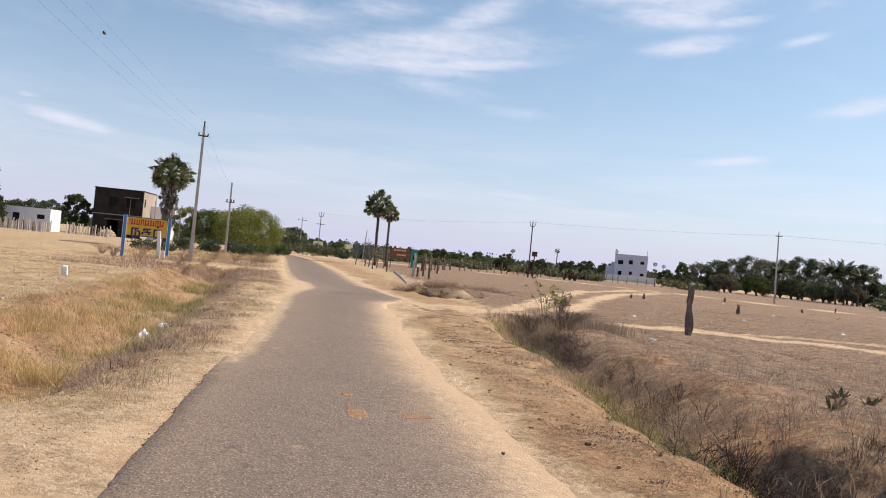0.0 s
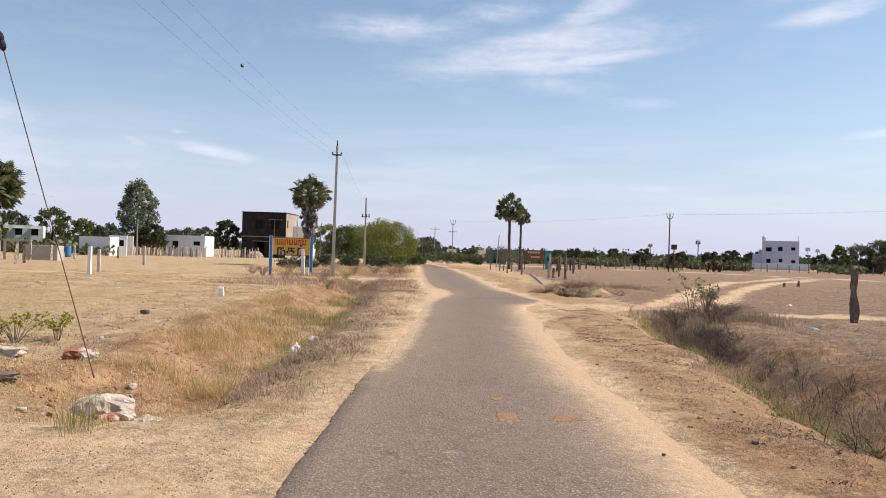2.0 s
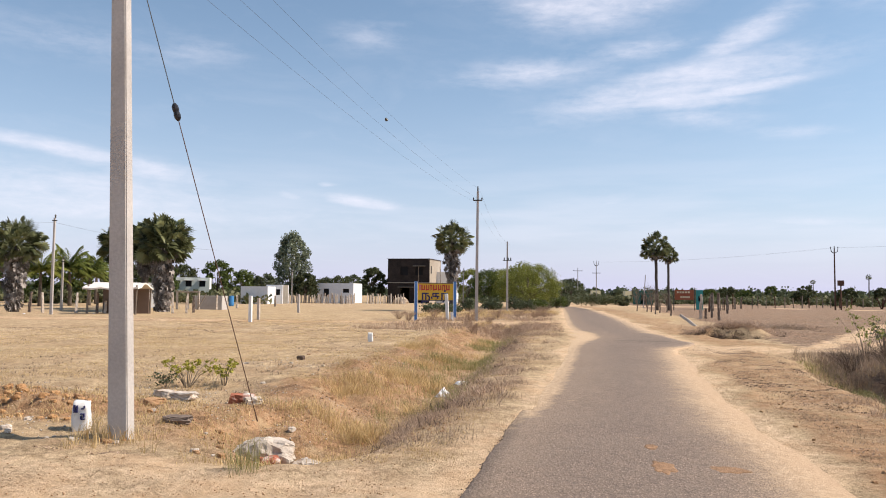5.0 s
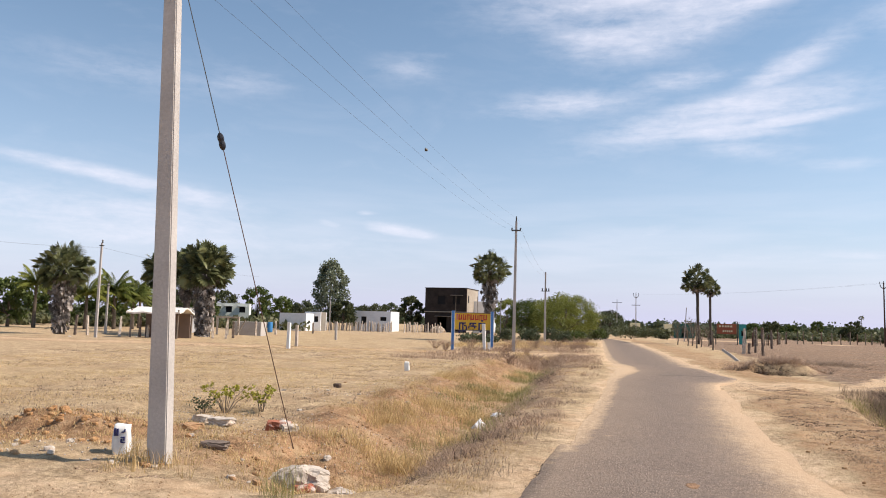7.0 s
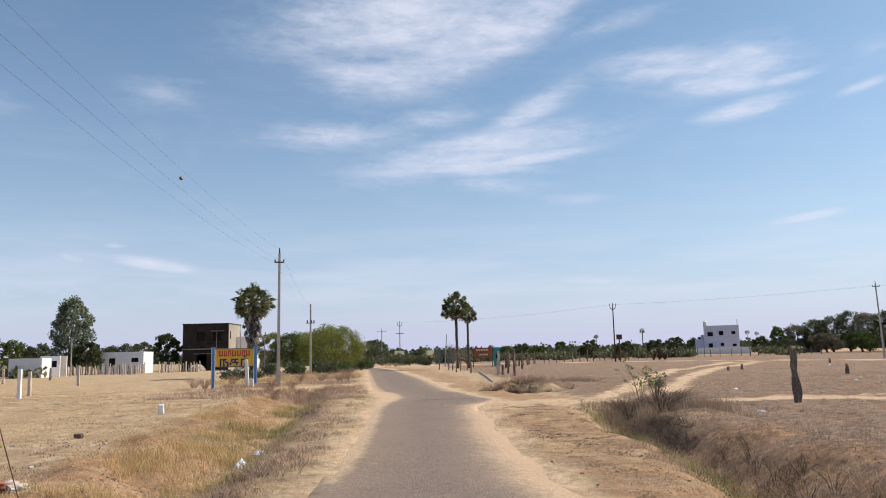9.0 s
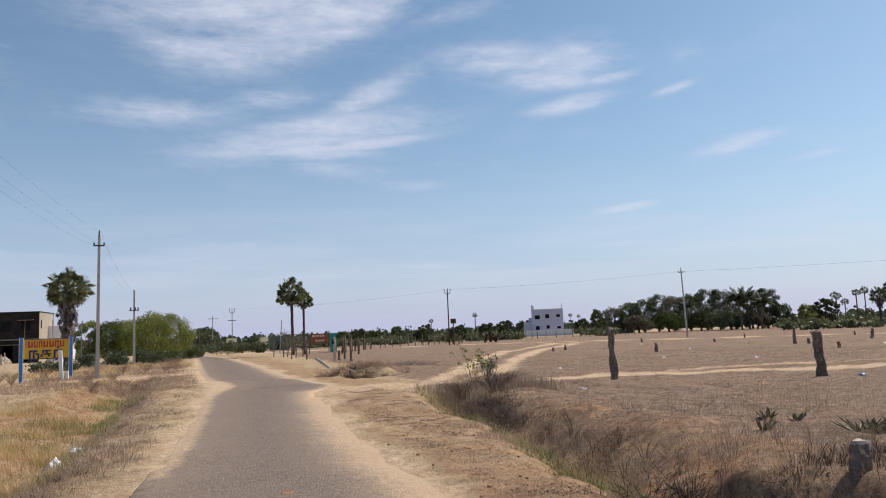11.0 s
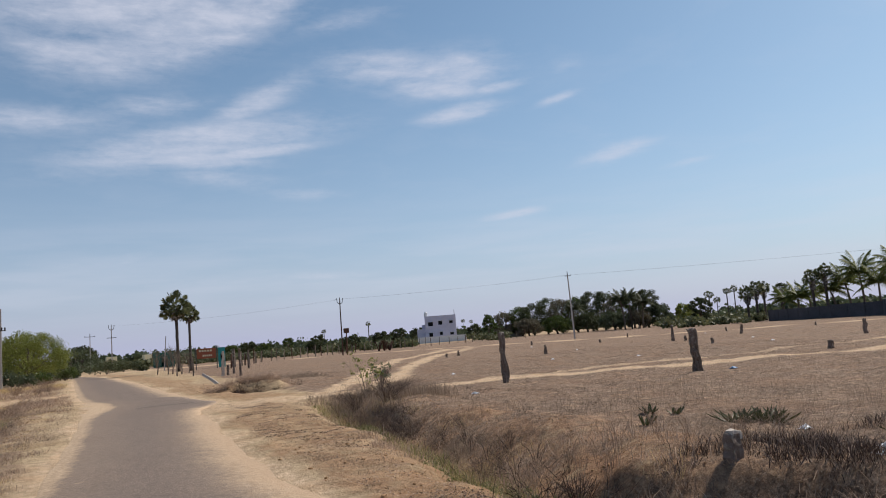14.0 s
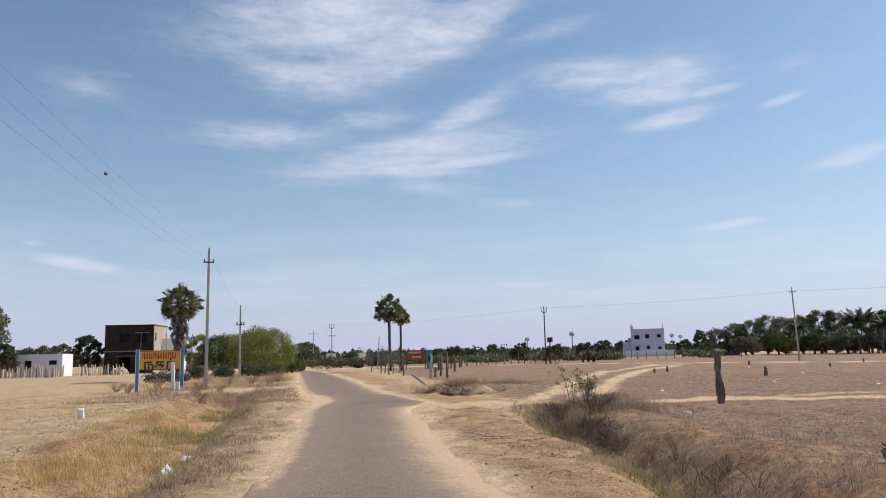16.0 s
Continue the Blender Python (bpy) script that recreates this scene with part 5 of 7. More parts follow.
sx_, sy_ = at(-18.6, 118)
# front whitewash is tinted bluish for shade; the sides keep plain whitewash
house("white_house", sx_, sy_, 0, 6.2, 4.6, 3.05, "low whitewashed house with two small windows", surface("shaded_whitewash", (0.60, 0.62, 0.66), (0.74, 0.76, 0.80), 0.9, 4, 0.4, 0.1),
      [(-1.7, -0.8, 1.0, 2.2), (1.4, 2.4, 1.6, 2.2)], WHITEWASH, parapet=0.3)
sx_, sy_ = at(-24.4, 105)
house("white_house", sx_, sy_, 6, 3.7, 3.6, 2.35, "small whitewashed house beside a blue barrel", WHITEWASH, [], WHITEWASH, parapet=0.2)
sx_, sy_ = at(-22.95, 108)
house("white_house", sx_, sy_, 6, 2.3, 3.0, 2.6, "narrow whitewashed house with grey side room", WHITEWASH, [(0.2, 0.8, 1.2, 2.0)], BEAM, parapet=0.2)
sx_, sy_ = at(-30.8, 130)
house("far_house", sx_, sy_, 26, 5.0, 5.0, 3.9, "pale far house behind the palms", WHITEWASH, [(-1.6, -0.6, 1.2, 2.2), (0.6, 1.7, 1.2, 2.2)], SHADE_LILAC, parapet=0.5, frame=BEAM)
sx_, sy_ = at(-29.0, 122)
house("far_house", sx_, sy_, 24, 6.2, 5.0, 3.7, "pale green far house behind the palms", surface("pale_green_paint", (0.46, 0.49, 0.45), (0.58, 0.60, 0.55), 0.9, 3, 0.4, 0.1), [(-2.4, -1.4, 2.3, 3.2), (-0.4, 0.5, 2.3, 3.2), (1.6, 2.5, 2.3, 3.2)], WHITEWASH, parapet=0.5, frame=WHITEWASH)
tx, ty = at(-27.6, 71.3)
tank = thing("concrete_tank", tx, ty, 0.0, 10, "low grey concrete tank beside the fence", "water tank")
for cx, cy, wx, wy in ((0, 0, 2.5, 0.15), (0, 1.6, 2.5, 0.15), (-1.18, 0.8, 0.15, 1.45), (1.18, 0.8, 0.15, 1.45)):
    part("wall", box(bmesh.new(), cx, cy, 0.55, wx, wy, 1.35, 0.02), CONCRETE, tank)
tx, ty = at(-26.0, 88)
barrel = thing("blue_barrel", tx, ty, None, 0, "blue plastic water barrel beside the small house", "barrel")
part("body", tube(bmesh.new(), [(0, 0, 0), (0, 0, 0.1), (0, 0, 0.35), (0, 0, 0.4), (0, 0, 0.75), (0, 0, 0.8), (0, 0, 1.1), (0, 0, 1.15)], [0.26, 0.29, 0.30, 0.28, 0.30, 0.28, 0.28, 0.25], 16), PLASTIC_BLUE, barrel, smooth=True)
# open thatched shed under the palms
tx, ty = at(-33.5, 57.5)
hut = thing("thatched_shed", tx, ty, 0.0, 14, "open shed with sagging whitish sheet roof", "shed")
bm = bmesh.new()
for sg in (-1, 1):
    box(bm, 0, 0, 0, 3.6, 1.9, 0.1, m=Matrix.Translation((0, sg * 0.92, 1.95)) @ Matrix.Rotation(radians(-sg * 11), 4, "X"))
bmesh.ops.subdivide_edges(bm, edges=bm.edges[:], cuts=5, use_grid_fill=True)
part("roof", lumpy(bm, 0.13, 1.3, 4), surface("faded_sheet", (0.62, 0.57, 0.52), (0.84, 0.80, 0.75), 0.9, 7, 1.2, 0.5), hut, "faded whitish roof covering")
for px, py in ((-1.6, -1.5), (0, -1.5), (1.6, -1.5), (-1.6, 1.5), (1.6, 1.5)):
    part("post", tube(bmesh.new(), [(px, py, -0.1), (px + 0.05, py, 2.0)], [0.08, 0.06], 6), WOOD, hut)
part("back_wall", box(bmesh.new(), 0, 1.3, 0.85, 3.2, 0.12, 1.8), TWIG, hut, "dark brushwood back wall")
tx, ty = at(-32.6, 78)
house("white_house", tx, ty, 30, 4.0, 3.0, 2.4, "whitewashed room beside the thatched shed", WHITEWASH, [(-0.6, 0.3, 1.0, 1.9)], WHITEWASH, parapet=0.2)

# bare concrete frame beside the tank
tx, ty = at(-29.0, 70)
cf = thing("concrete_trestle", tx, ty, 0.0, 10, "low bare concrete trestle beside the tank", "trestle")
for px in (-0.95, 0.0, 0.95):
    part("post", box(bmesh.new(), px, 0, 0.7, 0.16, 0.16, 1.6, 0.012), PALE_ROCK, cf)
part("beam", box(bmesh.new(), 0, 0, 1.58, 2.1, 0.18, 0.14, 0.012), PALE_ROCK, cf)
part("prop", tube(bmesh.new(), [(1.0, -0.5, 0), (1.6, 0, 1.4)], [0.06, 0.05], 6), WOOD, cf)

# two-storey house across the pasture
hx, hy = at(24.3, 215)
wh = house("white_two_storey_house", hx, hy, -24, 8.8, 8.5, 7.5, "pale two storey house with small dark windows", SHADE_LILAC,
           [(-3.5, -2.1, 4.7, 5.8), (-0.6, 0.5, 4.9, 6.0), (2.5, 3.5, 5.1, 5.9), (-3.3, -2.3, 1.3, 2.8), (-0.3, 0.5, 2.0, 2.9), (2.6, 3.6, 1.9, 2.6)], SHADE_LILAC, parapet=0.6, frame=WHITEWASH)
part("roof_tank", tube(bmesh.new(), [(-4.0, 1.5, 7.3), (-4.0, 1.5, 8.5), (-4.0, 1.5, 8.8)], [0.5, 0.5, 0.25], 12), WHITE, wh, "white roof water tank")
part("roof_pipe", tube(bmesh.new(), [(4.1, 1.0, 7.3), (4.1, 1.0, 9.0)], [0.07, 0.05], 6), STEEL, wh)
part("stair_block", box(bmesh.new(), -5.5, 3.0, 1.9, 2.4, 4.0, 4.2), SHADE_LILAC, wh)
part("stair_block", box(bmesh.new(), -4.8, 4.5, 3.6, 1.0, 3.0, 3.2), SHADE_LILAC, wh)
part("compound_wall", box(bmesh.new(), 0.2, -3.5, 0.75, 13.5, 0.2, 1.9), WHITEWASH, wh, "pale low compound wall")

# boundary wall of grey blocks with separate panels
bw = thing("boundary_wall", 0, 0, 0.0, 0, "long dark grey concrete boundary wall", "wall")
GREYWALL = surface("grey_block_wall", (0.055, 0.053, 0.06), (0.11, 0.105, 0.115), 0.95, 5, 0.5, 0.3)
corners = [at(47.7, 134), at(51.5, 122), at(54.6, 116), at(56.0, 92), at(62, 80)]
for (ax, ay), (bx, by), tall in zip(corners, corners[1:], (1.75, 1.85, 1.95, 2.7)):
    length = math.hypot(bx - ax, by - ay)
    count = max(2, round(length / 2.6))
    ang = math.degrees(math.atan2(by - ay, bx - ax))
    for i in range(count):
        u = (i + 0.5) / count
        ob = part("panel", box(bmesh.new(), 0, 0, tall / 2 - 0.15, length / count - 0.16, 0.12, tall + 0.3, 0.01), GREYWALL, bw)
        ob.matrix_basis = pose(ax + (bx - ax) * u, ay + (by - ay) * u, 0, 0, 0, ang)
        u = i / count
        ob = part("pier", box(bmesh.new(), 0, 0, tall / 2 - 0.1, 0.22, 0.22, tall + 0.35, 0.01), GREYWALL, bw)
        ob.matrix_basis = pose(ax + (bx - ax) * u, ay + (by - ay) * u, 0, 0, 0, ang)

# painted hoarding and huts down the lane
hx, hy = at(7.2, 92)
hb = thing("painted_hoarding", hx, hy, 0.0, -7, "red painted hoarding with pale illegible lettering", "sign board")
for sx in (-1.15, 1.15):
    part("post", box(bmesh.new(), sx, 0, 1.2, 0.1, 0.1, 2.6, 0.01), STEEL, hb, "thin grey steel post")
pn = part("panel", box(bmesh.new(), 0, 0, 1.75, 2.1, 0.06, 1.15, 0.01), ORANGE, hb)
for bz, bx, w in ((2.05, -0.1, 1.5), (1.5, 0.1, 1.1)):
    for i in range(5):
        part("painted_bar", box(bmesh.new(), bx - w / 2 + (i + 0.5) * w / 5, -0.035, bz, w / 5 * 0.7, 0.02, 0.2), PALE_YELLOW, pn)
hx, hy = at(8.25, 95)
house("teal_kiosk", hx, hy, -8, 0.8, 1.6, 2.35, "small teal painted kiosk behind the hoarding", TEAL, [(-0.14, 0.14, 1.0, 1.6)], TEAL)
hx, hy = at(4.35, 140)
house("green_hut", hx, hy, -4, 3.5, 3.0, 2.5, "dark green hut with teal end wall", DARKGREEN, [(-0.4, 0.5, 0.1, 1.8)], TEAL)
for az, d, w, t_ in ((1.0, 310, 3.4, 3.4), (3.3, 330, 2.8, 3.4)):
    hx, hy = at(az, d)
    house("yellow_house", hx, hy, 5, w, 6, t_, "far pale yellow house among trees", PALE_YELLOW, [], PALE_YELLOW, parapet=0.4)
hx, hy = at(29.8, 205)
house("far_house", hx, hy, -30, 5, 4, 3.4, "small grey house under dark trees", BEAM, [(-1.2, -0.2, 1.2, 2.2)], WHITEWASH)


# ---- patches on the lane ----


LANE_SOIL = surface("lane_soil", (0.15, 0.085, 0.05), (0.43, 0.26, 0.15), 0.95, 30, 6, 0.6)


def lane_patch(x, y, wide, deep, label, material, seed):
    bm = bmesh.new()
    bmesh.ops.create_circle(bm, cap_ends=True, radius=0.5, segments=64)
    for v in bm.verts:
        v.co *= 1 + 0.4 * noise.noise(v.co * 3.4 + Vector((seed, 0, 0))) + 0.14 * noise.noise(v.co * 13 + Vector((seed, 3, 0)))
    bmesh.ops.scale(bm, vec=(wide, deep, 1), verts=bm.verts)
    r = bmesh.ops.extrude_face_region(bm, geom=bm.faces[:])
    for v in (g for g in r["geom"] if isinstance(g, bmesh.types.BMVert)):
        v.co = Vector((v.co.x * 0.86, v.co.y * 0.86, 0.005))
    ob = part("lane_patch", bm, material)
    ob.matrix_basis = pose(x, y, lane_top(x, y) + 0.001)
    tagged(ob, label, "soil patch", "soil patches on the lane")


lane_patch(0.73, 7.5, 0.22, 0.52, "orange soil filling a hollow in the lane", LANE_SOIL, 1)
lane_patch(1.34, 7.6, 0.33, 0.3, "sandy soil patch on the lane", LANE_SOIL, 2)
lane_patch(0.70, 8.5, 0.16, 0.3, "small orange soil patch on the lane", LANE_SOIL, 3)


def lane_seam(a, b):
    """Dark tar joint across part of the lane."""
    pts = [Vector((a[0] + (b[0] - a[0]) * i / 14, a[1] + (b[1] - a[1]) * i / 14 + 0.04 * math.sin(i * 1.9), 0)) for i in range(15)]
    vs, fs = [], []
    for i, p in enumerate(pts):
        w = 0.05 + 0.025 * math.sin(i * 2.7)
        z = lane_top(p.x, p.y)
        vs += [(p.x, p.y - w, z + 0.002), (p.x, p.y, z + 0.009), (p.x, p.y + w, z + 0.002)]
        if i:
            fs += [(3 * i - 3, 3 * i, 3 * i + 1, 3 * i - 2), (3 * i - 2, 3 * i + 1, 3 * i + 2, 3 * i - 1)]
    tagged(new("lane_seam", mesh_from("lane_seam", vs, fs, surface("tar", (0.02, 0.018, 0.016), (0.05, 0.045, 0.04), 0.7, 30, 4, 0.3))), "dark tar joint across the lane", "road joint")


lane_seam((1.2, 27.6), (3.1, 28.0))


def lattice_mast(az, d, tall):
    """Slim lattice mast far behind the trees."""
    x, y = at(az, d)
    top = thing("lattice_mast", x, y, None, 20, "slim far lattice mast above the trees", "mast")
    for sx, sy in ((-1, -1), (1, -1), (1, 1), (-1, 1)):
        part("leg", tube(bmesh.new(), [(sx * 0.8, sy * 0.8, -0.1), (sx * 0.45, sy * 0.45, tall)], [0.09, 0.07], 5), STEEL, top)
    for i in range(9):
        z0, z1 = tall * i / 9, tall * (i + 1) / 9
        r0, r1 = 0.8 - 0.35 * i / 9, 0.8 - 0.35 * (i + 1) / 9
        part("brace", tube(bmesh.new(), [(-r0, -r0, z0), (r1, -r1, z1)], [0.05, 0.05], 4), STEEL, top)
        part("brace", tube(bmesh.new(), [(r0, -r0, z0), (-r1, -r1, z1)], [0.05, 0.05], 4), STEEL, top)


lattice_mast(-27.6, 260, 11.5)
lattice_mast(-26.7, 300, 13.0)

# ---- trees ----
palmyra(*at(-9.75, 70), 6.5, 2.05, "palmyra palm with grey skirt of dead leaves", 4.2, 44, 0.24)
palmyra(*at(-30.7, 63.5), 5.4, 2.6, "broad palmyra palm with dead leaves hanging low", 5.0, 70, 0.35, group="palmyra clump by the houses")
palmyra(*at(-31.9, 66.5), 5.5, 2.3, "palmyra palm in a dense clump", 2.2, 60, 0.3, group="palmyra clump by the houses")
palmyra(*at(-33.5, 72), 5.6, 2.3, "palmyra palm beside the thatched shed", 4.0, 56, 0.3, group="palmyra clump by the houses")
palmyra(*at(-39.9, 64), 4.9, 2.3, "palmyra palm with ragged dead leaves", 4.4, 56, 0.3, group="palmyra clump by the houses")
palmyra(*at(5.3, 86), 6.7, 2.0, "slender palmyra palm beside the lane", 0.9, 40, 0.17, lean=-0.1)
palmyra(*at(6.12, 88), 6.1, 1.4, "smaller slender palmyra palm beside the lane", 0.7, 30, 0.14)
for az, d, h, r in ((18.9, 230, 6.9, 1.0), (15.6, 420, 9, 1.6), (43.9, 190, 6.5, 1.3), (45.1, 210, 7.5, 1.2), (45.6, 230, 8.5, 1.5), (44.4, 240, 6.0, 1.3), (26, 700, 14, 2.4), (26.6, 720, 13, 2.2)):
    palmyra(*at(az, d), h, r, "far slim palmyra palm", 0, 20, 0.15, group="far palmyra palms")
for az, d, h, r in ((46.4, 140, 4.9, 1.7), (47.0, 142, 5.6, 1.6), (47.5, 150, 5.8, 1.5), (48.6, 150, 5.4, 1.4), (50.6, 128, 6.2, 1.6), (51.4, 128, 6.8, 1.5), (59.5, 112, 6.5, 1.6)):
    palmyra(*at(az, d), h, r, "dark palmyra palm by the boundary wall", 1.6, 28, 0.22, group="palms by the boundary wall")
for az, d, h, r in ((48.6, 142, 3.4, 3.2), (49.6, 138, 3.6, 3.4), (50.4, 140, 3.8, 3.4), (51.9, 130, 4.2, 3.6), (52.8, 130, 5.2, 3.6), (53.6, 125, 6.2, 3.8), (54.5, 122, 4.6, 3.6), (55.5, 118, 6.4, 3.8), (56.7, 112, 5.2, 3.6), (58, 108, 5.6, 3.6)):
    coconut_palm(*at(az, d), h, r, "leaning coconut palm behind the boundary wall", rz=az * 37, group="palms by the boundary wall")
for az, d, h, r in ((-38.4, 84, 3.6, 3.0), (-36.6, 86, 3.9, 2.8), (-35.4, 88, 3.2, 2.8), (-41.5, 86, 4.4, 2.5), (-35.0, 96, 4.2, 2.3)):
    coconut_palm(*at(az, d), h, r, "young coconut palm behind the fence", rz=az * 53, lean=0.15, group="coconut palms behind the fence", material=BRIGHT_LEAF if az < -38 else None)
tree("eucalyptus_tree", *at(-21.6, 120), 11.2, 5.6, "tall narrow grey-green eucalyptus tree", EUC_LEAF, 46, 170, 0.17, 0.22, 0.16, 0.9)
for az, d, h, w, mt in ((-20.7, 117, 4.6, 4.4, DARK_LEAF), (-15.7, 131, 6.1, 4.8, DARK_LEAF), (-27.0, 150, 7.6, 6.5, MID_LEAF), (-25.3, 165, 6.2, 7, MID_LEAF), (-23.6, 165, 5.4, 6, GREY_LEAF), (-29.5, 150, 6.5, 7, DARK_LEAF),
                        (-18.4, 190, 5.6, 9, DARK_LEAF), (-17.2, 200, 6.4, 7, GREY_LEAF), (-19.6, 200, 5, 9, DARK_LEAF), (-33, 110, 5.2, 6, DARK_LEAF), (-40, 105, 5.5, 7, MID_LEAF), (-36.8, 104, 5, 6, MID_LEAF), (-24.3, 190, 5, 8, DARK_LEAF), (-31, 120, 5.5, 6, MID_LEAF), (-43, 90, 5, 6, MID_LEAF)):
    tree("shade_tree", *at(az, d), h, w, "rounded leafy tree behind the houses", mt, 20, 110, 0.22, 0.2, 0.25, group="trees behind the houses")
tree("neem_tree", *at(-3.9, 86), 5.1, 7.2, "bright yellow-green thorn tree beside the lane", BRIGHT_LEAF, 44, 420, 0.065, 0.16, 0.2)
tree("neem_tree", *at(-5.4, 92), 4.7, 5.8, "green spreading tree beside the lane", BRIGHT_LEAF, 30, 380, 0.07, 0.16, 0.2)
tree("neem_tree", *at(-7.1, 92), 4.6, 5.2, "dark green dense tree behind the pole", MID_LEAF, 30, 360, 0.075, 0.18, 0.15)
tree("neem_tree", *at(-8.3, 96), 4.9, 4.0, "green tree beside the palmyra", BRIGHT_LEAF, 20, 340, 0.075, 0.18, 0.2)
tree("thorn_tree", *at(-1.4, 104), 3.6, 5.4, "thin feathery thorn tree beside the lane", GREY_LEAF, 16, 90, 0.12, 0.12, 0.35)
tree("shade_tree", *at(-0.75, 172), 5.0, 6.5, "dark rounded tree at the lane bend", DARK_LEAF, 24, 130, 0.22, 0.25, 0.1)
tree("shade_tree", *at(27.9, 190), 6.2, 4.2, "upright green tree beside the pale house", MID_LEAF, 18, 120, 0.22, 0.2, 0.2)
tree("shade_tree", *at(26.8, 200), 4.2, 4.0, "round dark tree beside the pale house", DARK_LEAF, 14, 110, 0.22, 0.2, 0.15)
tree("shade_tree", *at(42.2, 190), 5.0, 6.0, "pale yellow-green round tree", BRIGHT_LEAF, 20, 110, 0.22, 0.2, 0.1)
tree("shade_tree", *at(43.2, 165), 5.6, 5.0, "dark open tree at the field edge", DARK_LEAF, 18, 110, 0.2, 0.2, 0.3)
for i, (az, d, h, w) in enumerate(((29.3, 205, 7.6, 8), (30.4, 205, 9, 8), (31.3, 200, 9.5, 9), (32.3, 205, 11.2, 9), (33.4, 200, 10.2, 9), (34.5, 200, 10.5, 9), (35.6, 195, 11.6, 9), (36.5, 195, 11.4, 8), (37.6, 190, 9.6, 8), (38.6, 190, 9.8, 8), (39.6, 180, 10.2, 7), (40.4, 180, 6.0, 6),
                                   (30.9, 190, 5.0, 7), (33.0, 188, 5.0, 7), (35.2, 182, 5.0, 7), (37.2, 178, 4.6, 7), (38.9, 176, 4.6, 6))):
    tree("grove_tree", *at(az, d), h * 0.88, w, "dense dark tree in the far grove", (DUSTY_LEAF, GREY_LEAF, DARK_LEAF, MID_LEAF)[(i * 3) % 4], 26, 190, 0.16, 0.3, 0.16, group="trees of the far grove")
for az, d, h in ((34.2, 178, 5.6), (37.9, 172, 6.6), (38.4, 175, 6.8), (39.2, 172, 5.6)):
    coconut_palm(*at(az, d), h, 3.0, "dark coconut palm in the far grove", rz=az * 71, group="trees of the far grove", material=DARK_LEAF)
for az, d, h, w in ((12.9, 210, 4.4, 3.2), (15.2, 205, 4.6, 4.4), (17.6, 150, 3.2, 3.5), (19.8, 170, 3.6, 4.5), (21.2, 175, 4.2, 4.5), (14.8, 165, 2.8, 3.5), (11.3, 180, 3, 4), (22.6, 240, 5, 5), (10.2, 210, 4, 5), (8.9, 200, 3.4, 5)):
    tree("thorn_tree", *at(az, d), h, w, "small flat-topped thorn tree across the pasture", (DARK_LEAF, MID_LEAF)[int(az * 10) % 2], 14, 90, 0.2, 0.14, 0.35, group="thorn trees across the pasture")

# far scrub and woods
scrub, woods, palms_far = [], [], []
for i in range(420):
    az = rng.uniform(-3, 29)
    d = rng.uniform(150, 260)
    if 22 < az < 27 and d < 225:
        continue
    px, py = at(az, d)
    scrub.append(bush_points(px, py, rng.uniform(3, 7), rng.uniform(0.9, 2.3), 90, 4))
for i in range(120):
    az = rng.choice([rng.uniform(-12, -1.5), rng.uniform(40.5, 48)])
    d = rng.uniform(130, 230)
    px, py = at(az, d)
    scrub.append(bush_points(px, py, rng.uniform(3, 6), rng.uniform(1.0, 2.6), 90, 4))
for i in range(560):
    az = rng.uniform(-60, 75)
    d = rng.uniform(330, 620)
    px, py = at(az, d)
    h = rng.uniform(3.5, 7.5) * d / 450
    woods.append(bush_points(px, py, rng.uniform(7, 16), h, 90, 5))
for i in range(260):
    az = rng.uniform(-70, 85)
    d = rng.uniform(800, 1300)
    px, py = at(az, d)
    woods.append(bush_points(px, py, rng.uniform(20, 45), rng.uniform(9, 15), 110, 6))
for i in range(150):
    px, py = at(rng.uniform(-48, -23.5), rng.uniform(100, 150))
    scrub.append(bush_points(px, py, rng.uniform(3, 6), rng.uniform(1.2, 2.4), 90, 4))
tagged(new("far_scrub", cards("far_scrub", np.concatenate(scrub), 0.5, 0.34, 0.7, leafy("scrub_leaf", (0.055, 0.068, 0.03), (0.205, 0.20, 0.10)))), "low green thorn scrub beyond the fence", "scrub", kind="stuff")
tagged(new("far_woods", cards("far_woods", np.concatenate(woods), 0.5, 1.1, 0.8, leafy("far_leaf", (0.045, 0.062, 0.035), (0.12, 0.14, 0.075)))), "distant belt of dark trees on the horizon", "woods", kind="stuff")

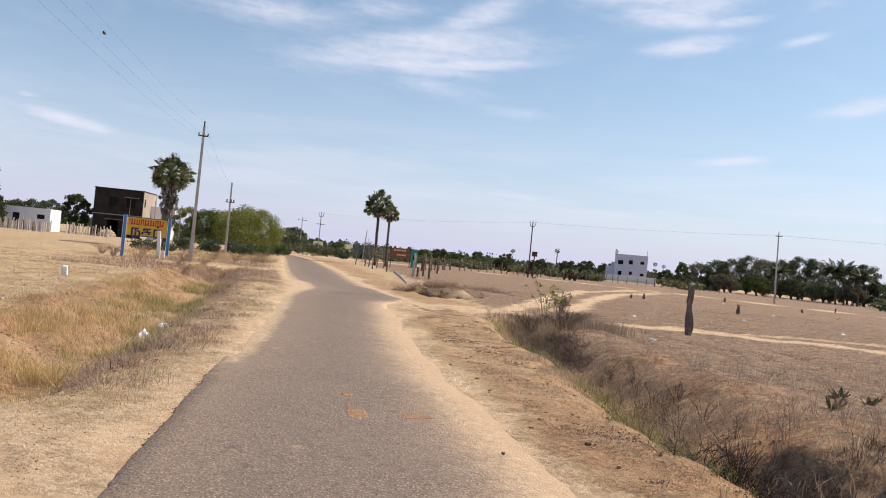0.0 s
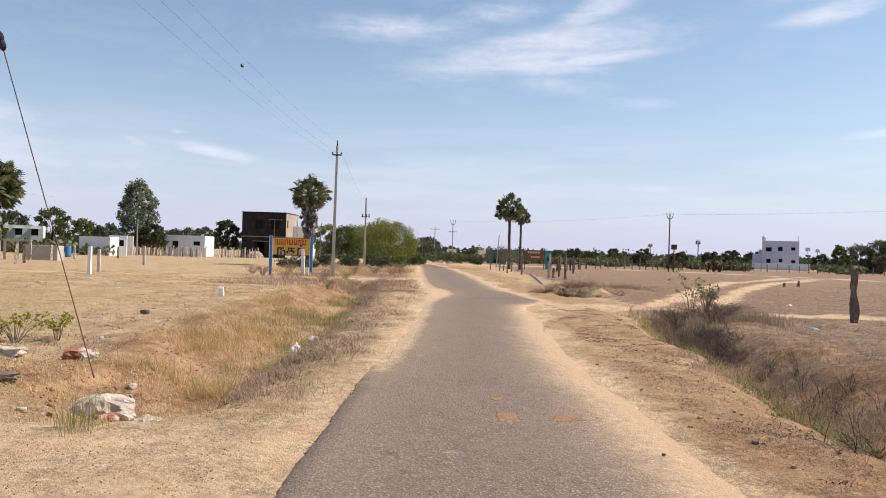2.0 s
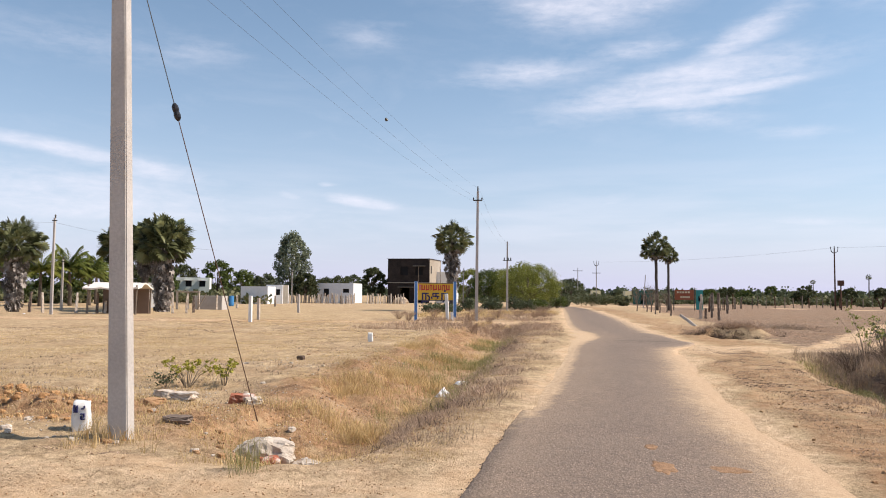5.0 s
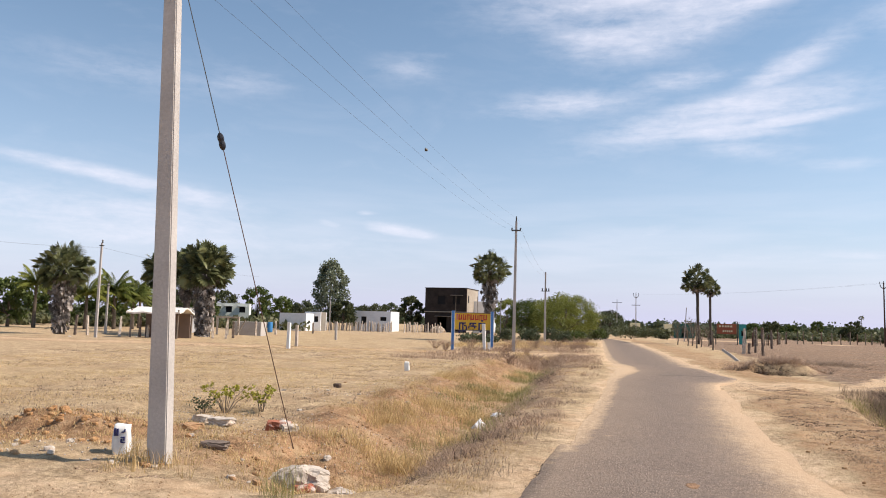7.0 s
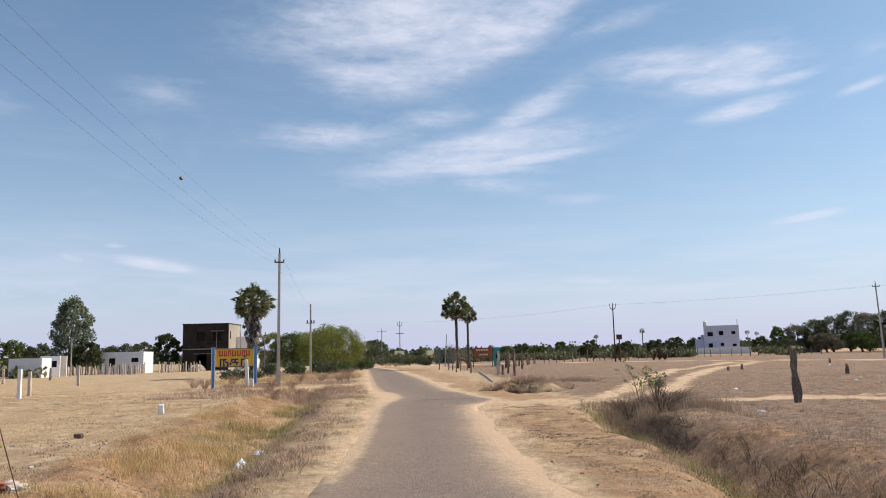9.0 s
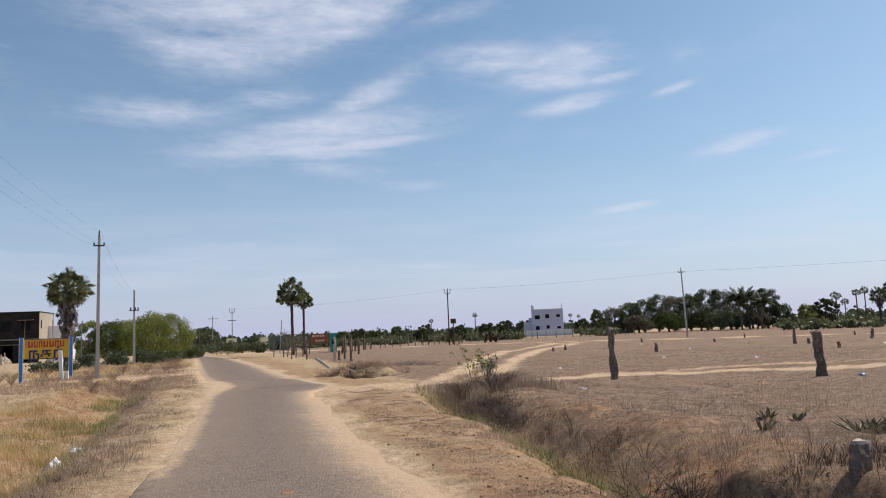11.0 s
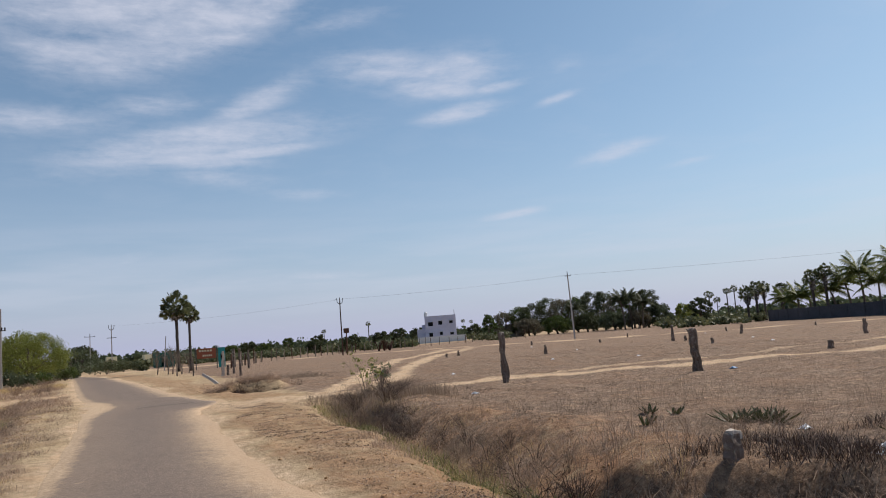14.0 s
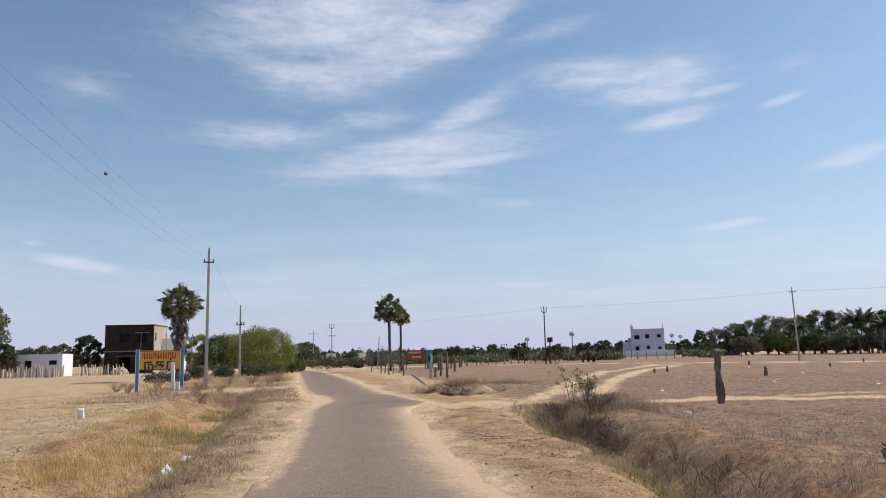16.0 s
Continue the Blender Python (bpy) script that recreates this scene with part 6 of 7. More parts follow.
# bushes down both sides of the lane
lane = []
for az, d, w, h in ((-8.6, 72, 2.2, 1.5), (-7.0, 80, 3.0, 1.8), (-6.4, 76, 2.2, 1.4), (-5.0, 80, 3.2, 1.7), (-4.2, 76, 2.0, 1.2), (-3.3, 80, 2.6, 1.5), (-2.6, 84, 2.2, 1.2), (-1.9, 92, 3.0, 1.7), (-1.2, 102, 3, 1.8), (0.65, 112, 4.0, 2.3), (1.7, 120, 3.4, 1.9), (2.4, 128, 3.4, 1.9), (-9.6, 66, 2.4, 1.0), (-10.8, 62, 2.6, 1.0), (3.0, 118, 2.0, 1.2), (-0.4, 125, 5, 2.2), (-2.8, 110, 5, 2.4)):
    px, py = at(az, d)
    b = thing("roadside_bush", px, py, None, 0, "green tangled bush beside the lane", "bush", "bushes beside the lane")
    p = bush_points(px, py, w, h, 900, 7) - np.array((px, py, height(px, py)))
    ob = new("foliage", cards("foliage", p, 0.5, 0.10, 0.6, DARK_LEAF if az > 0 else (MID_LEAF if int(az * 10) % 2 else GREY_LEAF)))
    ob.parent = b
    bm = bmesh.new()
    for i in range(7):
        a = i * 0.9
        tube(bm, [(0, 0, -0.05), (w * 0.15 * math.cos(a), w * 0.15 * math.sin(a), h * 0.4), (w * 0.32 * math.cos(a), w * 0.32 * math.sin(a), h * 0.75)], [0.04, 0.025, 0.008], 4)
    part("stem_cluster", bm, BARK, b)


def twigs(bm, x, y, z, tall, spread, count, thick=0.008, forks=3):
    for i in range(count):
        a = rng.uniform(0, 6.283)
        r = spread * rng.uniform(0.2, 1.0)
        mid = Vector((x + r * 0.45 * math.cos(a), y + r * 0.45 * math.sin(a), z + tall * rng.uniform(0.4, 0.6)))
        end = Vector((x + r * math.cos(a), y + r * math.sin(a), z + tall * rng.uniform(0.7, 1.05)))
        tube(bm, [(x + 0.1 * r * math.cos(a), y + 0.1 * r * math.sin(a), z - 0.03), mid, end], [thick, thick * 0.7, thick * 0.25], 3)
        for j in range(forks):
            s = mid.lerp(end, rng.uniform(0.0, 0.7))
            q = a + rng.uniform(-1.2, 1.2)
            ln = tall * rng.uniform(0.2, 0.45)
            tube(bm, [s, s + Vector((math.cos(q) * ln * 0.7, math.sin(q) * ln * 0.7, ln * rng.uniform(0.2, 0.8)))], [thick * 0.5, thick * 0.2], 3)


def shrub(x, y, tall, spread, count, label, leaf=None, leaves=0, leaf_size=0.03, thick=0.008, name="dry_shrub", material=TWIG, group="shrubs along the ditches"):
    b = thing(name, x, y, None, 0, label, "shrub", group)
    bm = bmesh.new()
    twigs(bm, 0, 0, 0, tall, spread, count, thick)
    part("brushwood", bm, material, b)
    if leaf:
        p = blob_points(leaves, (0, 0, tall * 0.62), (spread * 0.95, spread * 0.95, tall * 0.42), 0.2)
        keep = np.array([noise.noise(Vector(v) * 3.2 / max(spread, 0.3)) > -0.08 for v in p])
        ob = new("foliage", cards("foliage", p[keep], 0.6, leaf_size, 0.55, leaf))
        ob.parent = b
    return b


def leafy_shrub(x, y, tall, spread, stems, label, leaf, per, leaf_size):
    """Thin spreading stems that carry loose bunches of leaves near their ends."""
    b = thing("leafy_shrub", x, y, None, 0, label, "shrub", "leafy shrubs")
    bm, pts = bmesh.new(), []
    for i in range(stems):
        a, r, h = i * 2.4 + rng.uniform(-0.4, 0.4), spread * rng.uniform(0.25, 1.0), tall * rng.uniform(0.55, 1.05)
        mid = Vector((r * 0.4 * math.cos(a), r * 0.4 * math.sin(a), h * 0.55))
        end = Vector((r * math.cos(a), r * math.sin(a), h))
        tube(bm, [(0.03 * math.cos(a), 0.03 * math.sin(a), -0.03), mid, end], [0.007, 0.005, 0.002], 4)
        for u in (0.55, 0.8, 1.0):
            c = mid.lerp(end, u) + Vector(rng.normal(size=3)) * 0.06 * tall
            pts.append(blob_points(per // 2, c, (0.1 * tall, 0.1 * tall, 0.08 * tall), 0.1))
    part("brushwood", bm, WOOD, b)
    ob = new("foliage", cards("foliage", np.concatenate(pts), 0.6, leaf_size, 0.5, leaf))
    ob.parent = b
    return b


YELLOW_LEAF = leafy("yellow_leaf", (0.16, 0.17, 0.03), (0.62, 0.55, 0.09))
leafy_shrub(-6.9, 12.5, 0.5, 0.6, 15, "small green shrub on the straw field", YELLOW_LEAF, 24, 0.026)
shrub(-7.05, 12.0, 0.3, 0.3, 12, "low grey-green shrub on the straw field", GREY_LEAF, 300, 0.025, 0.005)
leafy_shrub(-6.3, 12.7, 0.42, 0.36, 9, "yellow-flowering shrub on the straw field", YELLOW_LEAF, 26, 0.028)
leafy_shrub(7.5, 22.3, 1.35, 0.75, 11, "tall leafy shrub rising above dry weeds", BRIGHT_LEAF, 20, 0.034)
leafy_shrub(8.2, 23.0, 1.15, 0.6, 9, "leafy shrub above dry weeds", GREY_LEAF, 18, 0.036)
shrub(6.9, 21.6, 0.55, 0.9, 110, "dense brown dry shrub in the ditch", None, 0, 0.03, 0.004)
shrub(7.8, 20.8, 0.6, 1.0, 110, "dense brown dry shrub in the ditch", None, 0, 0.03, 0.004)
shrub(7.0, 19.2, 0.5, 0.9, 110, "dense brown dry shrub in the ditch", None, 0, 0.03, 0.004)
shrub(4.45, 6.75, 0.55, 0.3, 24, "blackened thorny stump in the ditch", None, 0, 0.03, 0.007)


def agave(x, y, tall, count, label):
    """Low plant of thick pointed upright leaves."""
    top = thing("agave_plant", x, y, None, rng.uniform(0, 360), label, "plant", "low green plants above the ditch")
    for i in range(count):
        a, lean = i * 2.4 + rng.uniform(-0.3, 0.3), rng.uniform(0.2, 1.5)
        ln = tall * rng.uniform(0.75, 1.2)
        out = Vector((math.cos(a), math.sin(a), 0))
        side = Vector((-math.sin(a), math.cos(a), 0))
        bm = bmesh.new()
        rows = []
        for j, w in enumerate((0.02, 0.036, 0.034, 0.022)):
            u = j / 4
            c = out * (0.05 + ln * lean * u) + Vector((0, 0, ln * (u - 0.18 * lean * u * u) - 0.02))
            rows.append([bm.verts.new(c - side * w), bm.verts.new(c + Vector((0, 0, -0.012)) - out * -0.01), bm.verts.new(c + side * w)])
        tip = bm.verts.new(out * (0.05 + ln * lean) + Vector((0, 0, ln * (1 - 0.18 * lean))))
        for r0, r1 in zip(rows, rows[1:]):
            for q in (0, 1):
                bm.faces.new((r0[q], r0[q + 1], r1[q + 1], r1[q]))
        for q in (0, 1):
            bm.faces.new((rows[-1][q], rows[-1][q + 1], tip))
        plain_part("leaf", bm, AGAVE, top)


for x, y, h, c in ((7.95, 9.9, 0.17, 10), (9.0, 9.1, 0.27, 16), (9.15, 8.9, 0.24, 15), (9.25, 8.75, 0.28, 16), (9.35, 8.6, 0.25, 16), (9.05, 6.35, 0.2, 17), (9.25, 6.15, 0.18, 13), (9.0, 11.1, 0.15, 10), (9.35, 10.8, 0.13, 9)):
    agave(x, y, h, c, "low dark green plant with thick pointed leaves")
shrub(8.6, 24.0, 0.9, 0.5, 30, "thin dry shrub beside the side track", DRY_WEED, 160, 0.03)


for az, d, h in ((3.9, 82, 2.6), (4.6, 80, 2.3), (4.9, 78, 2.9), (5.5, 76, 2.2), (6.0, 80, 2.4)):
    b = thing("bare_thorn_tree", *at(az, d), None, 0, "bare grey thorn tree beside the lane", "tree", "bare thorn trees")
    bm = bmesh.new()
    tube(bm, [(0, 0, -0.1), (0.06, 0, h * 0.2), (-0.03, 0.05, h * 0.45)], [0.07, 0.055, 0.04], 6)
    part("trunk", bm, WOOD, b)
    for q in range(5):
        bm = bmesh.new()
        twigs(bm, 0.0, 0.02, h * (0.22 + 0.06 * q), h * 0.5, 1.3 - 0.12 * q, 5, 0.014, 6)
        part("limb", bm, WOOD, b)
for az, d, h in ((20.0, 125, 1.9), (19.6, 125, 1.7), (20.4, 126, 1.6)):
    shrub(*at(az, d), h, 1.3, 9, "fallen dark branches by the fence", None, 0, 0.03, 0.08, "fallen_branches", RUST, "fallen branches")
bx, by = at(17.25, 112)
tb = thing("transformer_post", bx, by, None, 0, "rusty box on a short post beside the pole", "box")
part("post", tube(bmesh.new(), [(0, 0, -0.1), (0, 0, 3.4)], [0.1, 0.08], 6), RUST, tb)
part("box", box(bmesh.new(), 0, 0, 3.5, 0.7, 0.5, 0.7, 0.03), RUST, tb)

# ---- low thorny scrub ----


def ribbons(start, way, length, width, bend):
    """Corners of thin tapering strips: two faces each, bent at the middle."""
    side = np.cross(way, rng.normal(size=way.shape))
    side /= np.linalg.norm(side, axis=1)[:, None] + 1e-9
    w = side * width[:, None]
    mid = start + way * (length * 0.5)[:, None]
    tip = mid + (way + bend) * (length * 0.5)[:, None]
    return np.stack([start - w, start + w, mid + w * 0.7, mid - w * 0.7, tip + w * 0.25, tip - w * 0.25], 1), mid, tip


def thicket(name, xs, ys, size, stems, material, label, width=0.003, forks=3, flat=0.55):
    """Many small dry bushes, each a burst of forked stems, as one mesh of kind stuff."""
    count = len(xs) * stems
    big = np.repeat(np.broadcast_to(size, xs.shape) * rng.uniform(0.6, 1.25, len(xs)), stems)
    start = np.stack([np.repeat(xs, stems), np.repeat(ys, stems), np.repeat(height(xs, ys), stems) - 0.02], 1)
    start[:, :2] += rng.normal(size=(count, 2)) * big[:, None] * 0.22
    way = rng.normal(size=(count, 3))
    way[:, 2] = np.abs(way[:, 2]) * flat + 0.25
    way /= np.linalg.norm(way, axis=1)[:, None]
    length = big * rng.uniform(0.5, 1.1, count)
    v, mid, tip = ribbons(start, way, length, width * rng.uniform(0.6, 1.4, count), rng.normal(size=(count, 3)) * 0.45)
    out = [v]
    for j in range(forks):
        base = mid + (tip - mid) * rng.uniform(-0.3, 0.9, count)[:, None]
        turn = way + rng.normal(size=(count, 3)) * 0.75
        turn /= np.linalg.norm(turn, axis=1)[:, None] + 1e-9
        out.append(ribbons(base, turn, length * rng.uniform(0.25, 0.55, count), width * 0.6 * rng.uniform(0.6, 1.4, count), rng.normal(size=(count, 3)) * 0.5)[0])
    v = np.concatenate(out)
    f = (np.array([(0, 1, 2, 3), (3, 2, 4, 5)])[None] + np.arange(len(v))[:, None, None] * 6).reshape(-1, 4)
    return tagged(new(name, quick_mesh(name, v.reshape(-1, 3), f, material)), label, "scrub", kind="stuff")


def along_right(count, lo, hi, y0, y1, seed, gate):
    """Places beside the right ditch, lo to hi metres beyond its bed, in clumps."""
    ys = y0 + (y1 - y0) * rng.uniform(size=count) ** 1.2
    xs = np.interp(ys, *DITCH_R) + rng.uniform(lo, hi, count)
    keep = (value_noise(xs, ys, 0.9, seed) + 0.6 * value_noise(xs, ys, 2.4, seed + 1) > gate) & (np.hypot((xs - 5.9) / 0.75, (ys - 8.2) / 0.8) > 1) & (np.hypot(xs - 6.4, ys - 6.4) > 0.45)
    return xs[keep], ys[keep]


thicket("ditch_scrub", *along_right(420, -0.2, 1.1, 4.6, 24, 101, 0.2), 0.3, 18, DRY_WEED, "grey-brown dry scrub along the ditch", 0.0024)
thicket("ditch_dark_scrub", *along_right(260, -0.1, 0.9, 4.6, 24, 103, 0.35), 0.34, 20, TWIG, "dark tangled dry scrub on the ditch bank", 0.003)
xs, ys = 4.6 + rng.normal(size=26) * 0.28, 6.7 + rng.normal(size=26) * 0.4
thicket("burnt_scrub", xs, ys, 0.5, 14, leafy("burnt_twig", (0.02, 0.014, 0.012), (0.09, 0.06, 0.05), 0.9, 0.0), "blackened dry scrub at the ditch edge", 0.0045, 4, 1.2)
# dark scrub added to stand in for the shadow on the ditch bank
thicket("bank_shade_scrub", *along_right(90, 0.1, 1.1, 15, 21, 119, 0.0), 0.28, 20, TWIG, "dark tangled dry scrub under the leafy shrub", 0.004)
thicket("ditch_reddish_scrub", *along_right(320, 0.1, 1.6, 4.6, 24, 105, 0.15), 0.22, 16, BROWN_WEED, "reddish brown dry scrub above the ditch", 0.0022)
thicket("pasture_scrub", *along_right(420, 1.2, 5.5, 4.6, 30, 107, 0.25), 0.2, 12, DRY_WEED, "low sparse dry scrub on the pasture", 0.0018, 2)
thicket("pasture_flat_scrub", *along_right(160, 1.0, 7.0, 5.0, 26, 109, 0.3), 0.24, 14, TWIG, "low dark dry mats on the pasture", 0.0022, 3, 0.15)
ys = 8.8 + 33 * rng.uniform(size=700) ** 1.3
xs = np.interp(ys, *DITCH_L) + rng.uniform(0.2, 1.0, 700)
keep = (xs < np.interp(ys, ROAD_Y, ROAD_L) - 0.9) & (value_noise(xs, ys, 1.0, 111) + 0.6 * value_noise(xs, ys, 2.6, 112) > 0.1)
thicket("bank_scrub", xs[keep], ys[keep], 0.2, 16, BROWN_WEED, "purplish brown dry scrub on the road bank", 0.0026, 3, 0.35)
keep &= value_noise(xs, ys, 0.8, 113) > 0.35
thicket("bank_dark_scrub", xs[keep] - 0.15, ys[keep] + 0.1, 0.16, 16, TWIG, "dark dry scrub at the foot of the road bank", 0.0026, 3, 0.3)
ys = 9.0 + 30 * rng.uniform(size=420) ** 1.3
xs = np.interp(ys, *DITCH_L) - rng.uniform(0.4, 2.6, 420)
keep = value_noise(xs, ys, 0.9, 115) + 0.6 * value_noise(xs, ys, 2.2, 116) > 0.15
thicket("far_bank_scrub", xs[keep], ys[keep], 0.26, 18, STRAW, "golden dry scrub on the eroded bank", 0.002, 3, 0.8)
xs, ys = 9.1 + rng.normal(size=40) * 0.45, 8.9 + rng.normal(size=40) * 0.4
thicket("plant_foot_scrub", xs, ys, 0.3, 16, DRY_WEED, "thin grey dry scrub among the green plants", 0.0018)
# scrub hanging over the hollow beyond the side track, and other low patches
xs, ys = 6.2 + rng.normal(size=80) * 0.8, 34.0 + rng.normal(size=80) * 0.4
thicket("hollow_scrub", xs, ys, 0.36, 20, BROWN_WEED, "brown dry scrub over the washed-out hollow", 0.006)
xs, ys = 6.0 + rng.normal(size=60) * 0.6, 33.15 + rng.normal(size=60) * 0.15
thicket("hollow_dark_scrub", xs, ys, 0.32, 18, TWIG, "dark dry scrub in the washed-out hollow", 0.006)
xs, ys = 10.6 + rng.normal(size=60) * 1.0, 42.5 + rng.normal(size=60) * 0.9
thicket("pasture_patch_scrub", xs, ys, 0.32, 16, DRY_WEED, "low brown scrub patch on the pasture", 0.006)
xs, ys = -3.6 + rng.normal(size=110) * 0.8, 37.0 + rng.normal(size=110) * 1.6
thicket("lane_head_scrub", xs, ys, 0.4, 18, BROWN_WEED, "brown dry scrub at the ditch head", 0.006)

# ---- grass and weeds ----
# straw field beyond the ditch
xs, ys = scatter(24000, -22, -4.6, 8.5, 44, 1.5)
keep = (xs < np.interp(ys, *DITCH_L) - 1.2) & (np.hypot((xs + 7.4) / 1.7, (ys - 9.3) / 0.9) > 1)
xs, ys = xs[keep], ys[keep]
keep = value_noise(xs, ys, 0.6, 41) > -0.25
blades("field_grass", xs[keep], ys[keep], 0.07, 1.2, 8, STRAW, "short straw-coloured dry grass on the field", 0.002, 0.13)
# tall straw and green grass in the left ditch
xs, ys = scatter(7500, -5.6, -2.2, 8.6, 44, 1.3)
keep = (xs > np.interp(ys, *DITCH_L) - 2.4) & (xs < np.interp(ys, *DITCH_L) + 0.45)
xs, ys = xs[keep], ys[keep]
clump = value_noise(xs, ys, 0.9, 42) + 0.6 * value_noise(xs, ys, 2.6, 56)
keep = clump > 0.62
blades("ditch_grass", xs[keep], ys[keep], 0.05 + 0.26 * np.clip(clump[keep], 0, 1), 1.4, 14, STRAW, "tall dry straw grass in the ditch", 0.003, 0.11)
xs, ys = scatter(700, -4.0, -2.0, 9.5, 40, 1.2)
keep = (np.abs(xs - np.interp(ys, *DITCH_L)) < 0.7) & (value_noise(xs, ys, 0.35, 43) > -0.1)
blades("ditch_greens", xs[keep], ys[keep], 0.2, 1.0, 16, GREEN_BLADE, "green grass in the ditch bed", 0.0022, 0.1)
xs, ys = scatter(4500, -3.4, -0.9, 8.3, 46, 1.3)
keep = (xs > np.interp(ys, *DITCH_L) + 0.35) & (xs < np.interp(ys, ROAD_Y, ROAD_L) - 0.55) & (value_noise(xs, ys, 1.1, 44) + 0.7 * value_noise(xs, ys, 3.0, 45) > 0.3)
blades("bank_weeds", xs[keep], ys[keep], 0.13, 1.5, 12, DRY_WEED, "grey-brown dry weeds on the road bank", 0.0018, 0.12)
# right ditch: dry weeds, twigs and some green
xs, ys = scatter(1800, 3.4, 8.5, 4.2, 24, 1.3)
d = xs - np.interp(ys, *DITCH_R)
clump = value_noise(xs, ys, 0.9, 45) + 0.6 * value_noise(xs, ys, 2.6, 57)
keep = (d > -0.75) & (d < 0.95 + 0.5 * clump) & (clump > 0.05) & (np.hypot((xs - 5.6) / 0.75, (ys - 8.2) / 0.8) > 1)
blades("ditch_weeds", xs[keep], ys[keep], 0.10 + 0.2 * np.clip(clump[keep] + 0.2, 0, 1), 1.4, 7, BROWN_WEED, "dense grey-brown dry weeds in the ditch", 0.0035, 0.11)
xs, ys = scatter(1900, 3.4, 7.5, 4.2, 23, 1.2)
d = xs - np.interp(ys, *DITCH_R)
keep = (np.abs(d + 0.15) < 0.5) & (value_noise(xs, ys, 0.5, 46) > -0.15)
blades("ditch_greens", xs[keep], ys[keep], 0.2, 1.1, 14, GREEN_BLADE, "green grass in the ditch bed", 0.0032, 0.12)
xs, ys = scatter(500, 3.4, 8.8, 4.0, 24, 1.3)
d = xs - np.interp(ys, *DITCH_R)
clump = value_noise(xs, ys, 0.8, 58) + 0.6 * value_noise(xs, ys, 2.2, 59)
keep = (d > -0.55) & (d < 0.9 + 0.4 * clump) & (clump > 0.1) & (np.hypot((xs - 5.6) / 0.75, (ys - 8.2) / 0.8) > 1)
blades("ditch_dark_weeds", xs[keep], ys[keep], 0.14 + 0.22 * np.clip(clump[keep], 0, 1), 1.3, 8, TWIG, "dark brown dry stalks in the ditch", 0.0035, 0.09)
xs, ys = scatter(1500, -3.4, -1.4, 8.8, 44, 1.3)
d = xs - np.interp(ys, *DITCH_L)
keep = (d > 0.3) & (d < 1.0) & (value_noise(xs, ys, 1.2, 60) > 0.15)
blades("bank_dark_weeds", xs[keep], ys[keep], 0.13, 1.5, 8, TWIG, "dark grey-brown dry stalks on the ditch edge", 0.004, 0.1)
bm = bmesh.new()
tx_, ty_ = scatter(200, 3.6, 8.2, 4.3, 24, 1.2)
for px, py in zip(tx_, ty_):
    d_ = px - np.interp(py, *DITCH_R)
    if -0.6 < d_ < 1.1:
        twigs(bm, px, py, height(px, py), rng.uniform(0.18, 0.42), 0.3, 4, 0.004, 3)
tagged(part("ditch_twigs", bm, TWIG), "tangled dark dry twigs along the ditch", "twigs", kind="stuff")
# grey-brown pasture
xs, ys = scatter(34000, 5.5, 34, 4.5, 46, 1.6)
keep = (xs - np.interp(ys, *DITCH_R) > 1.3) & (to_line(xs, ys, SIDE_TRACK) > 0.8) & (to_line(xs, ys, FORK_A) > 0.6) & (to_line(xs, ys, FORK_B) > 0.6) & (xs < 4 + ys * 1.5 + 6)
xs, ys = xs[keep], ys[keep]
blades("pasture_grass", xs, ys, 0.06, 1.5, 7, DRY_WEED, "short grey-brown dry grass on the pasture", 0.0018, 0.17)
xs, ys = scatter(700, 6.0, 14, 5.0, 16, 1.0)
keep = (xs - np.interp(ys, *DITCH_R) > 1.2) & (value_noise(xs, ys, 0.6, 47) > 0.0)
blades("pasture_weeds", xs[keep], ys[keep], 0.34, 0.8, 7, DRY_WEED, "tall thin dry weeds on the pasture", 0.0014, 0.14)
xs, ys = scatter(5000, 6, 60, 6, 70, 1.5)
keep = (xs - np.interp(ys, *DITCH_R) > 1.5) & (value_noise(xs, ys, 0.25, 54) > -0.1) & (to_line(xs, ys, SIDE_TRACK) > 1.0)
blades("pasture_tussocks", xs[keep], ys[keep], 0.05, 1.6, 10, DRY_WEED, "low dark dry tussocks on the pasture", 0.006, 0.1)
xs, ys = scatter(3000, -26, -5, 9, 44, 1.4)
keep = (xs < np.interp(ys, *DITCH_L) - 1.8) & (value_noise(xs, ys, 0.3, 55) > 0.05)
blades("field_tussocks", xs[keep], ys[keep], 0.07, 1.4, 10, DRY_WEED, "low brown dry tussocks on the field", 0.006, 0.1)
# verge tufts and the foot of the near pole
blades("verge_tuft", np.array([-3.06, -3.0, -3.12, -3.05, -2.98, -3.15]), np.array([6.6, 6.65, 6.62, 6.7, 6.58, 6.7]), 0.42, 0.7, 24, GREEN_BLADE, "tall tuft of pale green grass on the verge", 0.0016, 0.09)
xs = -5.06 + rng.normal(size=34) * 0.3
ys = 7.6 + rng.normal(size=34) * 0.18
blades("pole_foot_grass", xs, ys, 0.22, 1.0, 9, STRAW, "dry grass round the pole foot", 0.003, 0.05)
xs, ys = scatter(1300, -9.5, -3.0, 6.9, 10.5, 1.0)
keep = value_noise(xs, ys, 0.7, 48) > 0.0
blades("verge_grass", xs[keep], ys[keep], 0.09, 1.2, 9, STRAW, "short dry grass between stones", 0.003, 0.09)
xs, ys = scatter(420, 2.9, 4.3, 4.5, 26, 1.0)
keep = value_noise(xs, ys, 0.9, 49) > 0.1
blades("verge_weeds", xs[keep], ys[keep], 0.06, 1.3, 8, DRY_WEED, "sparse dry weeds on the red verge", 0.003, 0.09)
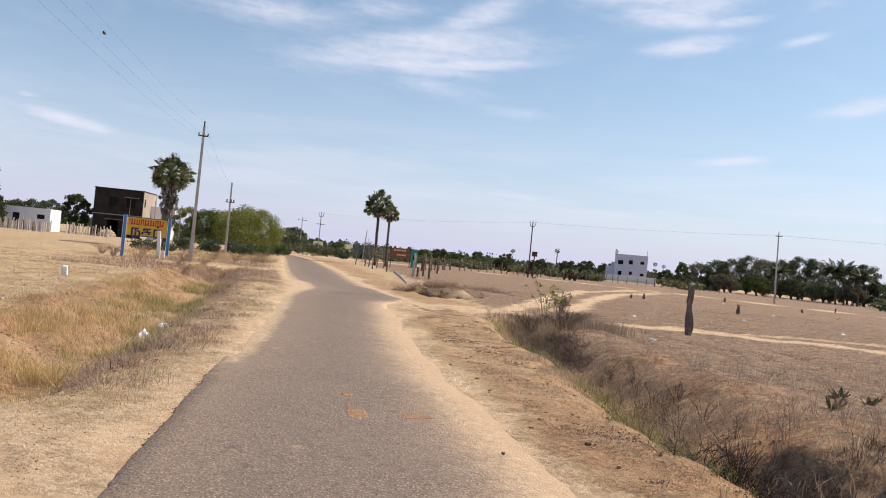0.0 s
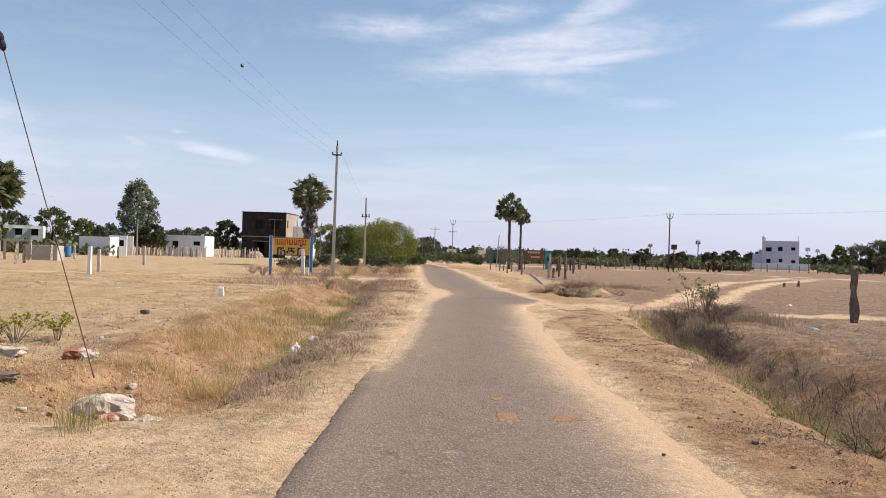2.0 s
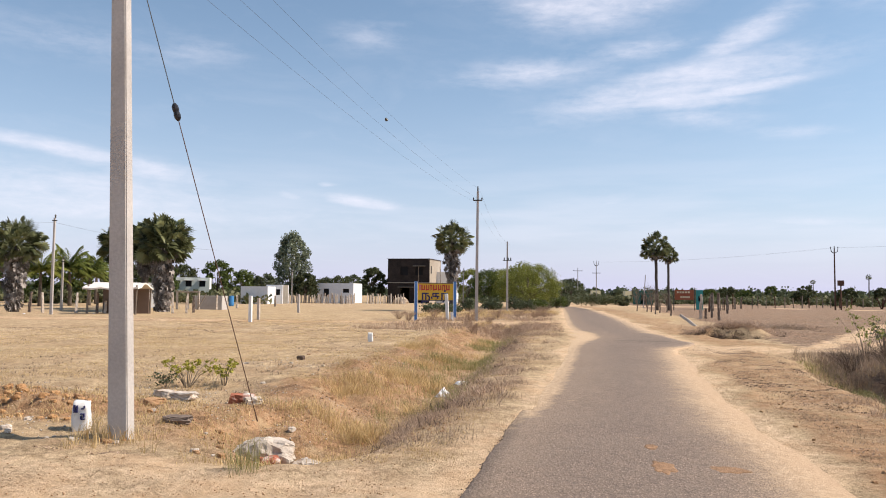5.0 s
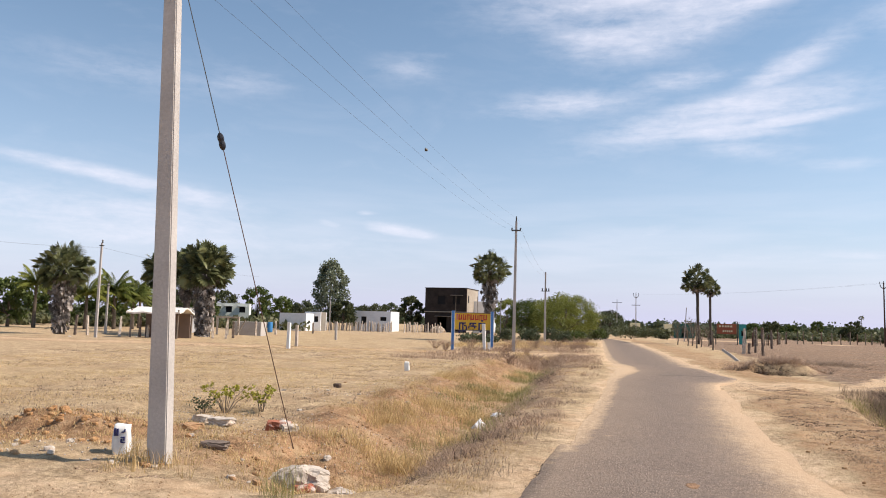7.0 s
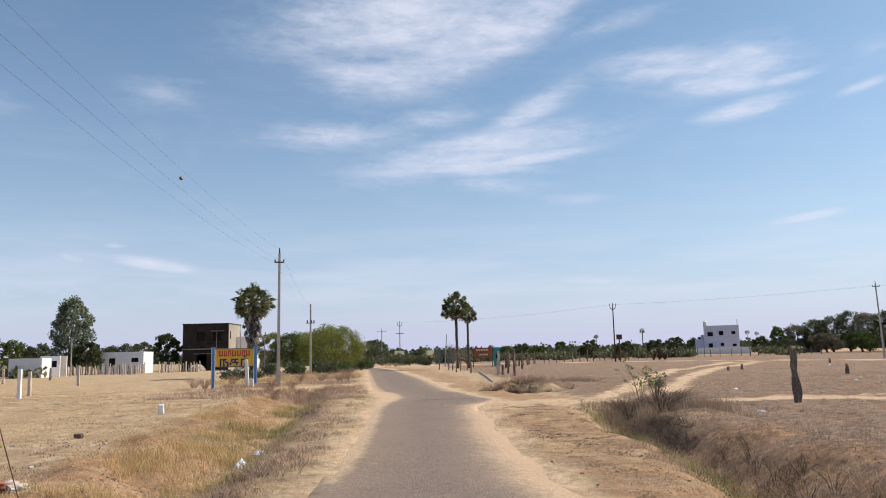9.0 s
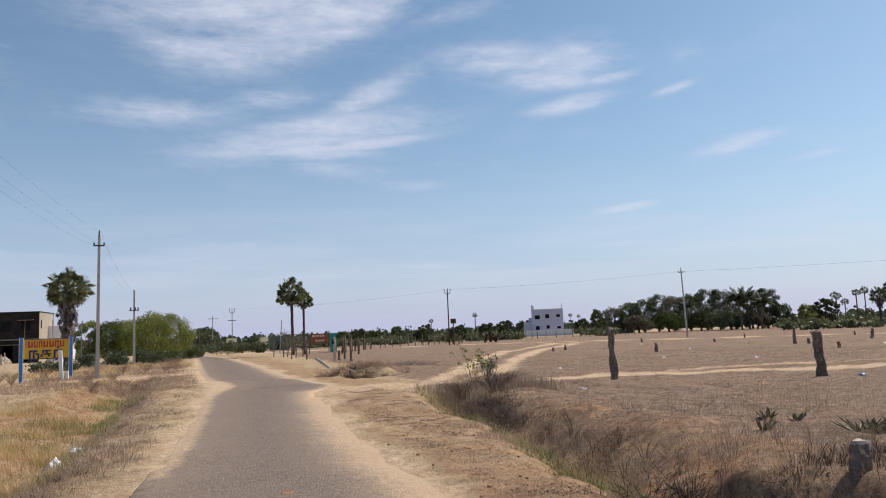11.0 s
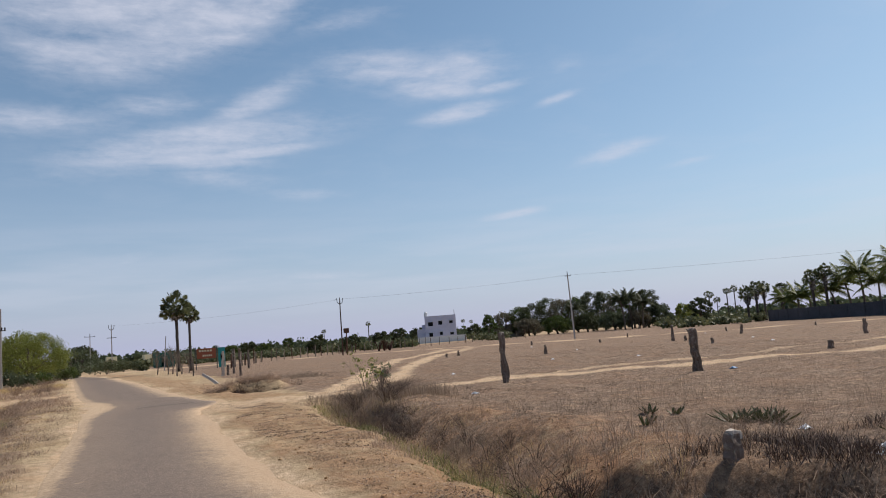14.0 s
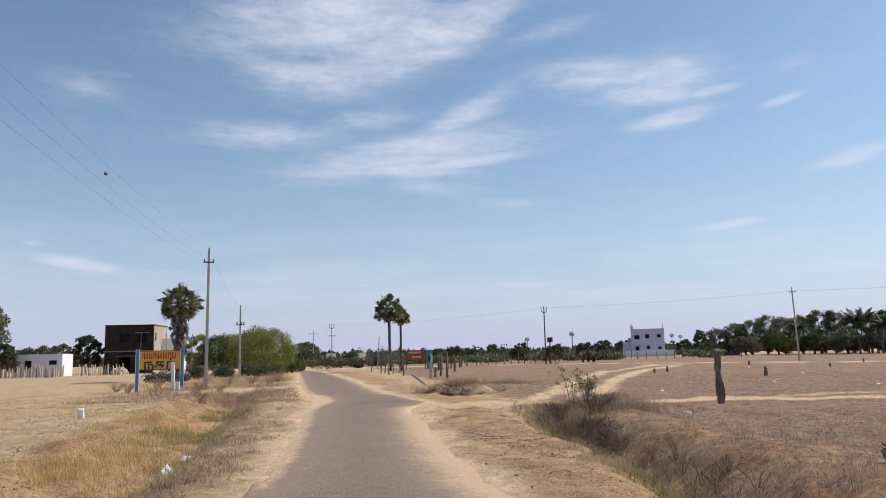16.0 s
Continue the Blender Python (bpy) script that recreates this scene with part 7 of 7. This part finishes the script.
xs, ys = scatter(620, 6.3, 8.8, 18.5, 23.6, 1.0)
blades("shrub_foot_weeds", xs, ys, 0.42, 0.7, 8, DRY_WEED, "tall dry weeds round the leafy shrub", 0.003, 0.2)


# ---- pebbles and crumbs of soil ----


def pebbles(name, xs, ys, size, material, label):
    zs = height(xs, ys)
    count = len(xs)
    s = size * rng.uniform(0.4, 1.6, count)
    corner = np.array([(1, 0, 0), (0, 1, 0), (-1, 0, 0), (0, -1, 0), (0, 0, 0.8), (0, 0, -0.6)], float)
    v = corner[None] * s[:, None, None] * rng.uniform(0.6, 1.3, (count, 6, 1)) + np.stack([xs, ys, zs + s * 0.25], 1)[:, None]
    tri = np.array([(0, 1, 4), (1, 2, 4), (2, 3, 4), (3, 0, 4), (1, 0, 5), (2, 1, 5), (3, 2, 5), (0, 3, 5)])
    f = (tri[None] + np.arange(count)[:, None, None] * 6).reshape(-1, 3)
    return tagged(new(name, quick_mesh(name, v.reshape(-1, 3), f, material)), label, "pebbles", kind="stuff")


xs, ys = scatter(9000, 2.2, 5.2, 4.3, 24, 1.6)
keep = (xs > np.interp(ys, ROAD_Y, ROAD_R) + 0.35) & (value_noise(xs, ys, 0.8, 51) + 0.8 * value_noise(xs, ys, 2.7, 50) > 0.3)
pebbles("verge_crumbs", xs[keep], ys[keep], 0.006, CLOD, "reddish soil crumbs on the verge")
xs, ys = scatter(9000, -9.5, -1.4, 4.6, 24, 1.6)
keep = (xs < np.interp(ys, ROAD_Y, ROAD_L) - 0.5) & (value_noise(xs, ys, 0.8, 52) > -0.35)
pebbles("verge_crumbs", xs[keep], ys[keep], 0.007, CLOD, "reddish soil crumbs and grit on the verge")
xs, ys = scatter(2600, -9.5, -3.2, 7.5, 20, 1.4)
keep = value_noise(xs, ys, 0.7, 53) > 0.0
pebbles("pale_grit", xs[keep], ys[keep], 0.013, PALE_ROCK, "pale grit and small stones in dry grass")

xs, ys = scatter(2600, -5.2, -1.6, 8.2, 34, 1.4)
keep = value_noise(xs, ys, 1.1, 61) > -0.1
pebbles("ditch_debris", xs[keep], ys[keep], 0.017, CLOD, "crumbled soil clods along the ditch")
xs, ys = scatter(900, 3.6, 8.0, 4.4, 22, 1.3)
keep = np.abs(xs - np.interp(ys, *DITCH_R) - 0.8) < 1.3
pebbles("ditch_debris", xs[keep], ys[keep], 0.018, CLOD, "crumbled soil clods along the ditch")

# ---- more dry growth on the verges ----
xs, ys = scatter(5200, 2.6, 5.2, 4.3, 25, 1.5)
clump = value_noise(xs, ys, 0.8, 62) + 0.7 * value_noise(xs, ys, 2.4, 63)
keep = (xs > np.interp(ys, ROAD_Y, ROAD_R) + 0.8) & (clump > 0.25)
blades("verge_stubble", xs[keep], ys[keep], 0.05, 1.6, 9, DRY_WEED, "trampled dry stubble on the red verge", 0.0022, 0.1)
xs, ys = scatter(3000, -3.4, -1.2, 7.4, 44, 1.5)
clump = value_noise(xs, ys, 0.9, 64) + 0.7 * value_noise(xs, ys, 2.6, 65)
keep = (xs < np.interp(ys, ROAD_Y, ROAD_L) - 0.5) & (clump > 0.1)
blades("verge_stubble", xs[keep], ys[keep], 0.06, 1.6, 9, STRAW, "trampled dry stubble on the sandy verge", 0.0022, 0.1)
xs, ys = scatter(2600, 3.8, 8.8, 4.2, 24, 1.4)
d = xs - np.interp(ys, *DITCH_R)
clump = value_noise(xs, ys, 1.0, 66) + 0.6 * value_noise(xs, ys, 2.6, 67)
keep = (d > -0.6) & (d < 1.3) & (clump > 0.35)
blades("pale_ditch_straw", xs[keep], ys[keep], 0.24, 1.2, 12, STRAW, "pale straw stalks among dark weeds", 0.0016, 0.13)

xs, ys = scatter(900, 5.4, 9.6, 4.4, 7.2, 1.0)
clump = value_noise(xs, ys, 1.0, 68) + 0.6 * value_noise(xs, ys, 2.8, 69)
keep = (clump > 0.1) & (np.hypot(xs - 6.3, ys - 6.45) > 0.42)
blades("bank_tangle", xs[keep], ys[keep], 0.12 + 0.16 * np.clip(clump[keep], 0, 1), 1.5, 10, TWIG, "dark tangled dry growth on the bank", 0.004, 0.12)

# ---- broad belts of brown dry weeds ----
xs, ys = scatter(2600, -3.2, -0.9, 9.0, 46, 1.3)
clump = value_noise(xs, ys, 0.8, 70) + 0.7 * value_noise(xs, ys, 2.6, 71)
d = np.interp(ys, ROAD_Y, ROAD_L) - xs
keep = (xs > np.interp(ys, *DITCH_L) + 0.25) & (d > 0.55 + 0.25 * clump) & (clump > 0.3)
blades("bank_brown_weeds", xs[keep], ys[keep], 0.08 + 0.12 * np.clip(clump[keep], 0, 1), 1.8, 7, BROWN_WEED, "purplish brown dry weeds covering the road bank", 0.005, 0.11)
xs, ys = scatter(3600, -10, -1.4, 33, 66, 1.0)
clump = value_noise(xs, ys, 0.35, 72) + 0.7 * value_noise(xs, ys, 1.3, 73)
keep = (xs < np.interp(ys, ROAD_Y, ROAD_L) - 1.2) & (clump > -0.05) & (to_line(xs, ys, LEFT_TRACK) > 1.6)
blades("roadside_brown_weeds", xs[keep], ys[keep], 0.14 + 0.22 * np.clip(clump[keep], 0, 1), 1.4, 12, BROWN_WEED, "brown dry weeds beside the lane and the name board", 0.006, 0.25)
xs, ys = scatter(2600, -12, -1.6, 40, 72, 1.0)
clump = value_noise(xs, ys, 0.3, 74) + 0.7 * value_noise(xs, ys, 1.0, 75)
keep = (xs < np.interp(ys, ROAD_Y, ROAD_L) - 1.0) & (clump > 0.1) & (to_line(xs, ys, LEFT_TRACK) > 1.8)
blades("roadside_straw", xs[keep], ys[keep], 0.3, 1.2, 14, STRAW, "tall straw grass beside the lane", 0.006, 0.25)
for x, y, h, s in ((-5.6, 37.5, 0.55, 0.6), (-6.4, 43.4, 0.5, 0.5), (-5.2, 42.5, 0.45, 0.6), (-4.4, 38.5, 0.5, 0.7), (-3.6, 37.2, 0.45, 0.7), (-3.0, 36.2, 0.4, 0.6), (-4.9, 34.0, 0.5, 0.5), (-10.2, 44.2, 0.6, 0.6),
                   (-3.3, 54.0, 0.8, 0.9), (-4.6, 55.0, 0.7, 0.9), (-2.9, 58.0, 0.9, 1.0), (-5.8, 52.0, 0.7, 0.8), (-7.6, 54.0, 0.7, 0.9), (-9.8, 50.0, 0.7, 0.8), (-11.5, 47.0, 0.6, 0.8)):
    shrub(x, y, h, s, 60, "low dense brown dry shrub beside the lane", None, 0, 0.03, 0.008, material=BROWN_WEED)
xs, ys = scatter(700, -4.2, -2.4, 16, 31, 1.0)
keep = value_noise(xs, ys, 0.7, 76) > 0.3
blades("ditch_green_patch", xs[keep], ys[keep], 0.22, 1.0, 18, GREEN_BLADE, "patches of green grass along the ditch", 0.003, 0.12)
# dark tangle on the bank of the other ditch
xs, ys = scatter(800, 4.2, 10.5, 4.3, 10.5, 1.0)
clump = value_noise(xs, ys, 0.8, 77) + 0.7 * value_noise(xs, ys, 2.4, 78)
keep = (xs - np.interp(ys, *DITCH_R) > 0.2) & (clump > 0.0) & (np.hypot(xs - 6.3, ys - 6.45) > 0.42) & (np.hypot((xs - 5.7) / 0.8, (ys - 8.3) / 0.9) > 1) & (xs + ys < 17)
blades("bank_brown_tangle", xs[keep], ys[keep], 0.10 + 0.16 * np.clip(clump[keep] + 0.2, 0, 1), 1.7, 7, BROWN_WEED, "tangled purplish brown dry growth on the bank", 0.0042, 0.12)
bm = bmesh.new()
for i in range(110):
    px, py = rng.uniform(5.4, 9.6), rng.uniform(4.5, 9.6)
    if px + py < 16.5 and math.hypot(px - 6.3, py - 6.45) > 0.5:
        twigs(bm, px, py, height(px, py), rng.uniform(0.2, 0.5), 0.28, 3, 0.003, 4)
tagged(part("bank_twigs", bm, BROWN_WEED), "thin dry branching twigs on the bank", "twigs", kind="stuff")
# red rubble strewn on the verge above the ditch
xs, ys = scatter(7000, 2.8, 5.2, 4.3, 24, 1.5)
d = xs - np.interp(ys, ROAD_Y, ROAD_R)
clump = value_noise(xs, ys, 0.9, 81) + 0.7 * value_noise(xs, ys, 3.0, 82)
keep = (d > 0.9) & (d < 2.3) & (clump > 0.3)
pebbles("verge_rubble", xs[keep], ys[keep], 0.007, CLOD, "red-brown rubble strewn along the verge")
# weeds leaning over the lip of the ditch
xs, ys = scatter(1900, 3.0, 7.0, 4.3, 24, 1.3)
d = xs - np.interp(ys, *DITCH_R)
clump = value_noise(xs, ys, 0.7, 83) + 0.7 * value_noise(xs, ys, 2.2, 84)
keep = (d > -1.05) & (d < -0.35) & (clump > 0.1 - 0.5 * (d + 0.7))
blades("lip_weeds", xs[keep], ys[keep], 0.06 + 0.12 * np.clip(clump[keep], 0, 1), 1.6, 9, BROWN_WEED, "dry weeds leaning over the ditch lip", 0.003, 0.09)
xs, ys = scatter(900, 3.0, 7.0, 4.3, 22, 1.3)
d = xs - np.interp(ys, *DITCH_R)
keep = (d > -0.95) & (d < -0.35) & (value_noise(xs, ys, 0.8, 85) > 0.15)
blades("lip_greens", xs[keep], ys[keep], 0.12, 1.3, 10, GREEN_BLADE, "short green grass on the ditch lip", 0.003, 0.09)
pts = []
for px, py in zip(*along_right(260, -0.75, 0.0, 4.8, 17, 117, -0.1)):
    r = rng.uniform(0.06, 0.16)
    pts.append(blob_points(40, (px, py, height(px, py) + r * 0.6), (r, r, r * 0.7), 0.2))
tagged(new("ditch_herbs", cards("ditch_herbs", np.concatenate(pts), 0.6, 0.013, 0.5, leafy("herb_leaf", (0.07, 0.075, 0.025), (0.25, 0.24, 0.10)))), "low green herbs on the ditch lip", "herbs", kind="stuff")
# dead leaves and chaff lying on both verges
xs, ys = scatter(26000, 2.6, 5.4, 4.3, 25, 1.4)
d = xs - np.interp(ys, ROAD_Y, ROAD_R)
clump = value_noise(xs, ys, 0.8, 121) + 0.8 * value_noise(xs, ys, 2.7, 122)
keep = (d > 0.75) & (d < 2.6) & (clump > 0.2)
xs, ys = xs[keep], ys[keep]
tagged(new("dead_leaves", cards("dead_leaves", np.stack([xs, ys, height(xs, ys) + 0.008], 1), 2.0, 0.013, 0.5, BROWN_WEED)), "brown dead leaves and chaff on the red verge", "dead leaves", kind="stuff")
keep = value_noise(xs, ys, 1.6, 123) > 0.1
tagged(new("dark_dead_leaves", cards("dark_dead_leaves", np.stack([xs + 0.03, ys, height(xs + 0.03, ys) + 0.01], 1)[keep], 1.2, 0.014, 0.45, TWIG)), "dark dead leaves and twigs on the red verge", "dead leaves", kind="stuff")
xs, ys = scatter(22000, -5.6, -1.2, 7.0, 36, 1.5)
clump = value_noise(xs, ys, 0.8, 125) + 0.8 * value_noise(xs, ys, 2.7, 126)
keep = (xs < np.interp(ys, ROAD_Y, ROAD_L) - 0.8) & (clump > 0.25)
xs, ys = xs[keep], ys[keep]
tagged(new("dead_leaves", cards("dead_leaves", np.stack([xs, ys, height(xs, ys) + 0.008], 1), 1.6, 0.014, 0.5, BROWN_WEED)), "brown dead leaves and chaff on the road bank", "dead leaves", kind="stuff")
# broken crumbs of tar along the near edge of the lane
ys = rng.uniform(4.4, 10.2, 900)
xs = np.interp(ys, ROAD_Y, ROAD_L) + rng.normal(size=900) * 0.02 - 0.008
keep = value_noise(xs, ys, 1.6, 131) + 0.6 * value_noise(xs, ys, 5.0, 132) > -0.25
pebbles("tar_crumbs", xs[keep], ys[keep], 0.008, surface("tar_crumb", (0.06, 0.046, 0.04), (0.17, 0.13, 0.105), 0.9, 40, 5, 0.4), "dark broken tar crumbs along the lane edge")
tree("neem_tree", *at(-4.1, 97), 4.3, 6.5, "yellow-green thorn tree behind the lane trees", BRIGHT_LEAF, 30, 320, 0.08, 0.16, 0.15)
